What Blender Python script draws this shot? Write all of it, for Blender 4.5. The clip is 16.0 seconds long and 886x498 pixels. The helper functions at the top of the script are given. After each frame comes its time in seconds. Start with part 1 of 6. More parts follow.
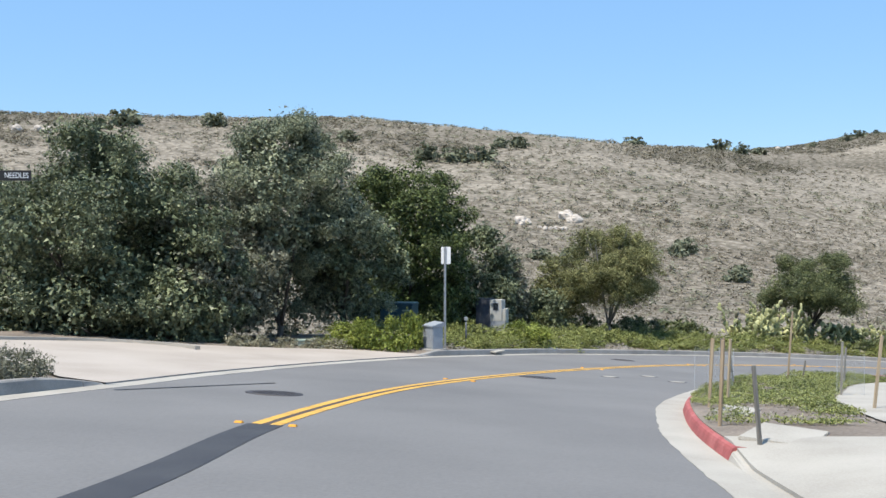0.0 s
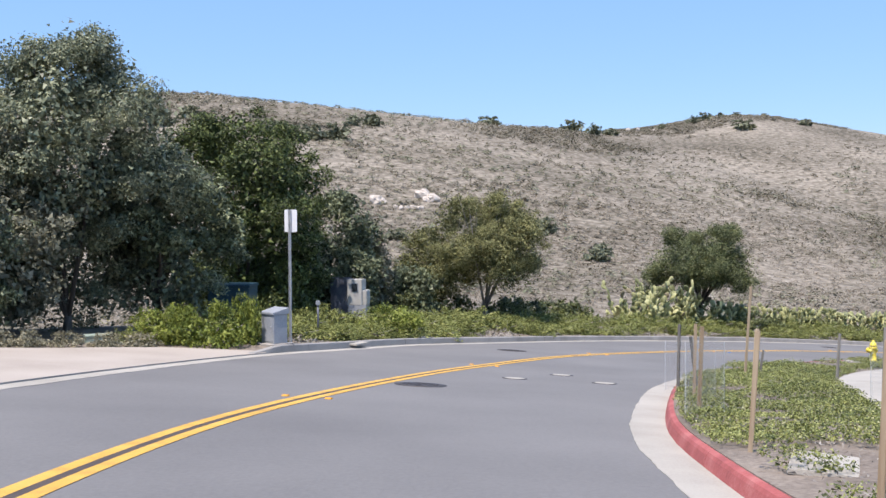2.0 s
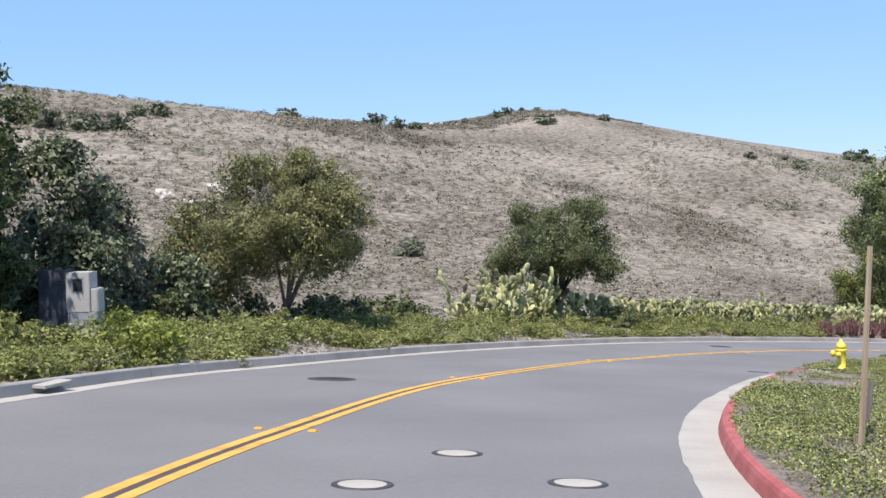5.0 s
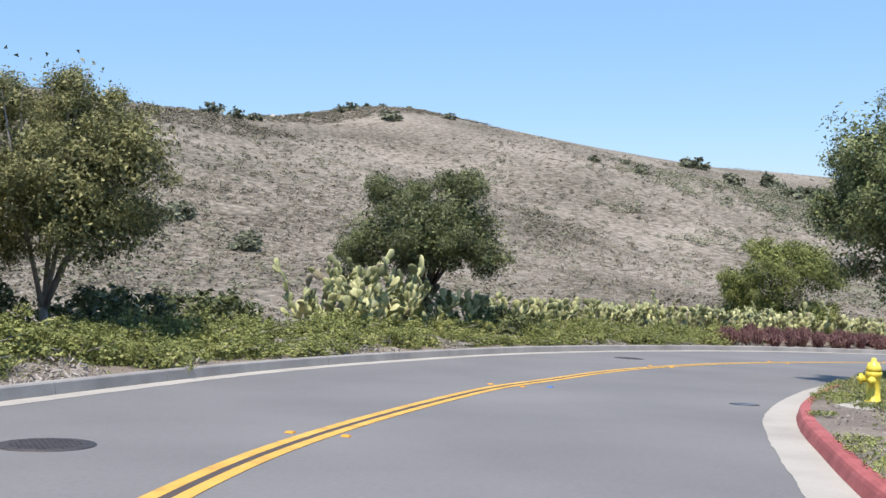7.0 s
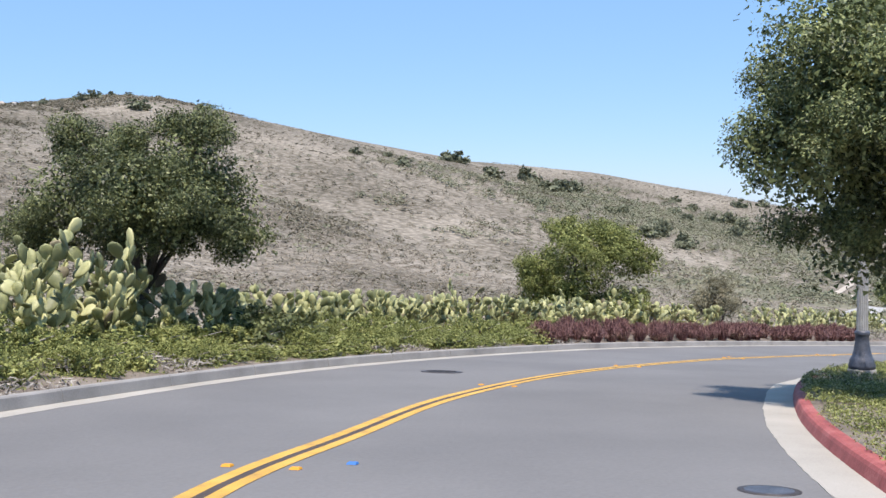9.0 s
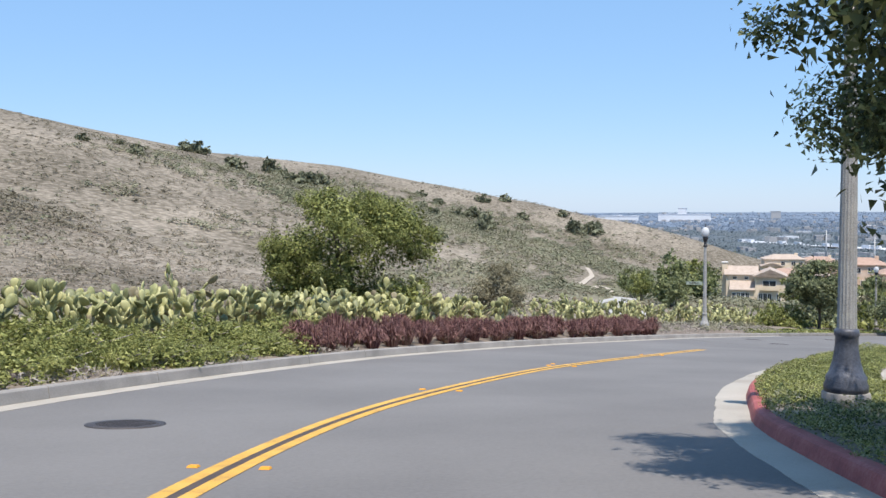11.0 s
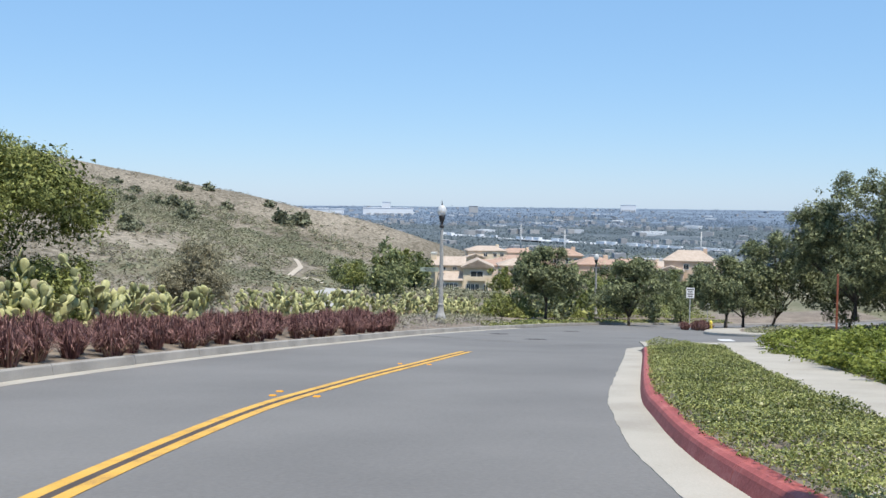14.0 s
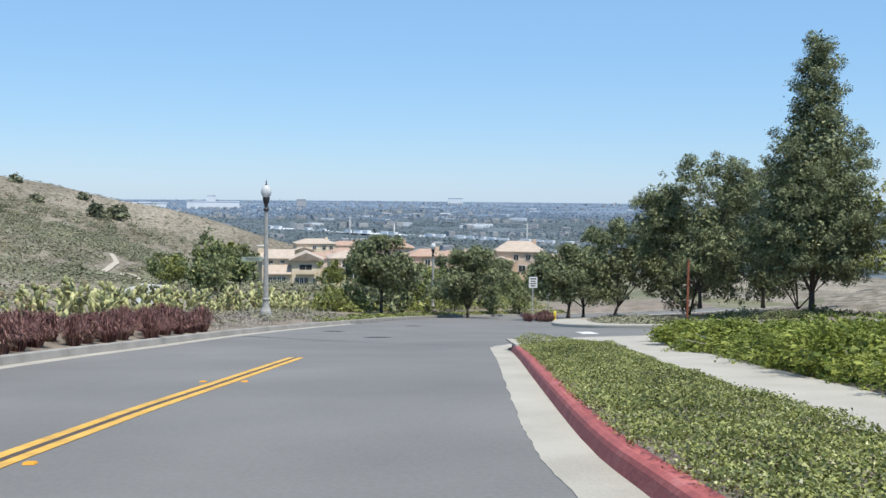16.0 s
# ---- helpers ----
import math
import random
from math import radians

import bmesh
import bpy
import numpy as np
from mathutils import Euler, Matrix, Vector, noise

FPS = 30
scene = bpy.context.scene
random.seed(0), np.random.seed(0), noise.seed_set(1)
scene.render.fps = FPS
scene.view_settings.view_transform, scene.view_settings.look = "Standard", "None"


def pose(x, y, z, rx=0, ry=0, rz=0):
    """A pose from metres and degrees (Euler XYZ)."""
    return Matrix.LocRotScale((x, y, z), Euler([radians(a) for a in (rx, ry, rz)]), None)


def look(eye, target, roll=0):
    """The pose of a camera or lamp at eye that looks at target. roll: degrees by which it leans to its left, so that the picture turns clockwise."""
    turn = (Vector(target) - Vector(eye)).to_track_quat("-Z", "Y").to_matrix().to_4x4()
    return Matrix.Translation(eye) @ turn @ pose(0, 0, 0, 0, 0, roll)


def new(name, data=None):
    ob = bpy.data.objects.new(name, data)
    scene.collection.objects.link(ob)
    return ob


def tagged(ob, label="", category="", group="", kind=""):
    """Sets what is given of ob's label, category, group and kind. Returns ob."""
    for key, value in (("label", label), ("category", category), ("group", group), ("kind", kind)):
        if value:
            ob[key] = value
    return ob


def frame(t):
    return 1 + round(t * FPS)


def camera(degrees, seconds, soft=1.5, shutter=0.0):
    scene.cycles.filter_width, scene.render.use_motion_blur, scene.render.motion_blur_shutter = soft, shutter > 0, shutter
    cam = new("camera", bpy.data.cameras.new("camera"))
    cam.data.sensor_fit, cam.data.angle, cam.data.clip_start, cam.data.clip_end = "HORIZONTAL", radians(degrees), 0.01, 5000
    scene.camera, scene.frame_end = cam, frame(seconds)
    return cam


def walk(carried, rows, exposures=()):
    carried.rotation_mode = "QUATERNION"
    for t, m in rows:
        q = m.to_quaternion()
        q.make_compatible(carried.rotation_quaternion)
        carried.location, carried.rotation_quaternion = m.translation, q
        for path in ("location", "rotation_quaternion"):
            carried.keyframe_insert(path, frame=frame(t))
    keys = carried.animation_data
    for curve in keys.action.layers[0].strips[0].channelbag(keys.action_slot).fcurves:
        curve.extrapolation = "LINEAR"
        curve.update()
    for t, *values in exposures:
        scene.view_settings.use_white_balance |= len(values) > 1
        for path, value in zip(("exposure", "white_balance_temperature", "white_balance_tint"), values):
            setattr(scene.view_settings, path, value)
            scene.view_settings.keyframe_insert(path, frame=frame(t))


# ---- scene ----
cam = camera(46.2, 16.0)
METRES, EYE, TILT, LEAN, TURN = 68.0, 1.4, 1.0, -0.2, 0.0
ROWS = [
    (0.0, 0.0, 0.0, 0.0, -0.0, -2.0, 0.11),
    (0.5, -0.0007, 0.0292, -0.003, -2.13, -2.2, 0.17),
    (1.0, -0.0004, 0.0579, -0.006, -3.96, -2.35, 0.45),
    (1.5, 0.0005, 0.088, -0.0092, -5.82, -2.73, 0.06),
    (2.0, 0.0031, 0.1186, -0.0123, -8.11, -2.92, 0.2),
    (2.5, 0.0068, 0.1492, -0.0155, -10.52, -2.85, 0.21),
    (3.0, 0.0115, 0.1799, -0.0188, -12.69, -2.84, 0.33),
    (3.5, 0.0166, 0.2098, -0.022, -14.39, -2.96, 0.4),
    (6.0, 0.0576, 0.3686, -0.0403, -22.8, -3.05, 0.5),
    (6.5, 0.07, 0.4024, -0.0444, -25.11, -3.12, -0.06),
    (7.0, 0.0842, 0.4354, -0.0483, -27.75, -2.93, -0.67),
    (7.5, 0.1007, 0.4681, -0.0522, -30.8, -2.94, -0.54),
    (8.0, 0.1201, 0.5014, -0.0566, -34.12, -2.89, -0.26),
    (8.5, 0.1417, 0.534, -0.0609, -37.49, -2.98, -0.18),
    (9.0, 0.1651, 0.5658, -0.0653, -40.92, -2.96, -0.27),
    (11.5, 0.2989, 0.6944, -0.0861, -58.24, -3.1, -0.86),
    (12.0, 0.3246, 0.7114, -0.0895, -61.35, -3.15, -1.07),
    (12.5, 0.3478, 0.7251, -0.0927, -64.17, -3.22, -1.23),
    (13.0, 0.368, 0.7358, -0.0952, -66.68, -3.3, -1.36),
    (13.5, 0.3849, 0.744, -0.0973, -68.95, -3.27, -1.51),
    (14.0, 0.4023, 0.7514, -0.0995, -71.04, -3.11, -1.64),
    (14.5, 0.4219, 0.7589, -0.1019, -73.36, -3.03, -1.75),
    (15.0, 0.4432, 0.766, -0.1044, -75.96, -3.07, -1.75),
    (15.5, 0.465, 0.7724, -0.1069, -78.4, -3.11, -1.67),
    (16.0, 0.4872, 0.7783, -0.1095, -80.48, -3.2, -1.62),
]
walk(cam, [(t, pose(0, 0, EYE, TILT, LEAN, TURN) @ pose(METRES * x, METRES * y, METRES * z, 90 + pitch, roll, yaw)) for t, x, y, z, yaw, pitch, roll in ROWS],
     exposures=[(0.0, 0.54, 6500, 11), (0.5, 0.55, 6500, 14), (1.5, 0.57, 6500, 19), (3.5, 0.59, 6500, 20), (7.0, 0.54, 6500, 16), (9.0, 0.54, 6500, 17), (12.0, 0.41, 6650, 13), (14.0, 0.38, 6600, 11), (16.0, 0.36, 6550, 9)])

# ---------------- light ----------------
SUN_AZ = (-0.68, -0.733)                 # horizontal way towards the sun
SUN_EL = radians(66)
world = bpy.data.worlds.new("sky")
scene.world = world
world.use_nodes = True
wn = world.node_tree.nodes
sky = wn.new("ShaderNodeTexSky")
sky.sky_type, sky.sun_disc = "NISHITA", False
sky.sun_elevation = SUN_EL
sky.sun_rotation = math.atan2(SUN_AZ[0], SUN_AZ[1])
sky.air_density, sky.dust_density, sky.ozone_density, sky.altitude = 1.0, 0.15, 4.0, 100
blue = wn.new("ShaderNodeMix")
blue.data_type = "RGBA"
blue.inputs[0].default_value = 0.6
blue.inputs[7].default_value = (1.55, 3.35, 5.9, 1)      # clear coastal haze evens the sky out
world.node_tree.links.new(sky.outputs[0], blue.inputs[6])
world.node_tree.links.new(blue.outputs[2], wn["Background"].inputs[0])
wn["Background"].inputs[1].default_value = 0.12
sun_data = bpy.data.lights.new("sun", "SUN")
sun_data.energy, sun_data.angle, sun_data.color = 4.3, radians(0.53), (1.0, 0.94, 0.83)
sun = new("sun", sun_data)
sun.matrix_world = look((SUN_AZ[0] * 50 * math.cos(SUN_EL), SUN_AZ[1] * 50 * math.cos(SUN_EL), 50 * math.sin(SUN_EL)), (0, 0, 0))


# ---------------- materials ----------------
def pbr(name, colours, scale=1.0, rough=0.85, bump=0.0, fine=30.0, metal=0.0, fine_mix=0.35, stretch=(1, 1, 1), vary=0.0, leaf=0.0, spec=0.5, island=0.0, detail=6.0):
    """A surface whose colour wanders between the given colours at a coarse and a fine scale."""
    m = bpy.data.materials.new(name)
    m.use_nodes = True
    nt = m.node_tree
    n, ln = nt.nodes, nt.links
    b = n["Principled BSDF"]
    co = n.new("ShaderNodeTexCoord")
    mp = n.new("ShaderNodeMapping")
    mp.inputs["Scale"].default_value = stretch
    ln.new(co.outputs["Object"], mp.inputs[0])
    a = n.new("ShaderNodeTexNoise")
    a.inputs["Scale"].default_value, a.inputs["Detail"].default_value = scale, detail
    f = n.new("ShaderNodeTexNoise")
    f.inputs["Scale"].default_value, f.inputs["Detail"].default_value = fine, 4.0
    ln.new(mp.outputs[0], a.inputs[0])
    ln.new(mp.outputs[0], f.inputs[0])
    mix = n.new("ShaderNodeMix")
    mix.inputs[0].default_value = fine_mix
    ln.new(a.outputs[0], mix.inputs[2])
    ln.new(f.outputs[0], mix.inputs[3])
    value = mix.outputs[0]
    for amount, node, out in ((vary, "ShaderNodeObjectInfo", "Random"), (island, "ShaderNodeNewGeometry", "Random Per Island")):
        if amount:
            src = n.new(node)
            mr = n.new("ShaderNodeMapRange")
            mr.inputs[3].default_value, mr.inputs[4].default_value = -amount, amount
            ln.new(src.outputs[out], mr.inputs[0])
            ad = n.new("ShaderNodeMath")
            ln.new(value, ad.inputs[0])
            ln.new(mr.outputs[0], ad.inputs[1])
            value = ad.outputs[0]
    ramp = n.new("ShaderNodeValToRGB")
    el = ramp.color_ramp.elements
    lo, hi = 0.32, 0.68
    for i, c in enumerate(colours):
        p = lo + (hi - lo) * i / max(1, len(colours) - 1)
        if i < 2:
            el[i].position, e = p, el[i]
        else:
            e = el.new(p)
        e.color = (*c, 1)
    if len(colours) == 1:
        el[1].color = (*colours[0], 1)
    ln.new(value, ramp.inputs[0])
    ln.new(ramp.outputs[0], b.inputs["Base Color"])
    b.inputs["Roughness"].default_value = rough
    b.inputs["Metallic"].default_value = metal
    b.inputs["Specular IOR Level"].default_value = spec
    if bump:
        bp = n.new("ShaderNodeBump")
        bp.inputs["Strength"].default_value = min(1.0, bump)
        bp.inputs["Distance"].default_value = 0.02
        ln.new(f.outputs[0], bp.inputs["Height"])
        ln.new(bp.outputs[0], b.inputs["Normal"])
    if leaf:
        tr = n.new("ShaderNodeBsdfTranslucent")
        ln.new(ramp.outputs[0], tr.inputs[0])
        ms = n.new("ShaderNodeMixShader")
        ms.inputs[0].default_value = leaf
        ln.new(b.outputs[0], ms.inputs[1])
        ln.new(tr.outputs[0], ms.inputs[2])
        ln.new(ms.outputs[0], n["Material Output"].inputs[0])
    return m


M_ASPHALT = pbr("asphalt", [(0.138, 0.135, 0.133), (0.168, 0.164, 0.160), (0.196, 0.191, 0.186)], 0.28, 0.9, 0.3, 22, fine_mix=0.36, spec=0.3, detail=10)
M_ASPHALT_DARK = pbr("dark_asphalt", [(0.035, 0.036, 0.042), (0.055, 0.056, 0.06)], 2, 0.8, 0.3, 80)
M_INFILL = pbr("brown_seal", [(0.055, 0.042, 0.036), (0.085, 0.066, 0.056)], 3, 0.8, 0.2, 60)
M_TAR = pbr("tar", [(0.015, 0.015, 0.016), (0.03, 0.03, 0.03)], 3, 0.5, 0.1, 40)
M_CONC = pbr("concrete", [(0.30, 0.275, 0.235), (0.375, 0.348, 0.30), (0.43, 0.40, 0.35)], 0.8, 0.9, 0.2, 40)
M_KERB = pbr("kerb_concrete", [(0.21, 0.20, 0.185), (0.29, 0.275, 0.255), (0.36, 0.34, 0.315)], 1.2, 0.92, 0.25, 45)
M_APRON = pbr("apron_concrete", [(0.33, 0.285, 0.24), (0.385, 0.335, 0.285), (0.43, 0.38, 0.33)], 0.5, 0.9, 0.15, 30)
M_RED = pbr("red_paint", [(0.23, 0.060, 0.056), (0.37, 0.092, 0.084), (0.45, 0.16, 0.145)], 2.5, 0.75, 0.25, 25)
M_YELLOW = pbr("yellow_line", [(0.38, 0.22, 0.06), (0.62, 0.35, 0.055), (0.68, 0.41, 0.09)], 3.0, 0.7, 0.2, 60)
M_DIRT = pbr("dirt", [(0.105, 0.083, 0.064), (0.195, 0.160, 0.127), (0.29, 0.245, 0.198)], 0.7, 0.95, 0.6, 18, fine_mix=0.5)
M_IRON = pbr("cast_iron", [(0.05, 0.045, 0.045), (0.10, 0.09, 0.09)], 6, 0.6, 0.4, 60, metal=0.4)
M_VALLEY = pbr("valley_floor", [(0.09, 0.095, 0.05), (0.15, 0.145, 0.085), (0.23, 0.20, 0.14)], 0.05, 0.97, 0.4, 0.8, fine_mix=0.5)
# Haze is painted into both plain colours; the outer one is bluer.
M_PLAIN_HAZED = pbr("painted_haze_plain", [(0.045, 0.064, 0.074), (0.080, 0.105, 0.124), (0.175, 0.195, 0.212)], 0.006, 0.97, 0, 0.025, fine_mix=0.55)
M_FARPLAIN_HAZED = pbr("painted_haze_far_plain", [(0.098, 0.138, 0.195), (0.130, 0.176, 0.238), (0.185, 0.235, 0.295)], 0.003, 0.97, 0, 0.012, fine_mix=0.5)


def tussock_grass(name, dark, mid, pale, scale, relief):
    """Dry bunch grass: rounded tufts, paler tops and darker hollows, over slow patches of tone."""
    m = bpy.data.materials.new(name)
    m.use_nodes = True
    n, ln = m.node_tree.nodes, m.node_tree.links
    b = n["Principled BSDF"]
    co = n.new("ShaderNodeTexCoord")
    warp = n.new("ShaderNodeTexNoise")
    warp.inputs["Scale"].default_value, warp.inputs["Detail"].default_value = scale * 0.9, 3.0
    ln.new(co.outputs["Object"], warp.inputs[0])
    bend = n.new("ShaderNodeVectorMath")
    bend.operation = "MULTIPLY_ADD"
    bend.inputs[1].default_value = (1.3, 1.3, 0.4)
    ln.new(warp.outputs["Color"], bend.inputs[0])
    ln.new(co.outputs["Object"], bend.inputs[2])
    cell = n.new("ShaderNodeTexVoronoi")
    cell.feature = "SMOOTH_F1"
    cell.inputs["Scale"].default_value, cell.inputs["Smoothness"].default_value = scale, 0.5
    ln.new(bend.outputs[0], cell.inputs["Vector"])
    fine = n.new("ShaderNodeTexNoise")
    fine.inputs["Scale"].default_value, fine.inputs["Detail"].default_value = scale * 4.5, 5.0
    ln.new(co.outputs["Object"], fine.inputs[0])
    slow = n.new("ShaderNodeTexNoise")
    slow.inputs["Scale"].default_value, slow.inputs["Detail"].default_value = 0.028, 7.0
    ln.new(co.outputs["Object"], slow.inputs[0])
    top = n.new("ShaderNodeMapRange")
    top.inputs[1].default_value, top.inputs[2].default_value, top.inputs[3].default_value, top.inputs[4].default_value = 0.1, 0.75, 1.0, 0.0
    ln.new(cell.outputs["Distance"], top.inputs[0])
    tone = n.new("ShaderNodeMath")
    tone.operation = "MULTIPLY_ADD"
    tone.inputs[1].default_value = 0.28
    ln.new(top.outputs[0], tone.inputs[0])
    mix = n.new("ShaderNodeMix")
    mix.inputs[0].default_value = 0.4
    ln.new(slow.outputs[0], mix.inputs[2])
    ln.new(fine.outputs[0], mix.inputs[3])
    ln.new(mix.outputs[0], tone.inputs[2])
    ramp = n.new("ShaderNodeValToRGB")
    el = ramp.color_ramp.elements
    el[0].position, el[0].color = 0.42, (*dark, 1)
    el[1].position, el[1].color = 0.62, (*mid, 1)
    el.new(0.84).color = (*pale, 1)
    ln.new(tone.outputs[0], ramp.inputs[0])
    ln.new(ramp.outputs[0], b.inputs["Base Color"])
    b.inputs["Roughness"].default_value = 0.97
    b.inputs["Specular IOR Level"].default_value = 0.2
    height = n.new("ShaderNodeMath")
    height.operation = "MULTIPLY_ADD"
    height.inputs[1].default_value = 0.35
    ln.new(fine.outputs[0], height.inputs[0])
    ln.new(top.outputs[0], height.inputs[2])
    bump = n.new("ShaderNodeBump")
    bump.inputs["Strength"].default_value, bump.inputs["Distance"].default_value = 1.0, relief
    ln.new(height.outputs[0], bump.inputs["Height"])
    ln.new(bump.outputs[0], b.inputs["Normal"])
    return m


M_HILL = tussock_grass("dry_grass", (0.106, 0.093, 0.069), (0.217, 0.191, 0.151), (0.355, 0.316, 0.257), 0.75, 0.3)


# ---------------- helpers ----------------
def mesh_of(name, verts, faces):
    me = bpy.data.meshes.new(name)
    me.from_pydata([tuple(map(float, v)) for v in verts], [], [tuple(map(int, f)) for f in faces])
    me.update()
    return me


def quads_mesh(name, verts, material):
    """A mesh of loose small faces: verts is (n, corners, 3)."""
    verts = np.asarray(verts, dtype=np.float32)
    c = verts.shape[1]
    v = verts.reshape(-1, 3)
    n = len(v) // c
    me = bpy.data.meshes.new(name)
    me.vertices.add(len(v))
    me.vertices.foreach_set("co", v.ravel())
    me.loops.add(len(v))
    me.loops.foreach_set("vertex_index", np.arange(len(v), dtype=np.int32))
    me.polygons.add(n)
    me.polygons.foreach_set("loop_start", np.arange(0, c * n, c, dtype=np.int32))
    me.update(calc_edges=True)
    me.validate()
    me.materials.append(material)
    return me


def smooth(me, on=True):
    me.polygons.foreach_set("use_smooth", [on] * len(me.polygons))
    return me


def part(name, bm, material, parent=None, label=""):
    """Links a bmesh as one mesh object, under a thing or part if one is given."""
    me = bpy.data.meshes.new(name)
    bm.normal_update()
    bm.to_mesh(me)
    bm.free()
    me.materials.append(material)
    ob = new(name, me)
    if parent:
        ob.parent = parent
    if label:
        ob["label"] = label
    return ob


def mesh_part(name, me, parent=None, label="", at=None):
    ob = new(name, me)
    if parent:
        ob.parent = parent
    if at is not None:
        ob.matrix_basis = at
    if label:
        ob["label"] = label
    return ob


def box_bm(sx, sy, sz, at=(0, 0, 0), bevel=0.0, bm=None):
    """A box on its base at the given place, with soft edges."""
    own = bm is None
    bm = bm or bmesh.new()
    r = bmesh.ops.create_cube(bm, size=1.0, matrix=Matrix.Translation((at[0], at[1], at[2] + sz / 2)) @ Matrix.Diagonal((sx, sy, sz, 1)))
    if bevel:
        es = {e for v in r["verts"] for e in v.link_edges}
        bmesh.ops.bevel(bm, geom=list(es), offset=bevel, segments=2, affect="EDGES")
    return bm


def lathe_bm(profile, steps=20, bm=None, at=(0, 0, 0)):
    """A turned shape from rows of (radius, height)."""
    bm = bm or bmesh.new()
    rings = []
    for r, z in profile:
        rings.append([bm.verts.new((at[0] + r * math.cos(2 * math.pi * i / steps), at[1] + r * math.sin(2 * math.pi * i / steps), at[2] + z)) for i in range(steps)])
    for a, b in zip(rings, rings[1:]):
        for i in range(steps):
            bm.faces.new((a[i], a[(i + 1) % steps], b[(i + 1) % steps], b[i])).smooth = True
    bm.faces.new(rings[-1])
    bm.faces.new(rings[0][::-1])
    return bm


def tube_bm(points, radii, steps=8, bm=None):
    """A tapered tube along points."""
    bm = bm or bmesh.new()
    pts = [Vector(p) for p in points]
    rings = []
    for i, p in enumerate(pts):
        d = (pts[min(i + 1, len(pts) - 1)] - pts[max(i - 1, 0)]).normalized()
        u = d.orthogonal().normalized() if i == 0 else (u - d * u.dot(d)).normalized()
        w = d.cross(u)
        rings.append([bm.verts.new(p + (u * math.cos(2 * math.pi * k / steps) + w * math.sin(2 * math.pi * k / steps)) * radii[i]) for k in range(steps)])
    for a, b in zip(rings, rings[1:]):
        for k in range(steps):
            bm.faces.new((a[k], a[(k + 1) % steps], b[(k + 1) % steps], b[k])).smooth = True
    bm.faces.new(rings[-1])
    bm.faces.new(rings[0][::-1])
    return bm


def spline(points, step=0.8):
    """A smooth line through points, in even steps."""
    p = np.array(points, float)
    p = np.vstack([2 * p[0] - p[1], p, 2 * p[-1] - p[-2]])
    out = []
    for i in range(1, len(p) - 2):
        a, b, c, d = p[i - 1:i + 3]
        n = max(2, int(np.linalg.norm(c - b) / step))
        for t in np.linspace(0, 1, n, endpoint=False):
            out.append(0.5 * (2 * b + (c - a) * t + (2 * a - 5 * b + 4 * c - d) * t ** 2 + (3 * b - a - 3 * c + d) * t ** 3))
    out.append(p[-2])
    return np.array(out)


def resample(line, n):
    line = np.asarray(line, float)
    s = np.concatenate([[0], np.cumsum(np.linalg.norm(np.diff(line, axis=0), axis=1))])
    t = np.linspace(0, s[-1], n)
    return np.stack([np.interp(t, s, line[:, k]) for k in range(line.shape[1])], 1)


def normals(line):
    """Unit ways to the left of a line."""
    d = np.gradient(line[:, :2], axis=0)
    d /= np.linalg.norm(d, axis=1)[:, None]
    return np.stack([-d[:, 1], d[:, 0]], 1)


def cut(line, a, b):
    """The stretch of a line between the points nearest to a and b."""
    i = np.argmin(np.hypot(line[:, 0] - a[0], line[:, 1] - a[1]))
    j = np.argmin(np.hypot(line[:, 0] - b[0], line[:, 1] - b[1]))
    return line[i:j + 1]


def nearest(line, x, y):
    """Signed distance (left is positive), nearest place and way along a line, for many points."""
    x, y = np.ravel(x), np.ravel(y)
    a, b = line[:-1], line[1:]
    d = b - a
    ll = (d ** 2).sum(1)
    best = np.full(len(x), 1e18)
    px, py, sg, par = (np.zeros(len(x)) for _ in range(4))
    s0 = np.concatenate([[0], np.cumsum(np.sqrt(ll))])
    for i in range(len(a)):
        t = np.clip(((x - a[i, 0]) * d[i, 0] + (y - a[i, 1]) * d[i, 1]) / ll[i], 0, 1)
        qx, qy = a[i, 0] + t * d[i, 0], a[i, 1] + t * d[i, 1]
        e = (x - qx) ** 2 + (y - qy) ** 2
        k = e < best
        best[k], px[k], py[k] = e[k], qx[k], qy[k]
        sg[k] = np.sign(d[i, 0] * (y[k] - a[i, 1]) - d[i, 1] * (x[k] - a[i, 0]))
        par[k] = s0[i] + t[k] * math.sqrt(ll[i])
    return np.sqrt(best) * np.where(sg == 0, 1, sg), px, py, par


# ---------------- the lie of the land ----------------
def road_z(x, y):
    """Height of the carriageway, which falls all along the bend."""
    x, y = np.asarray(x, float) / 50, np.asarray(y, float) / 50
    return (0.03687 - 4.53023 * y + 0.58681 * y ** 2 + 0.13425 * y ** 3 - 2.72368 * x - 1.38365 * x * y + 1.1427 * x * y ** 2
            - 0.85023 * x ** 2 - 0.35049 * x ** 2 * y + 0.22468 * x ** 3)


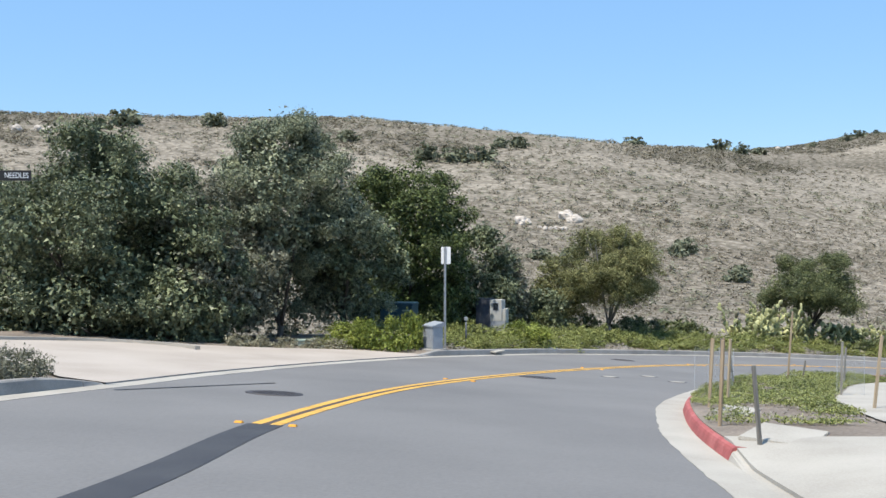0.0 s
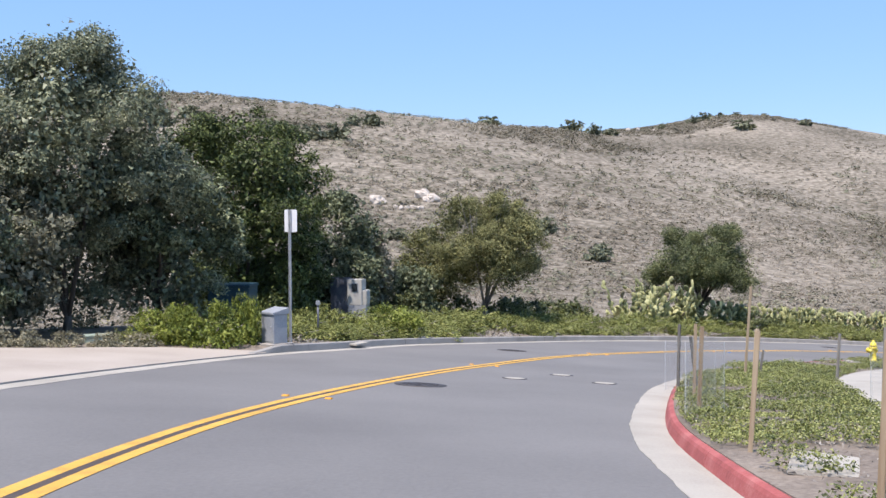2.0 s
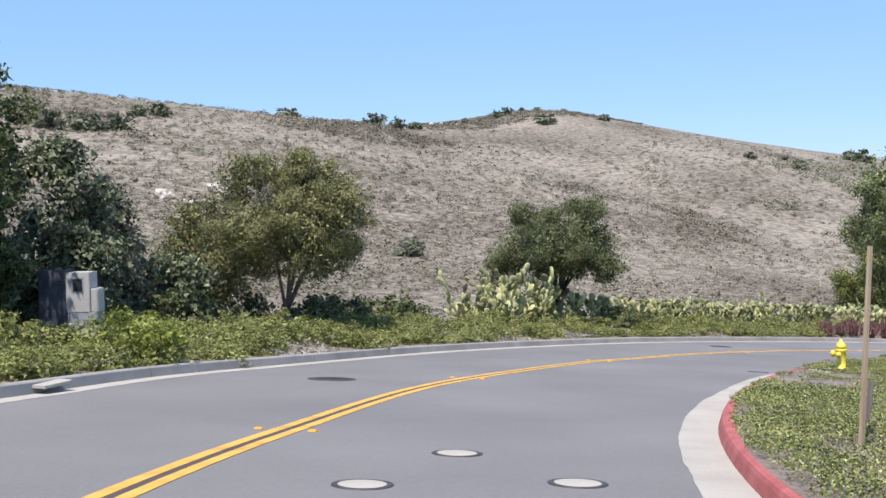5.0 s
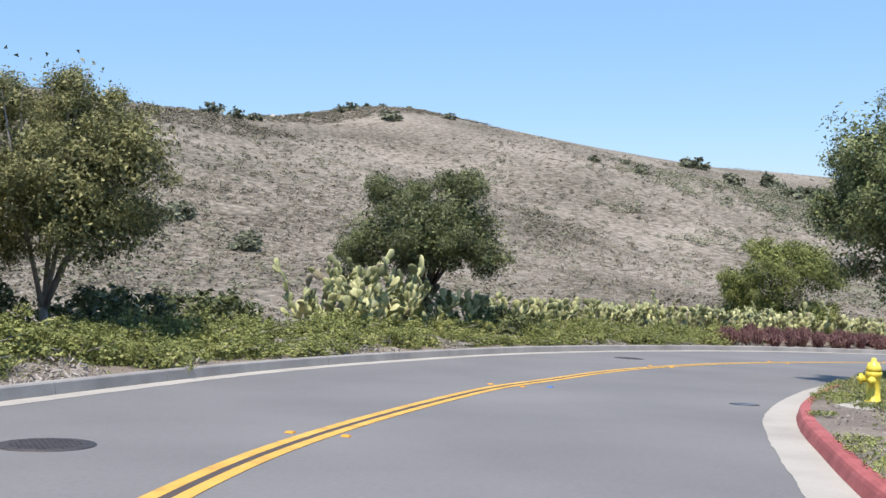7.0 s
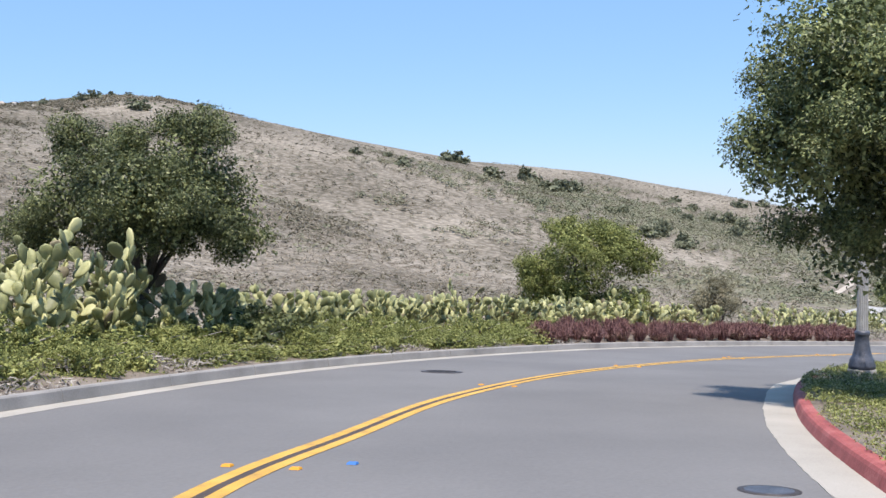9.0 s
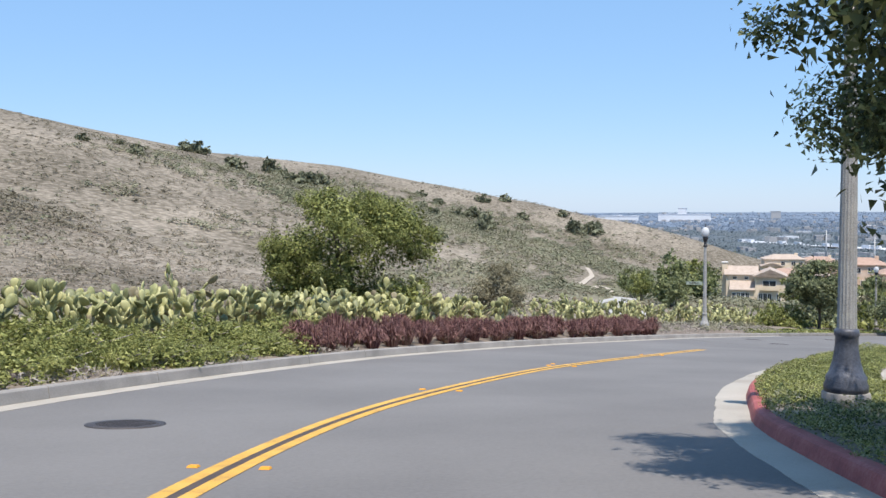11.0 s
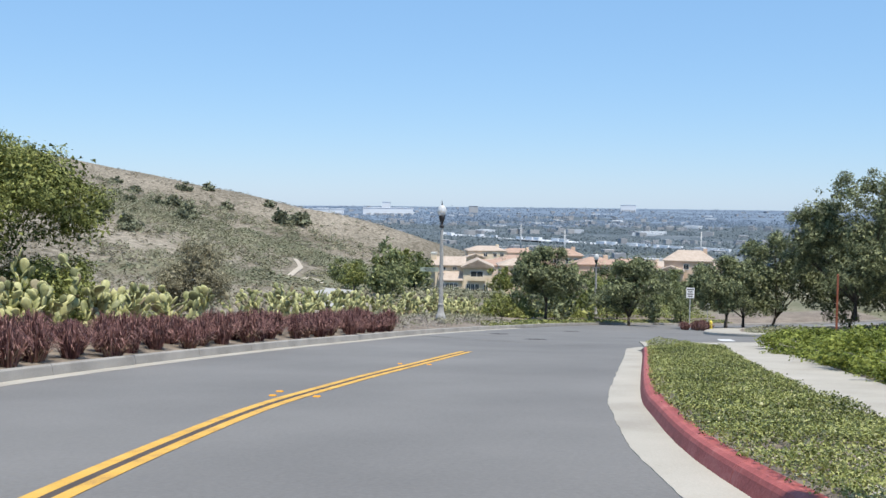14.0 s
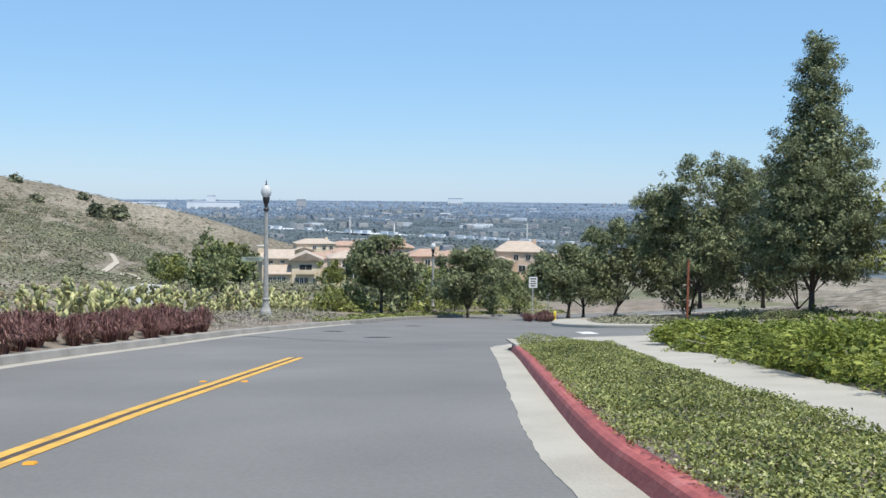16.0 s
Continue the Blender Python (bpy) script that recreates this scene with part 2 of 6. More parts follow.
CENTRE = spline([(-3.0, -8), (-2.9, 2), (-2.35, 8), (-2.12, 12.4), (-1.2, 18), (0.1, 22.5), (2.3, 27.9), (4.7, 32.6), (8.8, 39.2), (14.6, 45.4), (18.2, 48.25), (22.9, 51.6), (29.5, 54.9), (37.8, 57.4), (43.3, 58.4), (48.6, 59.1), (55.2, 60.0)])
LEFT = spline([(-9.5, -8), (-8.2, 2), (-6.6, 8.5), (-5.7, 13.2), (-5.05, 16.6), (-4.3, 20.7), (-2.7, 26.6), (-0.5, 32.6), (1.9, 37.0), (4.15, 40.78), (7.05, 44.05), (11.35, 48.53), (15.3, 51.87), (20.7, 55.57), (25.25, 58.0), (31, 60.22), (38.9, 62.5), (45.25, 63.6), (53.43, 64.55), (60, 65.1), (67.7, 65.9), (78, 66.6), (90, 67.2), (105, 67.9), (118, 67.4), (132, 63.5), (143, 54), (150, 42)])
RIGHT = spline([(3.2, -8), (2.4, 2), (2.4, 6), (2.6, 10), (3.0, 14.1), (3.6, 17.5), (4.3, 20.4), (5.6, 24), (7.2, 27.8), (9.4, 31.7), (12.0, 35.3), (14.5, 38.2), (16.8, 40.7), (19.4, 43.05), (24, 46.45), (29.9, 50.0), (32.9, 51.25), (36.45, 52.47), (40, 53.31), (42.42, 53.78), (48.52, 54.64), (55, 55.52), (60.3, 56.3)])
SIDE = spline([(60.3, 56.3), (62.5, 56.0), (65, 54.4), (67, 51.5), (69, 47), (71, 40)])          # the side street's near edge
FARSIDE = spline([(79, 40), (79.5, 47), (81, 51.5), (84, 54.6), (90, 56.3), (100, 57), (110, 57), (120, 55), (130, 48), (137, 38)])
RIDGE = [(-260, 280, 38), (-125, 294, 34), (-57, 312, 34.7), (-27, 312, 35), (19, 302, 29.5), (57, 306, 26), (88, 340, 27.5), (126, 364, 30.5), (161, 375, 37),
         (200, 388, 34), (249, 384, 27), (317, 394, 21.5), (380, 374, 17), (410, 300, 2), (425, 228, -12), (424, 205, -19), (450, 150, -36)]
RIGHT_LINE = np.vstack([RIGHT[:-1], spline([(60.3, 56.3), (70, 56.6), (84, 56.5), (100, 57), (110, 57), (120, 55), (130, 48), (137, 38)])])
GUTTER_L, GUTTER_R, KERB_W, KERB_H = 0.40, 0.47, 0.17, 0.16
SIDEWALK = 1.45


def left_profile(d, k):
    """Height over the kerb line at d metres behind the left gutter's edge; k: 0 at the driveway, 1 where the kerb stands."""
    return k * np.interp(d, [0.5, 0.7, 2.5, 5, 7.5, 10, 12], [0.13, 0.14, 0.32, 0.45, 0.40, 0.2, -0.2]) + (1 - k) * np.interp(d, [0, 5, 12], [0.0, 0.25, 0.5])


def walk_edge(x):
    """Distance from the right gutter's edge to the sidewalk."""
    return np.interp(x, [0, 3, 6, 20, 40, 60], [2.4, 3.0, 3.5, 3.5, 2.7, 2.75])


def hills(x, y):
    """The hill's flanks fall away from a ridge whose height varies; where two flanks meet the higher one shows."""
    r = np.array(RIDGE, float)
    s0 = np.concatenate([[0], np.cumsum(np.linalg.norm(np.diff(r[:, :2], axis=0), axis=1))])
    s = np.linspace(0, s0[-1], 120)
    rx, ry, rz = (np.interp(s, s0, r[:, k]) for k in range(3))
    steep = np.interp(s, [0, 250, 640, 760, 800, 900], [0.285, 0.28, 0.25, 0.27, 0.40, 0.45])
    shape = np.shape(x)
    x, y = np.ravel(np.asarray(x, float)), np.ravel(np.asarray(y, float))
    out = np.full(len(x), -1e9)
    for a, b, c, k in zip(rx, ry, rz, steep):
        out = np.maximum(out, c - k * (np.sqrt((x - a) ** 2 + (y - b) ** 2 + 14 ** 2) - 14))
    return out.reshape(shape)


def floor_z(x, y):
    r = np.hypot(x - 40, y - 60)
    base = np.interp(x, [-200, 0, 160, 270, 420, 900, 1500, 3500, 4900], [-4, -9, -17.6, -28.0, -33, -52, -56, -42, -24])
    return np.where(x < 100, base, np.minimum(base, np.interp(r, [60, 140, 230, 300, 420, 900, 1500, 3000, 4900], [-12.5, -18, -27.5, -29, -33, -50, -55, -45, -24])))


def land(x, y):
    """Height of the ground everywhere: carriageway, verges, the valley beside the road, the hill and the plain."""
    x, y = np.ravel(np.asarray(x, float)), np.ravel(np.asarray(y, float))
    dl, lx, ly, ls = nearest(LEFT, x, y)
    dr, rx, ry, rs = nearest(RIGHT_LINE, x, y)
    dr = -dr
    z = road_z(np.clip(x, -30, 150), np.clip(y, -30, 90))
    k = np.clip(np.maximum((16.7 - ly) / 0.8, (ly - 33.2) / 1.2), 0, 1)
    zl = road_z(lx, ly)
    far = np.clip((dl - 10) / 60, 0, 1)
    left = zl + left_profile(np.minimum(dl, 12), k) - 0.30 * np.maximum(dl - 12, 0)
    fl = floor_z(x, y)
    hl = hills(x, y)
    soft = np.interp(x, [150, 220], [6.0, 3.0])
    base = np.log(np.exp((fl - hl) / soft) + 1) * soft + hl
    wobble = np.array([noise.noise((a * 0.045, b * 0.045, 0)) for a, b in zip(x, y)])
    left = np.where(dl > 12, np.maximum(left, base + wobble * 0.5), left)
    right = road_z(rx, ry) + KERB_H + np.clip(0.02 * (dr - 0.7), 0, 0.1) + 0.05 * np.maximum(dr - 9, 0)
    right = np.where(dr > 14, np.minimum(right, road_z(rx, ry) + 1.4), right)
    wide = np.clip((np.hypot(x - 60, y - 30) - 130) / 120, 0, 1)
    right = right * (1 - wide) + np.minimum(right, base) * wide
    left_side = (dl > 0) & (dl < 1e8)
    out = np.where(dl > GUTTER_L + 0.01, left, np.where(dr > GUTTER_R + 0.01, right, z))
    far_right = (dr > 0) & (x > 150)
    return np.where(far_right, np.minimum(out, base), out)


def strip(name, a, b, n, across, material, lift=0.0, zfun=None, label="", category=""):
    """A surface between two lines that follows the land."""
    a, b = resample(a, n), resample(b, n)
    t = np.linspace(0, 1, across + 1)
    xy = a[:, None, :] * (1 - t)[None, :, None] + b[:, None, :] * t[None, :, None]
    z = (zfun or road_z)(xy[..., 0].ravel(), xy[..., 1].ravel()).reshape(n, across + 1) + lift
    v = np.concatenate([xy, z[..., None]], 2).reshape(-1, 3)
    w = across + 1
    f = [(i * w + j, i * w + j + 1, (i + 1) * w + j + 1, (i + 1) * w + j) for i in range(n - 1) for j in range(across)]
    me = smooth(mesh_of(name, v, f))
    me.materials.append(material)
    ob = new(name, me)
    if me.polygons[0].normal.z < 0:
        me.flip_normals()
    return tagged(ob, label, category, kind="structure")


def sweep(name, line, profile, material, side=1, parent=None, label="", scale_h=None, ragged=0.0):
    """A kerb or gutter: rows of (offset from the line, height over the road) swept along it."""
    nrm = normals(line) * side
    rows = []
    for i, p in enumerate(line):
        s = 1.0 if scale_h is None else scale_h[i]
        for off, h in profile:
            if ragged and off <= 0.001:
                off += ragged * (noise.noise((p[0] * 1.1, p[1] * 1.1, 4)) + 0.7 * noise.noise((p[0] * 4.0, p[1] * 4.0, 8)))
            q = p[:2] + nrm[i] * off
            rows.append((q[0], q[1], float(road_z(q[0], q[1])) + (h * s if h > 0.02 else h)))
    w = len(profile)
    f = [(i * w + j, i * w + j + 1, (i + 1) * w + j + 1, (i + 1) * w + j) for i in range(len(line) - 1) for j in range(w - 1)]
    f += [tuple(range(w)), tuple(range((len(line) - 1) * w, len(line) * w))]
    me = mesh_of(name, rows, f)
    bm = bmesh.new()
    bm.from_mesh(me)
    bmesh.ops.recalc_face_normals(bm, faces=bm.faces)
    bm.to_mesh(me)
    bm.free()
    me.materials.append(material)
    return mesh_part(name, me, parent, label)


# ---------------- ground, road, kerbs ----------------
def ground_sheet():
    """One sheet of land out to the horizon, rings round the bend."""
    rings = np.concatenate([np.linspace(0, 130, 105), 130 * (4900 / 130) ** (np.linspace(0, 1, 131)[1:])])
    az = np.linspace(0, 2 * math.pi, 421)[:-1]
    x = (35 + rings[:, None] * np.cos(az)[None]).ravel()
    y = (48 + rings[:, None] * np.sin(az)[None]).ravel()
    z = land(x, y)
    dl = nearest(LEFT, x, y)[0]
    dr = -nearest(RIGHT_LINE, x, y)[0]
    near = (dl < 9.5) & (dr < 9.5)
    z = np.where(near, z - 0.55, z - 0.02)
    n = len(az)
    f = [(i * n + j, i * n + (j + 1) % n, (i + 1) * n + (j + 1) % n, (i + 1) * n + j) for i in range(len(rings) - 1) for j in range(n)]
    me = smooth(mesh_of("ground", np.stack([x, y, z], 1), [q[::-1] for q in f]))
    if me.polygons[50000].normal.z < 0:
        me.flip_normals()
    for m in (M_HILL, M_VALLEY, M_PLAIN_HAZED, M_FARPLAIN_HAZED):
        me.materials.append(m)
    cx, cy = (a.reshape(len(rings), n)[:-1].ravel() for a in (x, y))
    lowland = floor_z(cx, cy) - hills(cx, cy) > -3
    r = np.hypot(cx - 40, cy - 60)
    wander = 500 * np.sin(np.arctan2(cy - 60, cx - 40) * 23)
    # Slot 3 is the plain with more haze painted in, from about 2700 m.
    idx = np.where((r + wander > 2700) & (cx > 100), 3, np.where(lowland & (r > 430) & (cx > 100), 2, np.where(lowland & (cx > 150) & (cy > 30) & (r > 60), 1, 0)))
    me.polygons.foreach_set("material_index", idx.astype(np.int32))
    tagged(new("ground", me), "dry brown hillside and valley floor with sparse grass", "ground", kind="structure")


ground_sheet()
strip("road", (LEFT + normals(LEFT) * 0.15)[:np.argmin(np.hypot(LEFT[:, 0] - 67.7, LEFT[:, 1] - 65.9)) + 1], RIGHT - normals(RIGHT) * 0.15, 260, 14, M_ASPHALT, label="grey worn asphalt road falling round a bend", category="road")
strip("road", cut(LEFT, (67.7, 65.9), (150, 42)), np.vstack([[(60.3, 56.2)], spline([(68, 55.5), (76, 55.0), (84, 54.4), (90, 56.3), (100, 57), (110, 57), (120, 55), (130, 48), (137, 38)])]), 120, 10, M_ASPHALT, 0.003, label="grey asphalt road beyond the junction", category="road")
strip("road", np.vstack([SIDE, [(71, 36)]]), np.vstack([FARSIDE[:np.argmin(np.hypot(FARSIDE[:, 0] - 84, FARSIDE[:, 1] - 54.6)) + 1][::-1], [(79, 36)]]), 40, 8, M_ASPHALT, 0.006, label="grey asphalt mouth of a side street", category="road")

KERB_L1 = cut(LEFT, (-9.5, -8), (-5.05, 16.7))
KERB_L2 = cut(LEFT, (-0.5, 33.0), (150, 42))
LOWER = np.clip(np.arange(len(KERB_L2)) / 2.0, 0.12, 1)
def finer(line, step=0.12):
    s0 = np.linalg.norm(np.diff(line, axis=0), axis=1).sum()
    return resample(line, int(s0 / step))


def kerb_run(line, profile, material, side, label, long_=3.05, scale_h=None):
    """A kerb cast in lengths with open joints between them."""
    root = tagged(new("kerb"), label, "kerb", kind="structure")
    fine = finer(line, 0.2)
    hs = None if scale_h is None else np.interp(np.linspace(0, 1, len(fine)), np.linspace(0, 1, len(line)), scale_h)
    s0 = np.concatenate([[0], np.cumsum(np.linalg.norm(np.diff(fine, axis=0), axis=1))])
    at = 0.0
    while at < s0[-1] - 0.3:
        end = min(at + long_, s0[-1])
        n = max(3, int((end - at) / 0.35))
        t = np.linspace(at, end - 0.014, n)
        seg = np.stack([np.interp(t, s0, fine[:, k]) for k in range(2)], 1)
        sweep("kerb_length", seg, profile, material, side, root, scale_h=None if hs is None else np.interp(t, s0, hs))
        at = end


gutter_l = sweep("gutter", finer(LEFT[:170]), [(-0.0, -0.03), (0.0, 0.006), (GUTTER_L, 0.004), (GUTTER_L, -0.2)], M_CONC, 1, ragged=0.035)
tagged(gutter_l, "pale concrete gutter along the outer kerb", "gutter", kind="structure")
KP = [(GUTTER_L, -0.25), (GUTTER_L, 0.0), (GUTTER_L + 0.025, KERB_H + 0.01), (GUTTER_L + 0.05, KERB_H + 0.035), (GUTTER_L + KERB_W, KERB_H + 0.035), (GUTTER_L + KERB_W, -0.25)]
KR = [(GUTTER_R, -0.25), (GUTTER_R, 0.0), (GUTTER_R + 0.035, KERB_H - 0.05), (GUTTER_R + 0.055, KERB_H - 0.015), (GUTTER_R + 0.095, KERB_H + 0.005), (GUTTER_R + 0.21, KERB_H + 0.005), (GUTTER_R + 0.21, -0.25)]
kerb_run(KERB_L1, KP, M_KERB, 1, "grey concrete kerb beside the driveway", scale_h=np.clip(np.arange(len(KERB_L1))[::-1] / 1.5, 0.12, 1))
kerb_run(KERB_L2, KP, M_KERB, 1, "grey concrete kerb along the outside of the bend", scale_h=LOWER)
tagged(sweep("gutter", finer(RIGHT), [(0.0, -0.03), (0.0, 0.006), (GUTTER_R, 0.004), (GUTTER_R, -0.2)], M_CONC, -1, ragged=0.028), "pale concrete gutter along the inner kerb", "gutter", kind="structure")
RED_LINE = cut(RIGHT, (2.9, 11.9), (58.5, 56))
kerb_run(RED_LINE, KR, M_RED, -1, "concrete kerb painted red, worn and faded", 6.1)
RAMP_LINE = cut(RIGHT, (3.2, -8), (2.9, 11.9))
tagged(sweep("kerb", RAMP_LINE, KR, M_CONC, -1, scale_h=np.clip((RAMP_LINE[:, 1] - 10.7) / 1.3, 0.06, 1)), "pale concrete kerb dipping to a ramp", "kerb", kind="structure")

# verges
L_OUT = LEFT + normals(LEFT) * 11.5
L_IN = LEFT + normals(LEFT) * (GUTTER_L + 0.1)
strip("verge", L_IN, L_OUT, 240, 14, M_DIRT, -0.01, land, "bare brown soil verge behind the kerb", "ground")
RV = cut(RIGHT, (2.8, 12.3), (60.3, 56.3))
R_IN = RV - normals(RV) * (GUTTER_R + 0.12)
W1 = RIGHT - normals(RIGHT) * walk_edge(RIGHT[:, 0])[:, None]
W2 = RIGHT - normals(RIGHT) * (walk_edge(RIGHT[:, 0]) + SIDEWALK)[:, None]
R_OUT = RIGHT - normals(RIGHT) * 11.5
strip("verge", R_IN, RV - normals(RV) * (GUTTER_R + 0.115), 200, 1, M_DIRT, -0.01, lambda x, y: land(x, y) - 0.12 * (-nearest(RIGHT, x, y)[0] < GUTTER_R + 0.1175), "soil edge along the back of the kerb", "ground")
strip("verge", R_IN, RV - normals(RV) * (walk_edge(RV[:, 0])[:, None] + 0.12), 200, 6, M_DIRT, -0.01, land, "bare brown soil of the planting strip", "ground")
strip("sidewalk", W1, W2, 200, 3, M_CONC, 0.02, land, "pale concrete sidewalk", "sidewalk")
strip("verge", W2, R_OUT, 200, 5, M_DIRT, -0.01, land, "brown soil bank behind the sidewalk", "ground")
strip("driveway", cut(LEFT, (-5.0, 16.9), (-0.5, 33.2)) + np.array([-0.38, 0.1]), spline([(-6.4, 17.3), (-9, 20.8), (-13.5, 25), (-12, 28.2), (-6.3, 30.2), (-3.0, 33.2), (-0.9, 33.7)]), 40, 8, M_APRON, 0.03, land, "pale warm concrete driveway apron", "driveway")

APRON = cut(LEFT, (-5.0, 16.9), (-0.5, 33.2)) + np.array([-0.36, 0.1])
strip("driveway", APRON, APRON + np.array([-0.025, 0.0]), 40, 1, M_KERB, 0.032, lambda x, y: land(x, y) - 0.07 * (nearest(LEFT, x, y)[0] < 0.385), "grey edge of the driveway apron", "driveway")

# double yellow line
for side in (0.115, -0.115):
    ln_ = cut(CENTRE, (-2.12, 12.4), (55.2, 60))
    nn = normals(ln_)
    strip("line", ln_ + nn * (side - 0.068), ln_ + nn * (side + 0.068), 220, 1, M_YELLOW, 0.006, label="yellow painted centre line", category="road marking")
ln_ = cut(CENTRE, (-2.12, 12.4), (55.2, 60))
strip("line", ln_ - normals(ln_) * 0.046, ln_ + normals(ln_) * 0.046, 220, 1, M_INFILL, 0.005, label="dark brown seal between the yellow lines", category="road marking")
ln_ = cut(CENTRE, (-3.0, -8), (-2.12, 12.3))
strip("patch", ln_ + normals(ln_) * 0.22, ln_ - normals(ln_) * 0.22, 30, 1, M_ASPHALT_DARK, 0.005, label="dark bluish strip on the asphalt before the yellow lines", category="road patch")

# corner of the side street: kerb returns and pads
KS = [(0.0, -0.25), (0.0, 0.0), (0.02, KERB_H - 0.03), (0.05, KERB_H), (KERB_W, KERB_H), (KERB_W, -0.25)]
CORNER = spline([(58.4, 55.42), (60.2, 55.65), (62, 55.2), (63.8, 54.1), (65.2, 52.2), (66.5, 49), (68, 44)], 0.4)
tagged(sweep("kerb", CORNER, KS, M_KERB, -1), "grey concrete kerb turning into the side street", "kerb", kind="structure")
strip("gutter", SIDE, CORNER[4:], 40, 2, M_CONC, 0.01, None, "pale concrete gutter round the corner", "gutter")
strip("sidewalk", CORNER - normals(CORNER) * 0.12, spline([(58.2, 52.8), (59.6, 52.7), (60.5, 52.2), (61, 51.2), (61.6, 49.5), (62.2, 47), (63.5, 43)]), 40, 4, M_CONC, 0.155, None, "pale concrete corner ramp at the side street", "sidewalk")
tagged(sweep("kerb", FARSIDE, KS, M_CONC, -1), "pale concrete kerb across the side street", "kerb", kind="structure")
F2 = FARSIDE[1:]
strip("verge", F2 - normals(F2) * (KERB_W - 0.02), F2 - normals(F2) * 14.0, 60, 8, M_DIRT, 0.13, None, "sloping brown verge beyond the side street", "ground")
strip("sidewalk", F2 - normals(F2) * (KERB_W + 0.004), F2 - normals(F2) * 2.2, 50, 2, M_CONC, 0.165, None, "pale concrete sidewalk beyond the side street", "sidewalk")
def ramp_z(x, y):
    """The corner pad, which dips to the gutter as a ramp with a flared side."""
    d = -nearest(RIGHT, x, y)[0]
    return land(x, y) - (KERB_H - 0.012) * np.clip(1 - (d - GUTTER_R - 0.15) / 1.3, 0, 1) * np.clip((12.0 - np.ravel(y)) / 1.3, 0, 1)


PAD = cut(RIGHT, (2.4, 2), (2.8, 12.4))
strip("kerb", PAD - normals(PAD) * (GUTTER_R + 0.095), PAD - normals(PAD) * (GUTTER_R + 0.1), 40, 1, M_CONC, 0.008, lambda x, y: ramp_z(x, y) - 0.16 * (-nearest(RIGHT, x, y)[0] < GUTTER_R + 0.0975), "pale concrete lip of the ramp", "kerb")
strip("sidewalk", PAD - normals(PAD) * (GUTTER_R + 0.1), PAD - normals(PAD) * 9.0, 40, 14, M_CONC, 0.008, ramp_z, "pale concrete ramp and corner pad", "sidewalk")
BACK_KERB = spline([(-14.5, 22.5), (-11.5, 26.6), (-9.3, 28.6), (-7.4, 28.4), (-6.6, 27.6)], 0.5)
tagged(sweep("kerb", BACK_KERB, [(0.0, -0.1), (0.0, 0.2), (0.15, 0.2), (0.15, -0.1)], M_CONC, 1), "low pale kerb behind the driveway apron", "kerb", kind="structure")


# ---------------- plants ----------------
M_OAK = pbr("oak_leaf", [(0.036, 0.048, 0.019), (0.098, 0.118, 0.045), (0.225, 0.246, 0.100)], 1.2, 0.5, 0, 8, leaf=0.14, island=0.2, spec=0.35)
M_GREEN = pbr("green_leaf", [(0.024, 0.036, 0.011), (0.064, 0.088, 0.026), (0.155, 0.19, 0.056)], 1.0, 0.55, 0, 8, leaf=0.10, island=0.2, spec=0.3)
M_OLIVE = pbr("olive_leaf", [(0.062, 0.068, 0.026), (0.165, 0.168, 0.064), (0.32, 0.31, 0.13)], 1.0, 0.6, 0, 8, leaf=0.18, island=0.2, spec=0.3)
M_GREYLEAF = pbr("grey_leaf", [(0.115, 0.108, 0.064), (0.245, 0.228, 0.142), (0.40, 0.37, 0.255)], 1.0, 0.7, 0, 8, leaf=0.15, island=0.2)
M_COVER = pbr("ground_cover_leaf", [(0.056, 0.072, 0.014), (0.160, 0.185, 0.040), (0.36, 0.375, 0.125)], 0.9, 0.42, 0, 8, leaf=0.14, island=0.24, spec=0.5)
M_VERGE = pbr("verge_leaf", [(0.076, 0.093, 0.026), (0.219, 0.244, 0.073), (0.400, 0.409, 0.153)], 0.8, 0.65, 0, 8, leaf=0.18, island=0.16, spec=0.25)
M_HEDGE = pbr("hedge_leaf", [(0.060, 0.086, 0.013), (0.165, 0.205, 0.032), (0.31, 0.345, 0.075)], 0.9, 0.6, 0, 8, leaf=0.16, island=0.2, spec=0.3)
M_TWIG = pbr("dead_twig", [(0.16, 0.14, 0.12), (0.27, 0.245, 0.215), (0.38, 0.35, 0.31)], 1.2, 0.9, 0, 8, island=0.2)
M_LIME = pbr("lime_leaf", [(0.062, 0.080, 0.020), (0.168, 0.192, 0.052), (0.32, 0.34, 0.11)], 0.8, 0.6, 0, 8, leaf=0.16, island=0.2, spec=0.3)
M_MIDGREEN = pbr("mid_green_leaf", [(0.054, 0.069, 0.036), (0.143, 0.170, 0.083), (0.297, 0.327, 0.168)], 1.0, 0.55, 0, 8, leaf=0.15, island=0.2, spec=0.35)
M_DUSTY = pbr("dusty_leaf", [(0.080, 0.084, 0.056), (0.165, 0.168, 0.110), (0.28, 0.275, 0.195)], 1.0, 0.7, 0, 8, leaf=0.2, island=0.16)
M_GREYOAK = pbr("grey_oak_leaf", [(0.066, 0.080, 0.050), (0.168, 0.190, 0.115), (0.32, 0.34, 0.205)], 1.0, 0.5, 0, 8, leaf=0.16, island=0.2, spec=0.35)
M_STREET = pbr("street_oak_leaf", [(0.043, 0.060, 0.023), (0.130, 0.161, 0.060), (0.318, 0.348, 0.142)], 1.2, 0.5, 0, 8, leaf=0.16, island=0.2, spec=0.35)
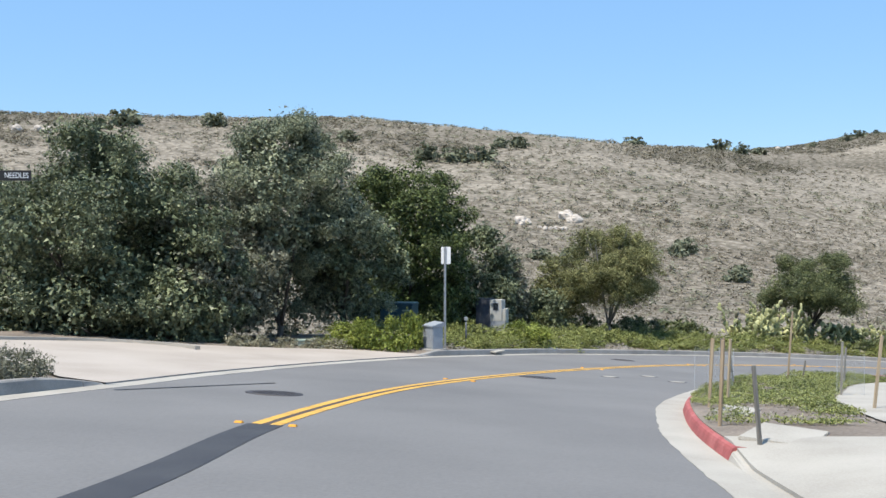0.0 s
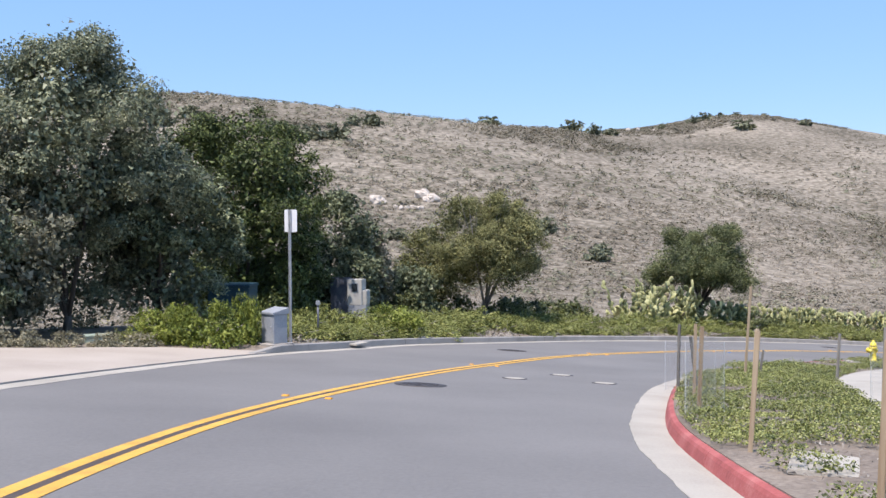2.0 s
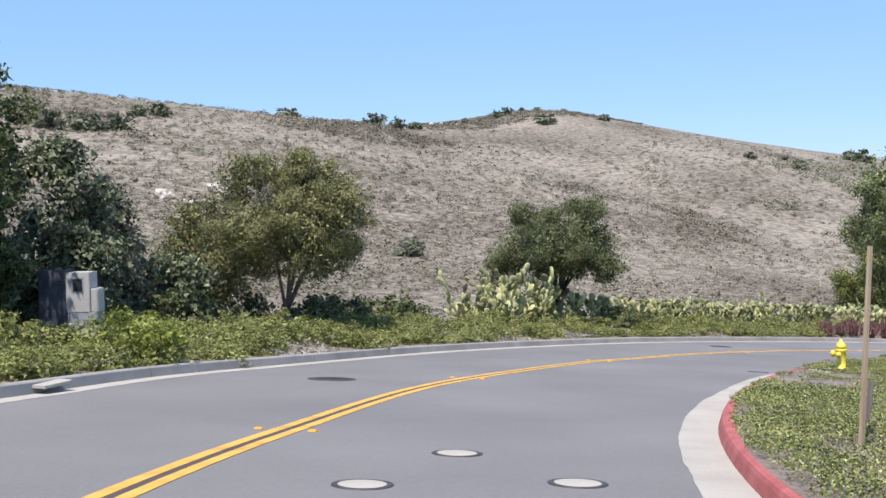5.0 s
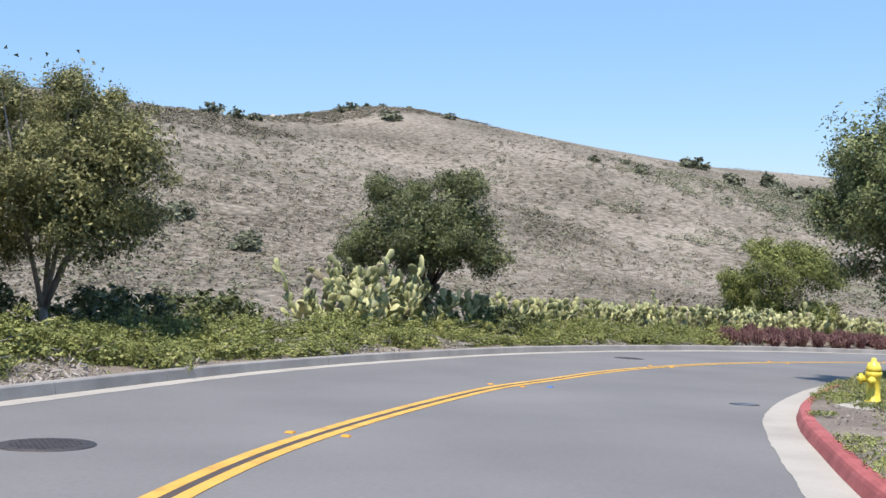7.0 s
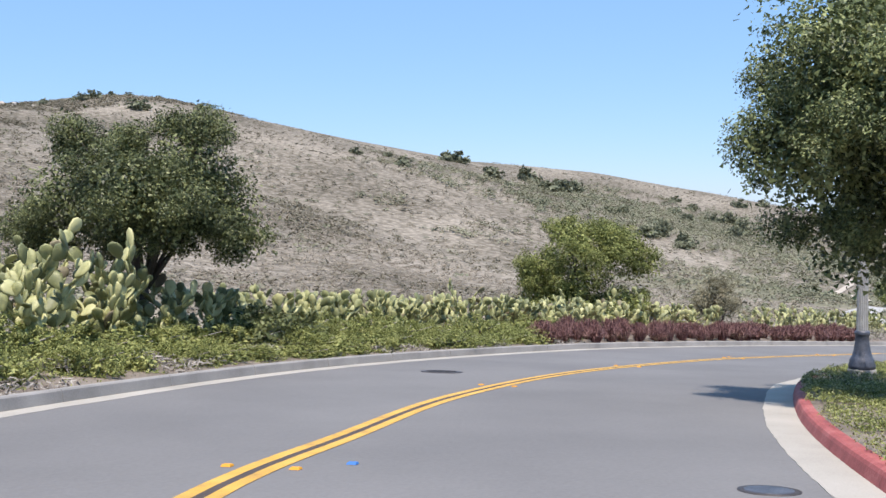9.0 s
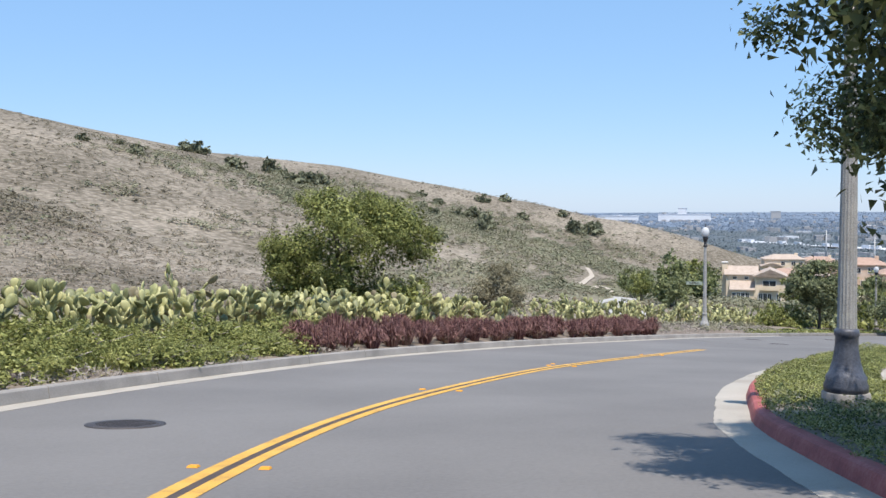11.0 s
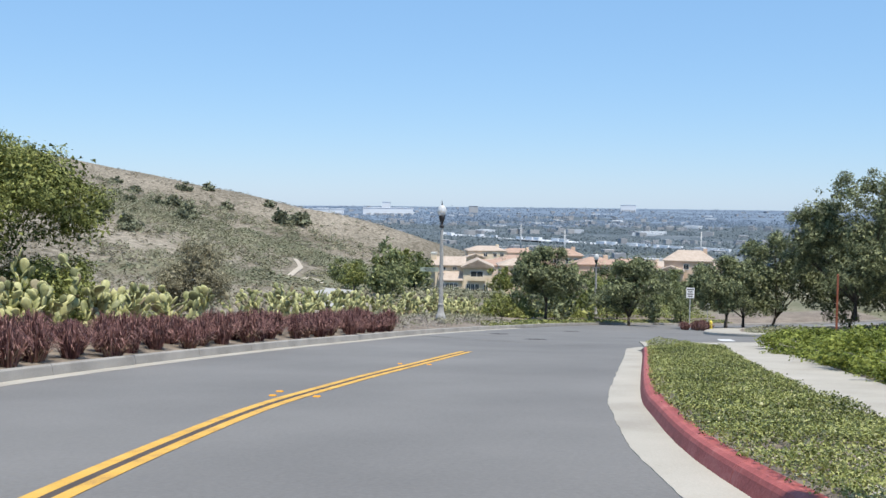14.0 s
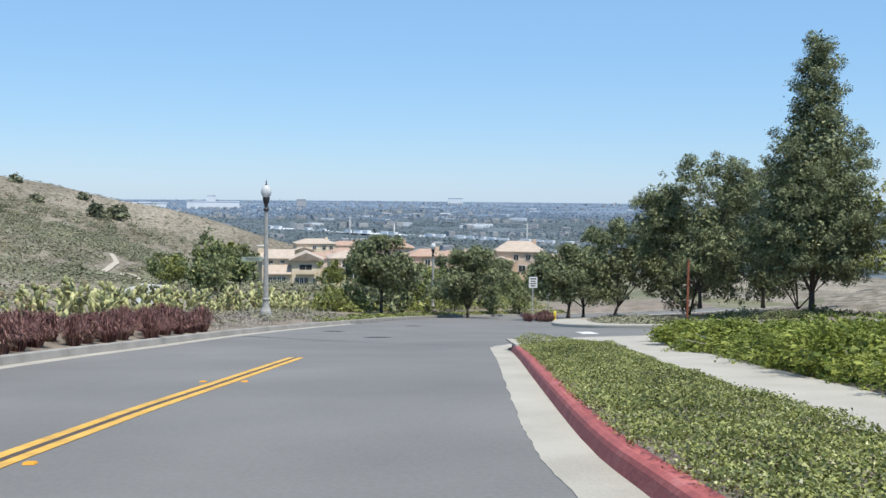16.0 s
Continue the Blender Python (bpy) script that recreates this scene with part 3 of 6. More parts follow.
M_THICKET = pbr("thicket_leaf", [(0.041, 0.055, 0.030), (0.108, 0.131, 0.069), (0.247, 0.274, 0.147)], 1.0, 0.5, 0, 8, leaf=0.12, island=0.2, spec=0.35)
M_BARK = pbr("bark", [(0.035, 0.028, 0.022), (0.085, 0.07, 0.056), (0.14, 0.12, 0.10)], 4, 0.9, 0.8, 25, stretch=(1, 1, 0.25))
M_PALEBARK = pbr("pale_bark", [(0.12, 0.11, 0.095), (0.25, 0.23, 0.20), (0.36, 0.33, 0.30)], 4, 0.85, 0.5, 25, stretch=(1, 1, 0.25))
M_PAD = pbr("cactus_pad", [(0.157, 0.172, 0.076), (0.293, 0.303, 0.128), (0.449, 0.439, 0.209)], 3, 0.55, 0.15, 20, vary=0.28)
M_PADOLD = pbr("old_cactus_pad", [(0.16, 0.13, 0.08), (0.27, 0.24, 0.15)], 4, 0.8, 0.3, 20, vary=0.15)
M_REED = pbr("purple_grass", [(0.055, 0.021, 0.023), (0.165, 0.068, 0.066), (0.374, 0.203, 0.176)], 3, 0.6, 0, 10, leaf=0.14, island=0.36)
M_REEDDRY = pbr("dry_grass_blade", [(0.22, 0.15, 0.10), (0.38, 0.28, 0.19)], 3, 0.8, 0, 10, leaf=0.15, island=0.2)
M_SCRUB = pbr("dry_scrub", [(0.165, 0.142, 0.109), (0.275, 0.240, 0.188), (0.40, 0.355, 0.285)], 0.05, 0.95, 0, 0.5, island=0.14, leaf=0.2)
M_TUFT = pbr("olive_brown_tuft", [(0.112, 0.103, 0.072), (0.190, 0.173, 0.126), (0.29, 0.262, 0.198)], 0.03, 0.95, 0, 0.4, island=0.14, leaf=0.18)
M_SAGE = pbr("sage_scrub", [(0.115, 0.118, 0.076), (0.205, 0.205, 0.135), (0.315, 0.310, 0.215)], 0.05, 0.95, 0, 0.6, island=0.14, leaf=0.2)
M_BRUSH = pbr("dark_brush", [(0.088, 0.098, 0.062), (0.175, 0.19, 0.120), (0.275, 0.288, 0.19)], 0.4, 0.9, 0, 3, island=0.14, leaf=0.2)


def kites(p, size, up, rng, long_=1.0, wide=0.5):
    """Leaf-shaped four-cornered faces at the places p, lying more or less across the ways `up`."""
    n = len(p)
    up = up / np.maximum(np.linalg.norm(up, axis=1), 1e-6)[:, None]
    r = rng.normal(size=(n, 3))
    u = np.cross(up, r)
    u /= np.maximum(np.linalg.norm(u, axis=1), 1e-6)[:, None]
    w = np.cross(up, u)
    s = np.broadcast_to(np.asarray(size, float), (n,))[:, None] * rng.uniform(0.65, 1.35, (n, 1))
    a, b = u * s * long_ * 0.5, w * s * wide * 0.5
    fold = up * s * 0.12
    return np.stack([p - a, p - b * 1.0 + fold, p + a, p + b + fold], 1)


def spikes(p, size, up, rng, wide=0.5):
    """Small three-cornered leaves."""
    q = kites(p, np.asarray(size) * 1.25, up, rng, wide=wide)
    return np.stack([q[:, 0], q[:, 1] * 0.9 + q[:, 3] * 0.1 + (q[:, 2] - q[:, 0]) * 0.15, q[:, 2] * 0.5 + q[:, 3] * 0.5], 1)


def lobed(rng, rx, ry, rz, cz, n_small, small=(0.28, 0.5)):
    """The rounded masses that make up an uneven crown."""
    lobes = [(0, 0, cz, rx * 0.66, ry * 0.66, rz * 0.66)]
    for _ in range(n_small):
        d = rng.normal(size=3)
        d[2] = d[2] * 0.8 + 0.1
        d /= (np.abs(d) ** 3).sum() ** (1 / 3)         # squarer than a ball
        k = rng.uniform(*small) * rng.choice([0.7, 1.0, 1.15])
        r0 = 1.0 - k * rng.uniform(0.55, 0.95)
        lobes.append((d[0] * rx * r0, d[1] * ry * r0, cz + d[2] * rz * r0, rx * k, ry * k, rz * k * 0.9))
    for _ in range(5):                     # shoots that stand out at the top
        a, k = rng.uniform(0, 2 * math.pi), rng.uniform(0.1, 0.75)
        lobes.append((math.cos(a) * rx * k, math.sin(a) * ry * k, cz + rz * math.sqrt(1 - k * k) * 0.92, rx * 0.13, ry * 0.13, rz * 0.2))
    if cz - rz < 0.4:                      # leaves down to the ground
        for i in range(9):
            a = 2 * math.pi * (i + rng.uniform()) / 9
            lobes.append((math.cos(a) * rx * 0.62, math.sin(a) * ry * 0.62, rz * 0.38, rx * 0.4, ry * 0.4, rz * 0.42))
    return np.array(lobes)


def crown_points(rng, lobes, n, per=7, spread=0.16, gap=0.25, deep=0.5):
    """Leaf places in sprigs near the skin of the lobes, with gaps, and the ways they face."""
    w = (lobes[:, 3] * lobes[:, 4] * lobes[:, 5]) ** 0.667
    m = int(n / per * 1.6)
    i = rng.choice(len(lobes), m, p=w / w.sum())
    d = rng.normal(size=(m, 3))
    d /= np.linalg.norm(d, axis=1)[:, None]
    r = 1 - deep * rng.uniform(0, 1, m) ** 2
    c = lobes[i, :3] + d * lobes[i, 3:] * r[:, None]
    keep = np.array([noise.noise(tuple(q * 0.9)) + 0.35 * noise.noise(tuple(q * 2.3)) for q in c]) > -gap
    c, d = c[keep][: n // per], d[keep][: n // per]
    p = np.repeat(c, per, 0) + rng.normal(size=(len(c) * per, 3)) * spread
    return p, np.repeat(d, per, 0) * 0.9 + rng.normal(size=(len(p), 3)) * 0.55 + np.array([0, 0, 0.4])


def clumped(rng, lobes, rc):
    """Breaks the skin of the large masses up into many small tufts, with gaps between them."""
    out = []
    for x, y, z, a, b, c in lobes:
        n = max(5, int(0.9 * ((a * b * c) ** 0.667) / rc ** 2))
        d = rng.normal(size=(n, 3))
        d /= np.linalg.norm(d, axis=1)[:, None]
        k = 1.04 - 0.42 * rng.uniform(0, 1, n)
        r = rc * rng.uniform(0.45, 1.35, n)
        far = rng.uniform(size=n) < 0.14
        k, r = np.where(far, rng.uniform(1.02, 1.12, n), k), np.where(far, r * 0.55, r)
        p = np.array([x, y, z]) + d * np.array([a, b, c]) * k[:, None]
        out.append(np.column_stack([p, r, r, r * 0.72]))
    return np.concatenate(out)


def crown_mesh(name, seed, rx, ry, rz, cz, n, size, material, n_small=14, gap=0.25, spread=0.16, lobes=None, deep=0.5, wide=0.5, small=False):
    rng = np.random.default_rng(seed)
    lb = lobed(rng, rx, ry, rz, cz, n_small) if lobes is None else np.array(lobes, float)
    rc = float(np.clip(0.21 * np.max(lb[:, 3]), 0.13, 0.46))
    p, up = crown_points(rng, clumped(rng, lb, rc), n, 7, rc * 0.17, gap + 0.2, 0.5)
    inner = lb.copy()
    inner[:, 3:] *= 0.62
    q, uq = crown_points(rng, inner, max(200, n // 4), 5, spread * 1.5, gap + 0.4, 0.5)
    shape = spikes if small else kites
    leaves = np.concatenate([shape(p, size, up, rng, wide=wide), shape(q, size * 1.7, uq, rng, wide=0.8)])
    return quads_mesh(name, leaves, material), lb


def limbs_bm(rng, lobes, foot, r0, forks=5, split=0.4):
    """A trunk that forks into limbs that run to the masses of the crown."""
    bm = bmesh.new()
    top = max(l[2] for l in lobes)
    fork = Vector((rng.normal() * 0.08, rng.normal() * 0.08, foot))
    tube_bm([(0, 0, -0.3), (0, 0, 0.05), (fork.x * 0.5, fork.y * 0.5, foot * 0.5), fork], [r0 * 1.5, r0 * 1.2, r0 * 0.95, r0 * 0.85], 9, bm)
    order = list(range(len(lobes)))
    rng.shuffle(order)
    for k in order[:forks]:
        e = Vector(lobes[k][:3])
        mid = fork.lerp(e, 0.5) + Vector((rng.normal() * 0.15, rng.normal() * 0.15, 0.12))
        tube_bm([fork - Vector((0, 0, 0.1)), mid, e], [r0 * 0.6, r0 * 0.38, r0 * 0.12], 6, bm)
        for _ in range(2):
            f = e + Vector((rng.normal() * 0.5, rng.normal() * 0.5, rng.uniform(0.1, 0.6)))
            tube_bm([mid, mid.lerp(f, 0.6) + Vector((0, 0, 0.1)), f], [r0 * 0.25, r0 * 0.16, r0 * 0.05], 5, bm)
    return bm


def tree(x, y, height, width, base, material, seed, n, size=0.17, label="", bark=None, gap=0.25, depth=None, trunk=0.12, foot=None, n_small=14, group="", lobes=None, name="tree", z=None, forks=5):
    """A tree: trunk with limbs, and a crown of leaves."""
    rng = np.random.default_rng(seed)
    rz = (height - base) / 2
    me, lb = crown_mesh("crown", seed, width / 2, (depth or width) / 2, rz, base + rz, int(n * 1.9), size * 0.86, material, n_small, gap, lobes=lobes, small=True, wide=0.62)
    root = new(name)
    root.location = (x, y, (float(land(x, y)[0]) if z is None else z) - 0.03)
    part("trunk", limbs_bm(rng, lb, foot or max(0.5, base * 0.8), trunk, forks), bark or M_BARK, root)
    mesh_part("crown", me, root)
    return tagged(root, label, "tree", group)


# trees beside the driveway
# The last two low lobes, at the back, imitate shade under the oak.
SPREAD = [(0, 0, 6.5, 1.8, 1.8, 1.2), (-1.5, 0.2, 5.4, 1.5, 1.5, 1.3), (1.6, 0, 5.7, 1.5, 1.5, 1.2), (0, 0, 4.2, 2.4, 2.4, 1.8), (-0.6, 0.8, 2.6, 2.3, 2.0, 1.4), (0.4, 0, 7.3, 0.8, 0.8, 0.5), (2.0, 0.3, 4.3, 1.2, 1.2, 1.1), (-2.0, 0, 3.4, 1.5, 1.5, 1.3), (0, -1.3, 5.4, 1.4, 1.4, 1.3), (1.0, 0.5, 6.9, 0.9, 0.9, 0.7), (-0.8, 0.2, 7.1, 0.8, 0.8, 0.6), (-1.6, 0.6, 1.3, 1.4, 1.2, 1.2), (0.2, 2.0, 1.3, 2.6, 1.0, 1.4), (2.2, 2.2, 1.3, 1.6, 1.0, 1.4)]
tree(-15.5, 34.5, 6.0, 7.5, 0.2, M_THICKET, 11, 34000, 0.12, "dense dark evergreen oak with leaves down to the ground", group="thicket by the driveway", gap=0.35)
tree(-11.3, 33.5, 6.5, 6.5, 0.2, M_THICKET, 12, 38000, 0.115, "dense dark evergreen oak above the driveway", group="thicket by the driveway", gap=0.32)
tree(-7.9, 34.6, 5.2, 5.0, 0.1, M_DUSTY, 13, 15000, 0.120, "grey-green oak with thin dusty foliage", group="thicket by the driveway", gap=0.2)
tree(-8.6, 33.2, 4.6, 5.0, 0.1, M_THICKET, 21, 17786, 0.128, "low dark oak filling the thicket", group="thicket by the driveway", gap=0.3)
tree(-5.7, 36.2, 7.9, 5.8, 0.3, M_GREYOAK, 14, 40000, 0.105, "tall dark oak with an uneven top", group="thicket by the driveway", gap=0.24, n_small=22, lobes=SPREAD)
tree(-3.6, 38.5, 5.0, 4.6, 1.1, M_THICKET, 15, 17786, 0.128, "dark oak in shade behind the driveway", group="thicket by the driveway", gap=0.25)
tree(-1.6, 45.0, 7.3, 5.6, 0.3, M_GREEN, 16, 42000, 0.115, "rounded bright green tree with a dark shaded side", group="thicket by the driveway", gap=0.38)
tree(1.6, 48.5, 4.8, 3.6, 0.2, M_THICKET, 17, 15810, 0.128, "dark bushy tree behind the meter cabinet", group="thicket by the driveway", gap=0.25)
tree(3.0, 50.2, 4.2, 2.2, 0.2, M_DUSTY, 18, 13000, 0.112, "grey half-dry tree with thin foliage", group="thicket by the driveway", gap=0.12)
tree(5.0, 51.5, 2.2, 2.4, 0.1, M_THICKET, 19, 9881, 0.120, "low dark bushy oak at the verge's edge", group="thicket by the driveway", gap=0.2)
# single trees along the verge
tree(8.5, 53.0, 5.6, 5.0, 1.1, M_OLIVE, 31, 62000, 0.068, "yellow-green young oak with two pale trunks", M_PALEBARK, gap=0.25, trunk=0.10, foot=0.7, n_small=22)
tree(5.9, 54.0, 4.2, 2.2, 0.5, M_OLIVE, 36, 12000, 0.072, "slim yellow-green young tree", M_PALEBARK, gap=0.16, trunk=0.06)
BROAD = [(0, 0, 3.5, 1.9, 1.3), (-1.9, 0, 3.3, 1.3, 1.05), (-1.3, 0.3, 4.2, 1.1, 0.8), (1.1, 0, 4.3, 1.3, 0.85), (2.1, 0, 3.0, 1.0, 0.9), (2.3, 0.2, 2.4, 0.8, 0.55), (-2.4, -0.2, 2.5, 0.9, 0.7), (0, 1.5, 3.6, 1.4, 1.1), (0, -1.5, 3.5, 1.4, 1.1),
         (0.4, 0, 2.7, 1.5, 0.6), (1.2, -1.0, 3.2, 1.2, 1.0), (-1.0, 1.0, 2.9, 1.3, 0.9), (1.7, 0.9, 3.6, 1.0, 0.8), (-0.2, 0, 4.8, 0.5, 0.35), (1.5, 0.1, 5.0, 0.45, 0.35), (0.7, 0.2, 5.1, 0.3, 0.3), (-1.7, 0, 4.9, 0.35, 0.3)]
BROAD = [(a * 0.755 + b * 0.656, -a * 0.656 + b * 0.755, c, r, r, h) for a, b, c, r, h in BROAD]
tree(22.0, 61.9, 5.3, 6.4, 1.75, M_OAK, 32, 56000, 0.072, "broad dark green oak with a forked trunk above prickly pears", gap=0.2, trunk=0.13, foot=1.3, lobes=BROAD, forks=8)
tree(49.2, 71.8, 4.9, 6.3, 0.35, M_LIME, 33, 44000, 0.095, "rounded yellow-green tree with dark gaps", gap=0.3, trunk=0.14, n_small=18)
tree(60.0, 71.6, 2.7, 2.9, 0.5, M_GREYLEAF, 34, 16000, 0.062, "small grey bush with dry twiggy branches", gap=0.3, trunk=0.06, foot=0.4, forks=10)
tree(28.1, 46.0, 7.0, 5.4, 1.3, M_STREET, 35, 76000, 0.076, "tall dark green street oak beside a lamp post", gap=0.3, trunk=0.13, foot=1.7, n_small=30)


def in_strip(rng, a, b, n):
    """Random places between two lines."""
    a, b = resample(a, 200), resample(b, 200)
    u, v = rng.uniform(0, 198.99, n), rng.uniform(0, 1, n)
    i = u.astype(int)
    f = (u - i)[:, None]
    return (a[i] * (1 - f) + a[i + 1] * f) * (1 - v)[:, None] + (b[i] * (1 - f) + b[i + 1] * f) * v[:, None], v


def mound(x, y, scale=0.5, seed=0.0):
    return np.array([noise.noise((a * scale, b * scale, seed)) for a, b in zip(x, y)])


def cover(name, a, b, n, size, height, material, seed, label, category="ground cover", scale=0.5, rough=1.0, keep=None, edge=0.12, wide=0.5, low=0.25, sprig=1):
    """Low planting of many small leaves over a strip, heaped unevenly."""
    rng = np.random.default_rng(seed)
    xy, v = in_strip(rng, a, b, n // sprig)
    m = mound(xy[:, 0], xy[:, 1], scale, seed * 1.7)
    if keep is not None:
        k = keep(xy[:, 0], xy[:, 1], m)
        xy, v, m = xy[k], v[k], m[k]
    h = height * np.clip(0.55 + rough * m, 0.12, 1.35) * np.clip(np.minimum(v, 1 - v) / edge, low, 1) ** 0.6
    fine = mound(xy[:, 0], xy[:, 1], 3.2, 5.0)
    z = land(xy[:, 0], xy[:, 1]) + h * (0.75 + 0.35 * fine) * (1 - 0.75 * rng.uniform(0, 1, len(xy)) ** 2.2) + 0.02
    p = np.repeat(np.column_stack([xy, z]), sprig, 0)
    if sprig > 1:
        p = p + rng.normal(size=p.shape) * size * np.array([0.75, 0.75, 0.4])
    up = rng.normal(size=(len(p), 3)) * 0.75 + np.array([0, 0, 1.0])
    ob = new(name, quads_mesh(name, spikes(p, size, up, rng, wide=wide * 1.4), material))
    return tagged(ob, label, category, kind="stuff")


# planting strip on the inside of the bend
def bare_start(x, y, m):
    patch = mound(x, y, 0.9, 3.0)
    soil = (y < 17.5) & (patch > -0.25) | (y < 29) & (patch > 0.28) | ((patch > 0.42) & (x < 38)) | (patch > 0.6) | ((x > 14.5) & (x < 19.0) & (patch > -0.2)) | ((x > 20.5) & (x < 27) & (patch > 0.05))
    return ~soil & (np.hypot(x - 32.1, y - 49.4) > 0.75)        # bare round the lamp's foot


CA = cut(RIGHT, (3.1, 13.8), (59.5, 56.2))
CW = walk_edge(CA[:, 0])[:, None]
cover("ground_cover", CA - normals(CA) * 0.62, CA - normals(CA) * (CW - 0.03), 400000, 0.031, 0.24, M_COVER, 41, "low green trailing ground cover with small glossy leaves", keep=bare_start, scale=0.8, sprig=5, wide=0.5, low=0.5, edge=0.06)
cover("ground_cover", CA - normals(CA) * 0.84, CA - normals(CA) * (CW - 0.05), 9000, 0.06, 0.05, M_TWIG, 42, "dry leaf litter and twigs on bare soil", scale=0.8, wide=0.25, category="leaf litter", keep=lambda x, y, m: ~bare_start(x, y, m))
cover("ground_cover", CA - normals(CA) * 0.84, CA - normals(CA) * (CW - 0.05), 70000, 0.05, 0.07, M_COVER, 49, "low inner leaves of the trailing ground cover", keep=bare_start, scale=0.8, low=0.6)
HA = cut(RIGHT, (38, 52.9), (60.3, 56.3))
HW = walk_edge(HA[:, 0])[:, None] + SIDEWALK
cover("hedge", HA - normals(HA) * (HW + 0.3), HA - normals(HA) * (HW + 7.0), 60000, 0.045, 0.55, M_HEDGE, 43, "low spreading bright green hedge behind the sidewalk", "hedge", rough=1.1, scale=0.6, edge=0.05, low=0.4, wide=0.4)
# planting behind the outer kerb
VA = cut(LEFT, (1.2, 36.0), (40, 62.9))
def dome(seed):
    """A low spreading mound with a few side mounds."""
    rng = np.random.default_rng(seed)
    rows = [(0, 0, 0.2, 0.64, 0.64, 0.68)]
    for k in range(8):
        a, r = 0.785 * k + rng.uniform(-0.3, 0.3), rng.uniform(0.42, 0.62)
        rows.append((r * math.cos(a), r * math.sin(a), 0.08, rng.uniform(0.3, 0.42), rng.uniform(0.3, 0.42), rng.uniform(0.36, 0.64)))
    return rows


SHRUB = [crown_mesh("leaves", 140 + i, 1.0, 1.0, 0.5, 0.34, 8000, 0.054, M_VERGE, 8, 0.6, 0.06, wide=0.5, small=True, lobes=dome(140 + i))[0] for i in range(4)]
DARKSHRUB = [crown_mesh("leaves", 150 + i, 1.0, 1.0, 0.5, 0.36, 2600, 0.08, M_OAK, 12, 0.3, 0.07, wide=0.7, small=True)[0] for i in range(2)]


DUSTSHRUB = crown_mesh("leaves", 161, 1.0, 1.0, 0.5, 0.36, 4200, 0.06, M_DUSTY, 10, 0.2, 0.07, wide=0.4, small=True)[0]
GREYSHRUB = crown_mesh("leaves", 160, 1.0, 1.0, 0.5, 0.36, 2200, 0.09, M_GREYLEAF, 10, 0.2, 0.07, wide=0.4, small=True)[0]


def shrub(x, y, w, h, i, label="low spreading green shrub behind the kerb", group="verge shrubs", leaves=None):
    root = new("shrub")
    root.matrix_basis = pose(x, y, ground_at_verge(x, y), 0, 0, 77 * i) @ Matrix.Diagonal((w / 2, w / 2, h, 1))
    mesh_part("leaves", leaves or SHRUB[i % 4], root)
    bm = bmesh.new()
    for k in range(5):
        a = 1.26 * k + i
        tube_bm([(0, 0, -0.05), (0.3 * math.cos(a), 0.3 * math.sin(a), 0.25), (0.75 * math.cos(a), 0.75 * math.sin(a), 0.4)], [0.03, 0.02, 0.008], 4, bm)
    part("woody_base", bm, M_TWIG, root)
    return tagged(root, label, "shrub", group)


def ground_at_verge(x, y):
    return float(land(x, y)[0]) - 0.03


FEATHER = crown_mesh("leaves", 166, 1.0, 1.0, 1.0, 0.5, 5200, 0.07, M_HEDGE, 8, 0.6, 0.06, wide=0.3, small=True, lobes=[(0.5 * math.cos(1.3 * k) * (k > 0), 0.5 * math.sin(1.3 * k) * (k > 0), 0.42, 0.34, 0.34, 0.5 + 0.08 * (k % 3)) for k in range(7)])[0]
HEDGE = [crown_mesh("leaves", 170 + i, 1.0, 1.0, 0.5, 0.34, 7000, 0.056, M_HEDGE, 14, 0.4, 0.06, wide=0.45, small=True)[0] for i in range(3)]
rng = np.random.default_rng(16)
hs = resample(HA, 17)
hn, hw = normals(hs), walk_edge(hs[:, 0]) + SIDEWALK
for i in range(17):
    for row in range(4):
        q = hs[i] - hn[i] * (hw[i] + 1.05 + 1.4 * row + rng.normal() * 0.12) + rng.normal(size=2) * 0.15
        shrub(q[0], q[1], rng.uniform(2.0, 2.6), rng.uniform(0.7, 1.0) * (0.78 if i > 9 else 1.0), 4 * i + row, "low spreading bright green hedge shrub behind the sidewalk", "hedge shrubs", HEDGE[(i + row) % 3])
rng = np.random.default_rng(15)
vs = resample(VA, 38)
vn = normals(vs)
for i in range(38):
    for row, (off, hh) in enumerate(((1.7, 0.72), (3.2, 0.95))):
        if row == 0 and rng.uniform() < 0.08:
            continue
        q = vs[i] + vn[i] * (off + rng.normal() * 0.22) + rng.normal(size=2) * 0.2
        shrub(q[0], q[1], rng.uniform(1.5, 2.4 if row == 0 else 3.0), hh * rng.uniform(0.6, 1.25), 2 * i + row)
for i, (x, y, w, h) in enumerate([(-1.0, 35.9, 1.5, 0.8), (-4.0, 34.6, 1.2, 0.45), (1.5, 39.6, 1.6, 0.6), (2.6, 40.8, 1.8, 0.75), (3.4, 43.0, 2.0, 0.8), (1.2, 42.0, 1.4, 0.5), (4.6, 45.0, 2.0, 0.9)]):
    shrub(x, y, w, h, 200 + i, "rounded green shrub among the utility boxes")
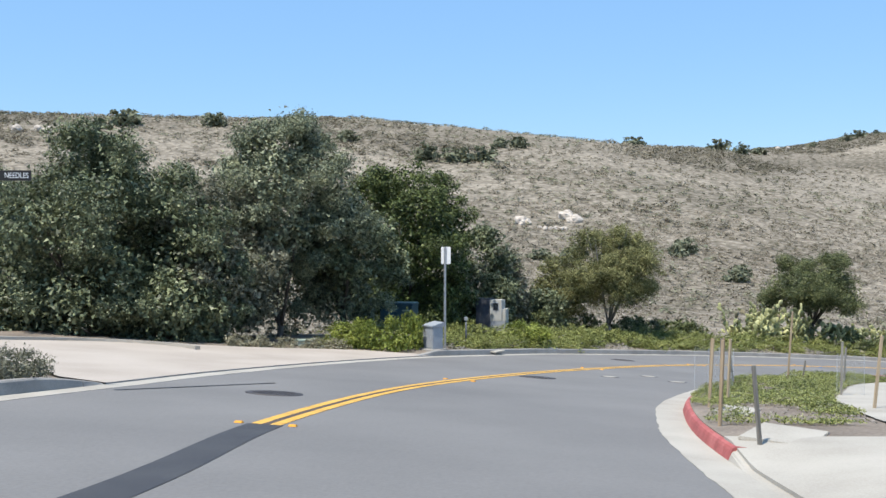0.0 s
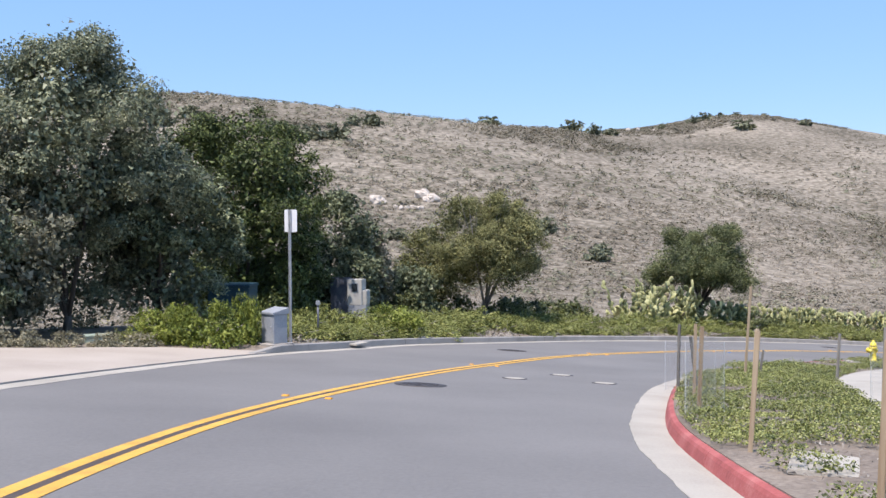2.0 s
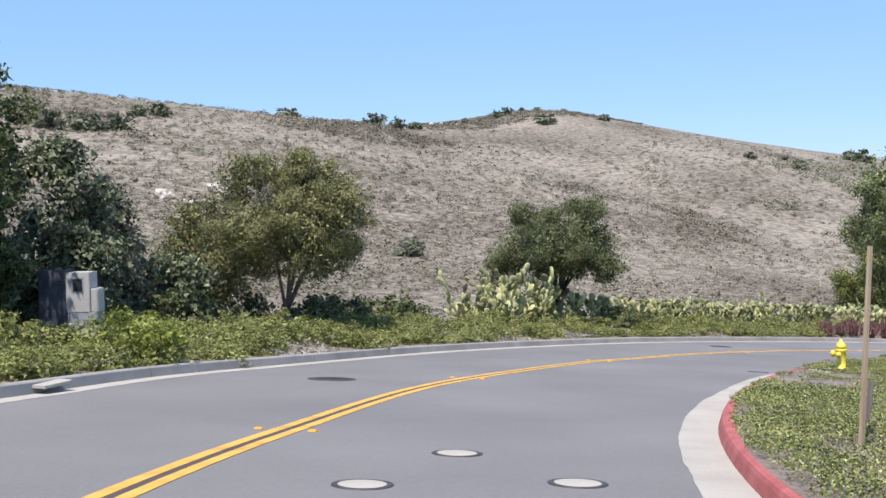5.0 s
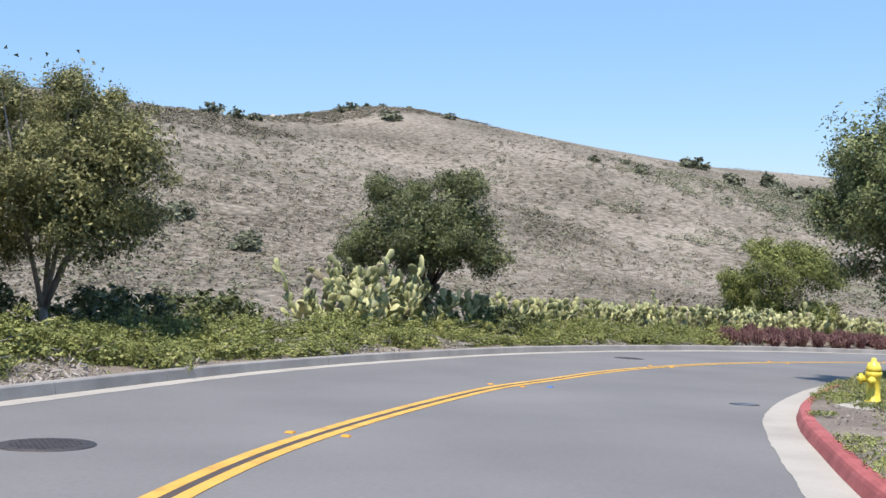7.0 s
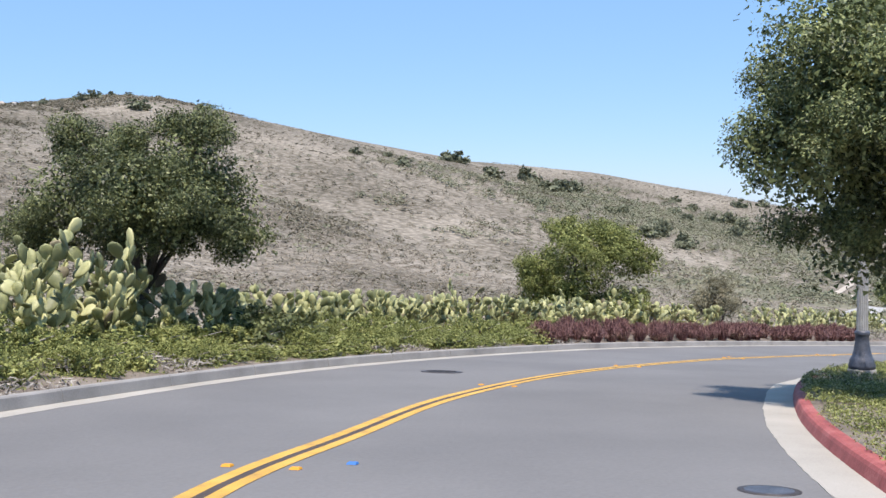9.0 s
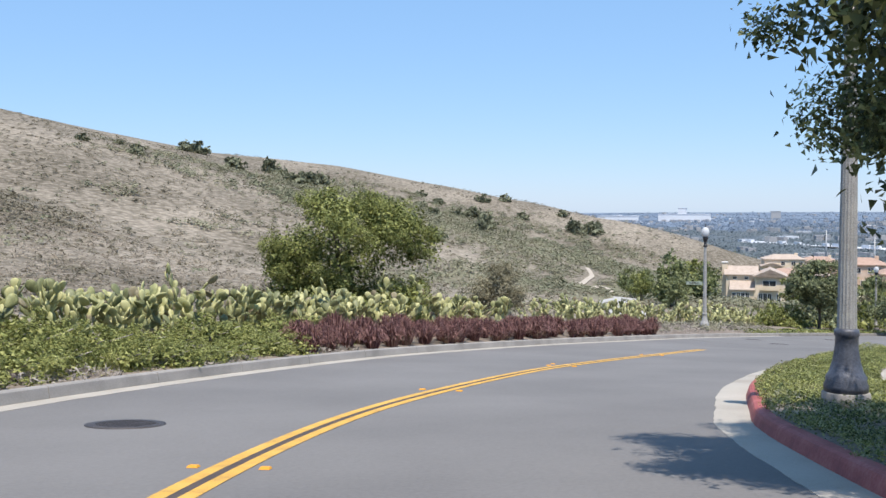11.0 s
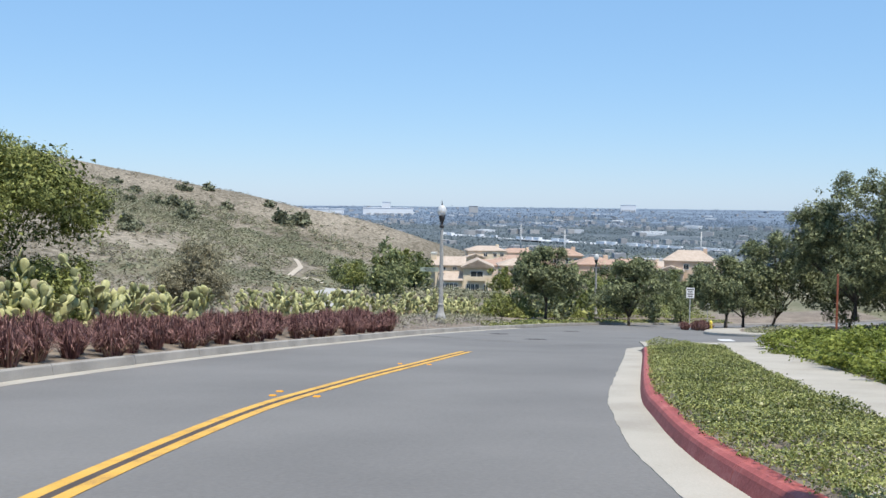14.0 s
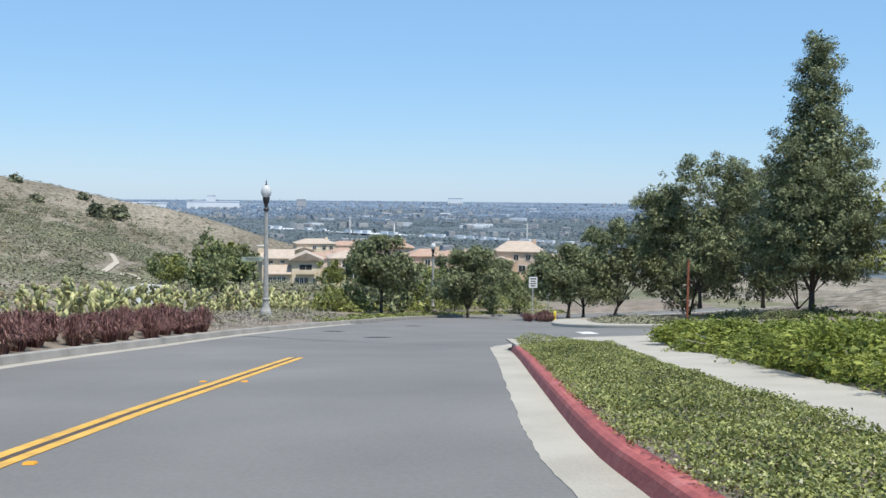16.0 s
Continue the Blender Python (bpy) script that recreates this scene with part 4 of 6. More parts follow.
for i, (x, y, w, h) in enumerate([(7.4, 53.6, 2.2, 1.3), (9.7, 54.0, 2.4, 1.2), (10.6, 56.0, 2.8, 1.3), (11.8, 57.2, 2.6, 1.1), (12.8, 56.8, 2.8, 1.2), (14.0, 57.6, 2.4, 1.0), (6.0, 52.6, 2.4, 1.4), (24.2, 60.6, 2.2, 1.1), (25.4, 61.2, 2.0, 0.9), (4.6, 50.0, 2.2, 1.3), (2.6, 48.0, 2.4, 1.4)]):
    shrub(x, y, w, h, i, "dark leafy shrub behind the verge planting", "dark verge shrubs", DARKSHRUB[i % 2])
for i, (x, y) in enumerate([(-5.6, 31.7), (-4.9, 32.2), (-4.1, 32.7), (-3.4, 33.3), (-6.2, 31.3)]):
    shrub(x, y, 0.9, 0.4, 60 + i, "dry grey tuft at the back of the driveway", "grey shrubs", GREYSHRUB)
shrub(-1.02, 35.0, 0.95, 1.4, 3, "upright feathery green shrub beside the cabinet", leaves=FEATHER)
for i, (x, y, w, h) in enumerate([(-1.9, 34.7, 2.1, 1.2), (-2.9, 34.9, 2.0, 1.05), (3.3, 42.6, 2.4, 1.1)]):
    shrub(x, y, w, h, 230 + i, "rounded bright green shrub beside the driveway", "verge shrubs", HEDGE[i % 3])
for i, (x, y, w, h) in enumerate([(-6.35, 14.9, 0.9, 0.55), (-6.3, 15.7, 0.8, 0.5), (-6.7, 14.2, 1.0, 0.6), (-6.5, 13.4, 0.8, 0.5)]):
    shrub(x, y, w, h, 40 + i, "small grey-green shrub beside the driveway kerb", "grey shrubs", DUSTSHRUB)
cover("ground_cover", VA + normals(VA) * 0.8, VA + normals(VA) * 4.6, 16000, 0.042, 0.14, M_VERGE, 44, "thin green growth between the verge shrubs", scale=0.42, edge=0.1)
cover("ground_cover", VA + normals(VA) * 0.65, VA + normals(VA) * 2.6, 15000, 0.17, 0.34, M_TWIG, 45, "grey dead stems at the edge of the planting", scale=0.42, wide=0.14, category="dead stems", keep=lambda x, y, m: m < -0.02)
cover("ground_cover", VA[:14] + normals(VA[:14]) * 2.4, VA[:14] + normals(VA[:14]) * 8, 14000, 0.07, 0.6, M_VERGE, 47, "green shrubs round the utility boxes", scale=0.7, keep=lambda x, y, m: m > -0.1)


# ---------------- prickly pears ----------------
def pad_mesh(name, material):
    """One thick oval pad, standing on its narrow end."""
    bm = bmesh.new()
    steps = 8
    rows = []
    for zz, r, t in ((0.0, 0.10, 0.06), (0.22, 0.30, 0.09), (0.58, 0.44, 0.10), (0.86, 0.30, 0.08)):
        rows.append([bm.verts.new((r * math.cos(2 * math.pi * i / steps), t * math.sin(2 * math.pi * i / steps), zz)) for i in range(steps)])
    for a, b in zip(rows, rows[1:]):
        for i in range(steps):
            bm.faces.new((a[i], a[(i + 1) % steps], b[(i + 1) % steps], b[i])).smooth = True
    tip = bm.verts.new((0, 0, 1.0))
    for i in range(steps):
        bm.faces.new((rows[-1][i], rows[-1][(i + 1) % steps], tip)).smooth = True
    me = bpy.data.meshes.new(name)
    bm.to_mesh(me)
    bm.free()
    me.materials.append(material)
    return me


PADS = [pad_mesh("pad", M_PAD), pad_mesh("pad", M_PADOLD)]


def prickly_pear(x, y, tall, wide, pads, seed, label, group="prickly pear hedge", pad=(0.22, 0.34)):
    """A cactus of pads that grow from the rims of older ones."""
    rng = np.random.default_rng(seed)
    root = new("prickly_pear")
    root.location = (x, y, float(land(x, y)[0]) - 0.02)
    ends, made = [], 0
    for _ in range(max(3, pads // 7)):
        a, r = rng.uniform(0, 2 * math.pi), wide / 2 * math.sqrt(rng.uniform(0, 1))
        ends.append((Vector((r * math.cos(a), r * math.sin(a), -0.04)), Vector((rng.normal() * 0.25, rng.normal() * 0.25, 1)), 0))
    while ends and made < pads:
        p, way, level = ends.pop(int(rng.integers(max(0, len(ends) - 5), len(ends))) if rng.uniform() < 0.35 else int(rng.integers(0, len(ends))))
        size = rng.uniform(*pad) * (1.15 if level == 0 else 1.0)
        way = way.normalized()
        ob = new("pad", PADS[1 if level == 0 and rng.uniform() < 0.6 or rng.uniform() < 0.05 else 0])
        ob.parent = root
        side = way.orthogonal().normalized()
        turn = Matrix((side, way.cross(side), way)).transposed().to_4x4() @ Matrix.Rotation(rng.uniform(0, 2 * math.pi), 4, "Z")
        ob.matrix_basis = Matrix.Translation(p) @ turn @ Matrix.Diagonal((size * rng.uniform(0.85, 1.1), size, size * rng.uniform(0.95, 1.2), 1))
        made += 1
        tip = p + way * size * 0.93
        if tip.z < tall - 0.15:
            for _ in range(int(rng.integers(1, 4))):
                w2 = (way + Vector((rng.normal() * 0.5, rng.normal() * 0.5, 0.25))).normalized()
                ends.append((p + way * size * rng.uniform(0.75, 0.95) + Vector((rng.normal() * 0.05, rng.normal() * 0.05, 0)), w2, level + 1))
    return tagged(root, label, "cactus", group)


rng = np.random.default_rng(5)
CL_ = cut(LEFT, (15.0, 51.8), (55.0, 65.0))
CN = normals(CL_)
for i in range(len(CL_)):
    big = np.exp(-((i - 7) / 5.0) ** 2)
    if i < 7:
        continue
    for row, off in enumerate((4.0, 5.3)):
        q = CL_[i] + CN[i] * (off + rng.normal() * 0.25 + 0.3 * (i > 20))
        if i < 3 and row == 1:
            continue
        prickly_pear(q[0], q[1], 1.02 + (1.3 * big if row == 0 or i > 5 else 0.3) + 0.35 * rng.uniform() + (0.6 if i in (30, 38, 44) else 0), 1.3, int((33 if i < 30 else 30) + 26 * big + 5 * rng.uniform()), 500 + 2 * i + row, "tall prickly pear with broad yellow-green pads" if big > 0.5 else "low prickly pear with yellow-green pads", pad=(0.26, 0.40) if big > 0.3 else (0.22, 0.34))
C2 = spline([(69, 73.8), (76, 74.6), (84, 74.8), (94, 74.4), (105, 74.6)], 1.2)
for i, q in enumerate(C2):
    for off in (0.0, 1.7):
        prickly_pear(q[0] + rng.normal() * 0.3, q[1] + off + rng.normal() * 0.3, 1.35 + 0.45 * rng.uniform(), 1.5, 34, 900 + 2 * i + int(off > 0), "low prickly pear with yellow-green pads", "far prickly pear patch")


# ---------------- purple fountain grass ----------------
def grass_mesh(name, seed, n, tall, wide, material, lean=0.5):
    """A tuft of thin arching blades whose tips hang over."""
    rng = np.random.default_rng(seed)
    quads = []
    for _ in range(n):
        a = rng.uniform(0, 2 * math.pi)
        r = 0.15 * math.sqrt(rng.uniform())
        p0 = np.array([r * math.cos(a), r * math.sin(a), 0])
        k = rng.uniform(0.05, 1) ** 1.3
        out = np.array([math.cos(a), math.sin(a), 0]) * wide * k * lean
        h = tall * rng.uniform(0.5, 1.1) * (1 - 0.3 * k ** 2)
        p1 = p0 + out * 0.4 + np.array([0, 0, h * 0.68])
        p2 = p0 + out * 0.8 + np.array([0, 0, h])
        p3 = p0 + out * 1.15 + np.array([0, 0, h * (1.06 - 0.3 * k)])
        s = np.array([-math.sin(a + rng.normal()), math.cos(a + rng.normal()), 0]) * rng.uniform(0.003, 0.008)
        quads += [np.stack([p0 - s, p0 + s, p1 + s, p1 - s]), np.stack([p1 - s, p1 + s, p2 + s, p2 - s]), np.stack([p2 - s, p2 + s, p3 + s * 0.4, p3 - s * 0.4])]
    return quads_mesh(name, np.array(quads), material)


REEDS = [(grass_mesh("blades", 60 + i, 620, 0.60, 0.66, M_REED), grass_mesh("dry_blades", 70 + i, 150, 0.36, 0.5, M_REEDDRY)) for i in range(5)]


def fountain_grass(x, y, s, seed, dry, group):
    rng = np.random.default_rng(seed)
    root = new("fountain_grass")
    root.matrix_basis = pose(x, y, float(land(x, y)[0]), 0, 0, rng.uniform(0, 360)) @ Matrix.Diagonal((s, s, s * rng.uniform(0.85, 1.2), 1))
    a, b = REEDS[seed % 5]
    mesh_part("blades", a, root)
    if dry:
        mesh_part("dry_blades", b, root, "straw-coloured dead blades")
    return tagged(root, "tuft of purple fountain grass with straw-coloured base" if dry else "tuft of dark purple fountain grass", "grass", group)


RL = resample(cut(LEFT, (37.6, 62.3), (66.5, 65.8)), 52)
RN = normals(RL)
for i in range(52):
    q = RL[i] + RN[i] * (1.0 + 0.55 * (i % 2) + rng.normal() * 0.07) + rng.normal(size=2) * 0.08
    fountain_grass(q[0], q[1], rng.uniform(0.95, 1.22), 100 + i, rng.uniform() < 0.45, "row of purple fountain grass")
    if i % 2 and i > 3:
        q = RL[i] + RN[i] * (2.25 + rng.normal() * 0.12)
        fountain_grass(q[0] + 0.3, q[1], rng.uniform(0.85, 1.1), 200 + i, rng.uniform() < 0.35, "row of purple fountain grass")


# ---------------- scrub on the hill ----------------
TRAIL = [(262, 171), (249, 163), (241, 159), (226, 153), (213, 148), (212, 144.5), (219, 147), (226, 149), (224, 146), (217, 142)]
PAVED = [(170, 118), (158, 111), (151, 109), (143, 106), (132, 100.7), (124, 95.5), (118, 92)]


def scrub(name, n, xr, yr, material, seed, size, label, pick, per=10, flat=1.0, fine=0.62):
    """Low rounded tufts, each a dome of small leaves that face outwards and up."""
    rng = np.random.default_rng(seed)
    x, y = rng.uniform(*xr, n), rng.uniform(*yr, n)
    k = pick(x, y, rng)
    x, y = x[k], y[k]
    c = np.repeat(np.column_stack([x, y, land(x, y) - 0.03]), per, 0)
    s = np.repeat(rng.uniform(0.5, 1.4, len(x)) * size, per)
    a, r = rng.uniform(0, 2 * math.pi, len(c)), np.sqrt(rng.uniform(0, 1, len(c)))
    d = np.column_stack([np.cos(a) * r, np.sin(a) * r, 0.55 * np.sqrt(1.02 - r ** 2) * rng.uniform(0.5, 1.1, len(c))])
    p = c + d * s[:, None] * np.array([0.75, 0.75, 0.9 * flat])
    up = d * np.array([0.7, 0.7, 0.8]) + rng.normal(size=p.shape) * 0.22 + np.array([0, 0, 0.8])
    return tagged(new(name, quads_mesh(name, spikes(p, s * fine, up, rng, wide=0.8), material)), label, "scrub", kind="stuff")


def on_hill(x, y):
    d = nearest(LEFT, x, y)[0]
    rd = nearest(np.array(RIDGE)[:, :2].astype(float), x, y)[0]
    fade = np.random.default_rng(3).uniform(0, 1, len(x)) > np.clip((x - 260) / 60, 0, 1) * np.clip((190 - y) / 60, 0, 1)
    clear = np.minimum(np.abs(nearest(np.array(TRAIL, float), x, y)[0]), np.abs(nearest(np.array(PAVED, float), x, y)[0])) > 2.2
    return clear & (d > np.where(x > 45, 30, 15)) & (rd < 12) & fade & (np.hypot(x - 20, y - 45) < 470)


def dry_pick(x, y, rng):
    near = np.clip(150 / np.maximum(np.hypot(x - 15, y - 40), 30), 0, 1)
    return on_hill(x, y) & (rng.uniform(0, 1, len(x)) < near) & ~((x > 145) & (x < 335) & (nearest(np.array(RIDGE)[:, :2].astype(float), x, y)[0] > -42)) & (mound(x, y, 0.03, 2.0) + 0.5 * mound(x, y, 0.11, 4.0) > -0.35)


def sage_pick(x, y, rng):
    green = np.clip((x - 215) / 90, 0, 1) * 0.6 + np.clip((90 - x) / 130, 0, 0.7) * (y > 170) + np.clip((150 - y) / 60, 0, 0.4)
    band = (x > 120) & (nearest(np.array(RIDGE)[:, :2].astype(float), x, y)[0] > -75 + 25 * mound(x, y, 0.02, 3.0))
    return on_hill(x, y) & ~band & (mound(x, y, 0.02, 9.0) + 0.5 * mound(x, y, 0.08, 7.0) > 0.32 - green)


FLANK = lambda x, y: nearest(np.array(RIDGE)[:, :2].astype(float), x, y)[0]
scrub("scrub", 24000, (-60, 125), (60, 205), M_SCRUB, 88, 0.55, "fine dry tufts of grass low on the hillside", lambda x, y, r: on_hill(x, y) & (mound(x, y, 0.05, 71.0) > -0.45), per=14, fine=0.42)
scrub("scrub", 56000, (-170, 430), (60, 400), M_TUFT, 81, 0.84, "dry brown tufts of grass and low scrub on the hillside", dry_pick, per=13, fine=0.46)
scrub("scrub", 22000, (-170, 430), (60, 400), M_SAGE, 82, 1.0, "grey-green sage scrub on the hillside", sage_pick, per=13, fine=0.45)
scrub("scrub", 12000, (150, 430), (95, 330), M_SAGE, 84, 1.7, "grey-green sage scrub on the lower hillside", lambda x, y, r: on_hill(x, y) & (FLANK(x, y) < -40 - np.clip((330 - x) * 0.9, 0, 65)) & (mound(x, y, 0.03, 31.0) + 0.5 * mound(x, y, 0.1, 33.0) > 0.2 - np.clip((x - 180) / 90, 0, 0.55)), per=26, fine=0.3, flat=1.2)
scrub("scrub", 3600, (-170, 430), (60, 400), M_BRUSH, 83, 1.3, "dark brush scattered on the hillside", lambda x, y, r: on_hill(x, y) & ~((x > 110) & (x < 330) & (FLANK(x, y) > -90)) & (mound(x, y, 0.018, 20.0) + 0.6 * mound(x, y, 0.06, 22.0) > 0.2), per=26, fine=0.34)
scrub("scrub", 2600, (150, 400), (95, 320), M_BRUSH, 86, 2.0, "dark rounded scrub on the green flank of the hill", lambda x, y, r: on_hill(x, y) & (FLANK(x, y) < -45 - np.clip((330 - x) * 0.9, 0, 65)) & (x > 190) & (mound(x, y, 0.02, 51.0) + 0.6 * mound(x, y, 0.07, 53.0) > 0.0), per=44, fine=0.27, flat=1.4)
scrub("scrub", 9000, (-160, 130), (185, 330), M_TUFT, 87, 1.5, "dark scrub patches high on the hillside", lambda x, y, r: on_hill(x, y) & (mound(x, y, 0.022, 61.0) + 0.5 * mound(x, y, 0.07, 63.0) > 0.16 - 0.0022 * (y - 240)), per=26, fine=0.32)
scrub("scrub", 3000, (104, 200), (335, 390), M_TUFT, 85, 1.2, "dark brush on top of the knoll", lambda x, y, r: (FLANK(x, y) > -26 + 10 * mound(x, y, 0.05, 8.0)) & (FLANK(x, y) < 14), per=16, fine=0.4)

KL = cut(LEFT, (-6.9, 9.0), (-5.2, 15.9))
cover("ground_cover", KL + normals(KL) * 0.75, KL + normals(KL) * 3.2, 9000, 0.05, 0.4, M_DUSTY, 48, "grey-green low shrubs beside the driveway kerb", scale=0.9, keep=lambda x, y, m: m > -0.2)


# ---------------- street furniture ----------------
M_POLE = pbr("speckled_concrete_pole", [(0.20, 0.20, 0.195), (0.32, 0.32, 0.31), (0.44, 0.44, 0.425)], 6, 0.7, 0.4, 70, fine_mix=0.65)
M_DARKMETAL = pbr("dark_blue_grey_metal", [(0.045, 0.05, 0.065), (0.09, 0.10, 0.125), (0.15, 0.16, 0.19)], 4, 0.45, 0.25, 30, metal=0.3)
M_BLACK = pbr("black_metal", [(0.012, 0.012, 0.014), (0.03, 0.03, 0.034)], 4, 0.4, 0.1, 30)
M_GLOBE = pbr("frosted_globe", [(0.72, 0.74, 0.76), (0.82, 0.83, 0.84)], 2, 0.25, 0, 10, leaf=0.4)
M_HYDRANT = pbr("yellow_enamel", [(0.62, 0.47, 0.04), (0.78, 0.62, 0.07), (0.82, 0.70, 0.14)], 3, 0.4, 0.15, 25)
M_WOOD = pbr("stake_wood", [(0.24, 0.17, 0.10), (0.38, 0.29, 0.19), (0.48, 0.39, 0.27)], 5, 0.85, 0.4, 30, stretch=(1, 1, 0.08), vary=0.12)
M_OLDWOOD = pbr("weathered_stake", [(0.11, 0.10, 0.085), (0.22, 0.205, 0.18), (0.32, 0.30, 0.27)], 5, 0.9, 0.4, 30, stretch=(1, 1, 0.08), vary=0.12)
M_GALV = pbr("galvanised_steel", [(0.38, 0.39, 0.40), (0.52, 0.53, 0.54)], 5, 0.5, 0.1, 40, metal=0.3)
M_WHITE = pbr("white_sheet", [(0.66, 0.67, 0.68), (0.76, 0.77, 0.78)], 4, 0.45, 0.05, 30)
M_BOXGREY = pbr("cabinet_grey", [(0.22, 0.24, 0.265), (0.30, 0.32, 0.345), (0.36, 0.38, 0.395)], 1.5, 0.6, 0.1, 20)
M_TEAL = pbr("transformer_green", [(0.022, 0.060, 0.082), (0.036, 0.088, 0.115)], 2, 0.5, 0.1, 20)
M_METER = pbr("meter_box_paint", [(0.40, 0.40, 0.37), (0.50, 0.49, 0.46)], 2.5, 0.6, 0.1, 20)
M_PALEGREEN = pbr("pale_green_lid", [(0.24, 0.30, 0.25), (0.34, 0.40, 0.34)], 3, 0.7, 0.1, 20)
M_RUST = pbr("rust_red_post", [(0.16, 0.045, 0.025), (0.27, 0.085, 0.045), (0.34, 0.13, 0.08)], 4, 0.8, 0.4, 20)
M_SIGNBLACK = pbr("sign_dark", [(0.012, 0.010, 0.010), (0.02, 0.017, 0.016)], 4, 0.5, 0, 30)
M_DOT = pbr("yellow_marker", [(0.62, 0.27, 0.02), (0.72, 0.34, 0.03)], 6, 0.75, 0.05, 30)
M_BLUEDOT = pbr("blue_marker", [(0.03, 0.14, 0.42), (0.05, 0.2, 0.52)], 6, 0.7, 0.05, 30)
M_PAINT = pbr("white_road_paint", [(0.55, 0.55, 0.54), (0.72, 0.72, 0.70)], 4, 0.7, 0.2, 50)
M_GLASS = pbr("dark_pane", [(0.02, 0.025, 0.03), (0.05, 0.06, 0.07)], 1, 0.08, 0, 10)


def ground_at(x, y):
    return float(land(x, y)[0])


def street_lamp(x, y, turn, label, cast=None):
    """A cast base, a fluted pole, a dark neck and an acorn globe with a finial."""
    root = new("street_lamp")
    root.matrix_basis = pose(x, y, ground_at(x, y) - 0.03, 0, 0, turn)
    part("plinth", lathe_bm([(0.30, 0), (0.30, 0.26), (0.285, 0.28)], 8), M_KERB, root, "octagonal concrete plinth")
    base = part("base", lathe_bm([(0.27, 0.28), (0.275, 0.36), (0.25, 0.42), (0.255, 0.47), (0.215, 0.52), (0.17, 0.68), (0.145, 0.85), (0.14, 0.98), (0.155, 1.0), (0.155, 1.06), (0.13, 1.09)], 24), cast or M_DARKMETAL, root, "cast base with mouldings")
    bm = bmesh.new()
    steps, rows = 32, []
    for z, r in ((1.08, 0.122), (2.4, 0.108), (3.8, 0.094), (5.05, 0.08)):
        rows.append([bm.verts.new((r * (1 - 0.07 * (i % 2)) * math.cos(2 * math.pi * i / steps), r * (1 - 0.07 * (i % 2)) * math.sin(2 * math.pi * i / steps), z)) for i in range(steps)])
    for a, b in zip(rows, rows[1:]):
        for i in range(steps):
            bm.faces.new((a[i], a[(i + 1) % steps], b[(i + 1) % steps], b[i]))
    part("pole", bm, M_POLE, root, "grey fluted concrete pole")
    part("neck", lathe_bm([(0.085, 5.03), (0.13, 5.06), (0.13, 5.12), (0.08, 5.16), (0.075, 5.30), (0.12, 5.40), (0.15, 5.52), (0.165, 5.60), (0.15, 5.66)], 20), M_BLACK, root, "black neck and collar")
    globe = part("globe", lathe_bm([(0.14, 5.65), (0.20, 5.73), (0.235, 5.84), (0.235, 5.94), (0.20, 6.06), (0.13, 6.16), (0.05, 6.21)], 22), M_GLOBE, root, "frosted white acorn globe")
    part("finial", lathe_bm([(0.06, 6.20), (0.045, 6.25), (0.02, 6.29), (0.03, 6.33), (0.012, 6.40), (0.002, 6.48)], 10), M_BLACK, root)
    return tagged(root, label, "street lamp", "street lamps")


def bars_text(parent, rows, wide, high, y, z, material):
    """Plain bars for lettering that cannot be read."""
    for i in range(rows):
        zz = z + high * (0.5 - (i + 0.5) / rows)
        w = wide * (0.9 if i % 2 == 0 else 0.65)
        part("lettering", box_bm(w, 0.004, high / rows * 0.45, (0, y, zz - high / rows * 0.22)), material, parent)


def letters(text, size, parent, material, at, name="lettering"):
    """Raised letters in the built-in font."""
    cu = bpy.data.curves.new(name, "FONT")
    cu.body, cu.size, cu.extrude, cu.align_x, cu.align_y = text, size, 0.003, "CENTER", "CENTER"
    ob = new(name, cu)
    me = bpy.data.meshes.new_from_object(ob)
    bpy.data.objects.remove(ob)
    me.materials.append(material)
    o = new(name, me)
    o.parent = parent
    o.matrix_basis = at
    return o


lamp_a = street_lamp(32.3, 49.3, 10, "grey fluted street lamp with dark cast base beside red kerb")
lamp_b = street_lamp(78.2, 68.7, 40, "grey fluted street lamp with white globe and street sign", M_POLE)
street_lamp(124.5, 69.2, 0, "grey fluted street lamp with white globe by far trees", M_POLE)
blade = part("street_sign", box_bm(0.95, 0.03, 0.2, (-0.62, 0, 2.75), 0.004), M_PALEGREEN, lamp_b, "pale street name blade")
blade.matrix_basis = pose(0, 0, 0, 0, 0, -110)
letters("FRESCO", 0.17, blade, M_BLACK, pose(-0.62, -0.02, 2.85, 90, 0, 0))
part("sign_bracket", box_bm(0.04, 0.34, 0.05, (0, 0, 2.6), 0.004), M_DARKMETAL, lamp_b)


def plate_bm(w, h, t, r=0.04):
    """A sheet sign with round corners, standing on its lower edge."""
    bm = bmesh.new()
    pts = []
    for cx, cz, a0 in ((w / 2 - r, h - r, 0), (-w / 2 + r, h - r, 90), (-w / 2 + r, r, 180), (w / 2 - r, r, 270)):
        for k in range(5):
            a = radians(a0 + 22.5 * k)
            pts.append((cx + r * math.cos(a), cz + r * math.sin(a)))
    f = bm.faces.new([bm.verts.new((x, -t / 2, z)) for x, z in pts])
    e = bmesh.ops.extrude_face_region(bm, geom=[f])
    bmesh.ops.translate(bm, verts=[v for v in e["geom"] if isinstance(v, bmesh.types.BMVert)], vec=(0, t, 0))
    bmesh.ops.recalc_face_normals(bm, faces=bm.faces)
    return bm


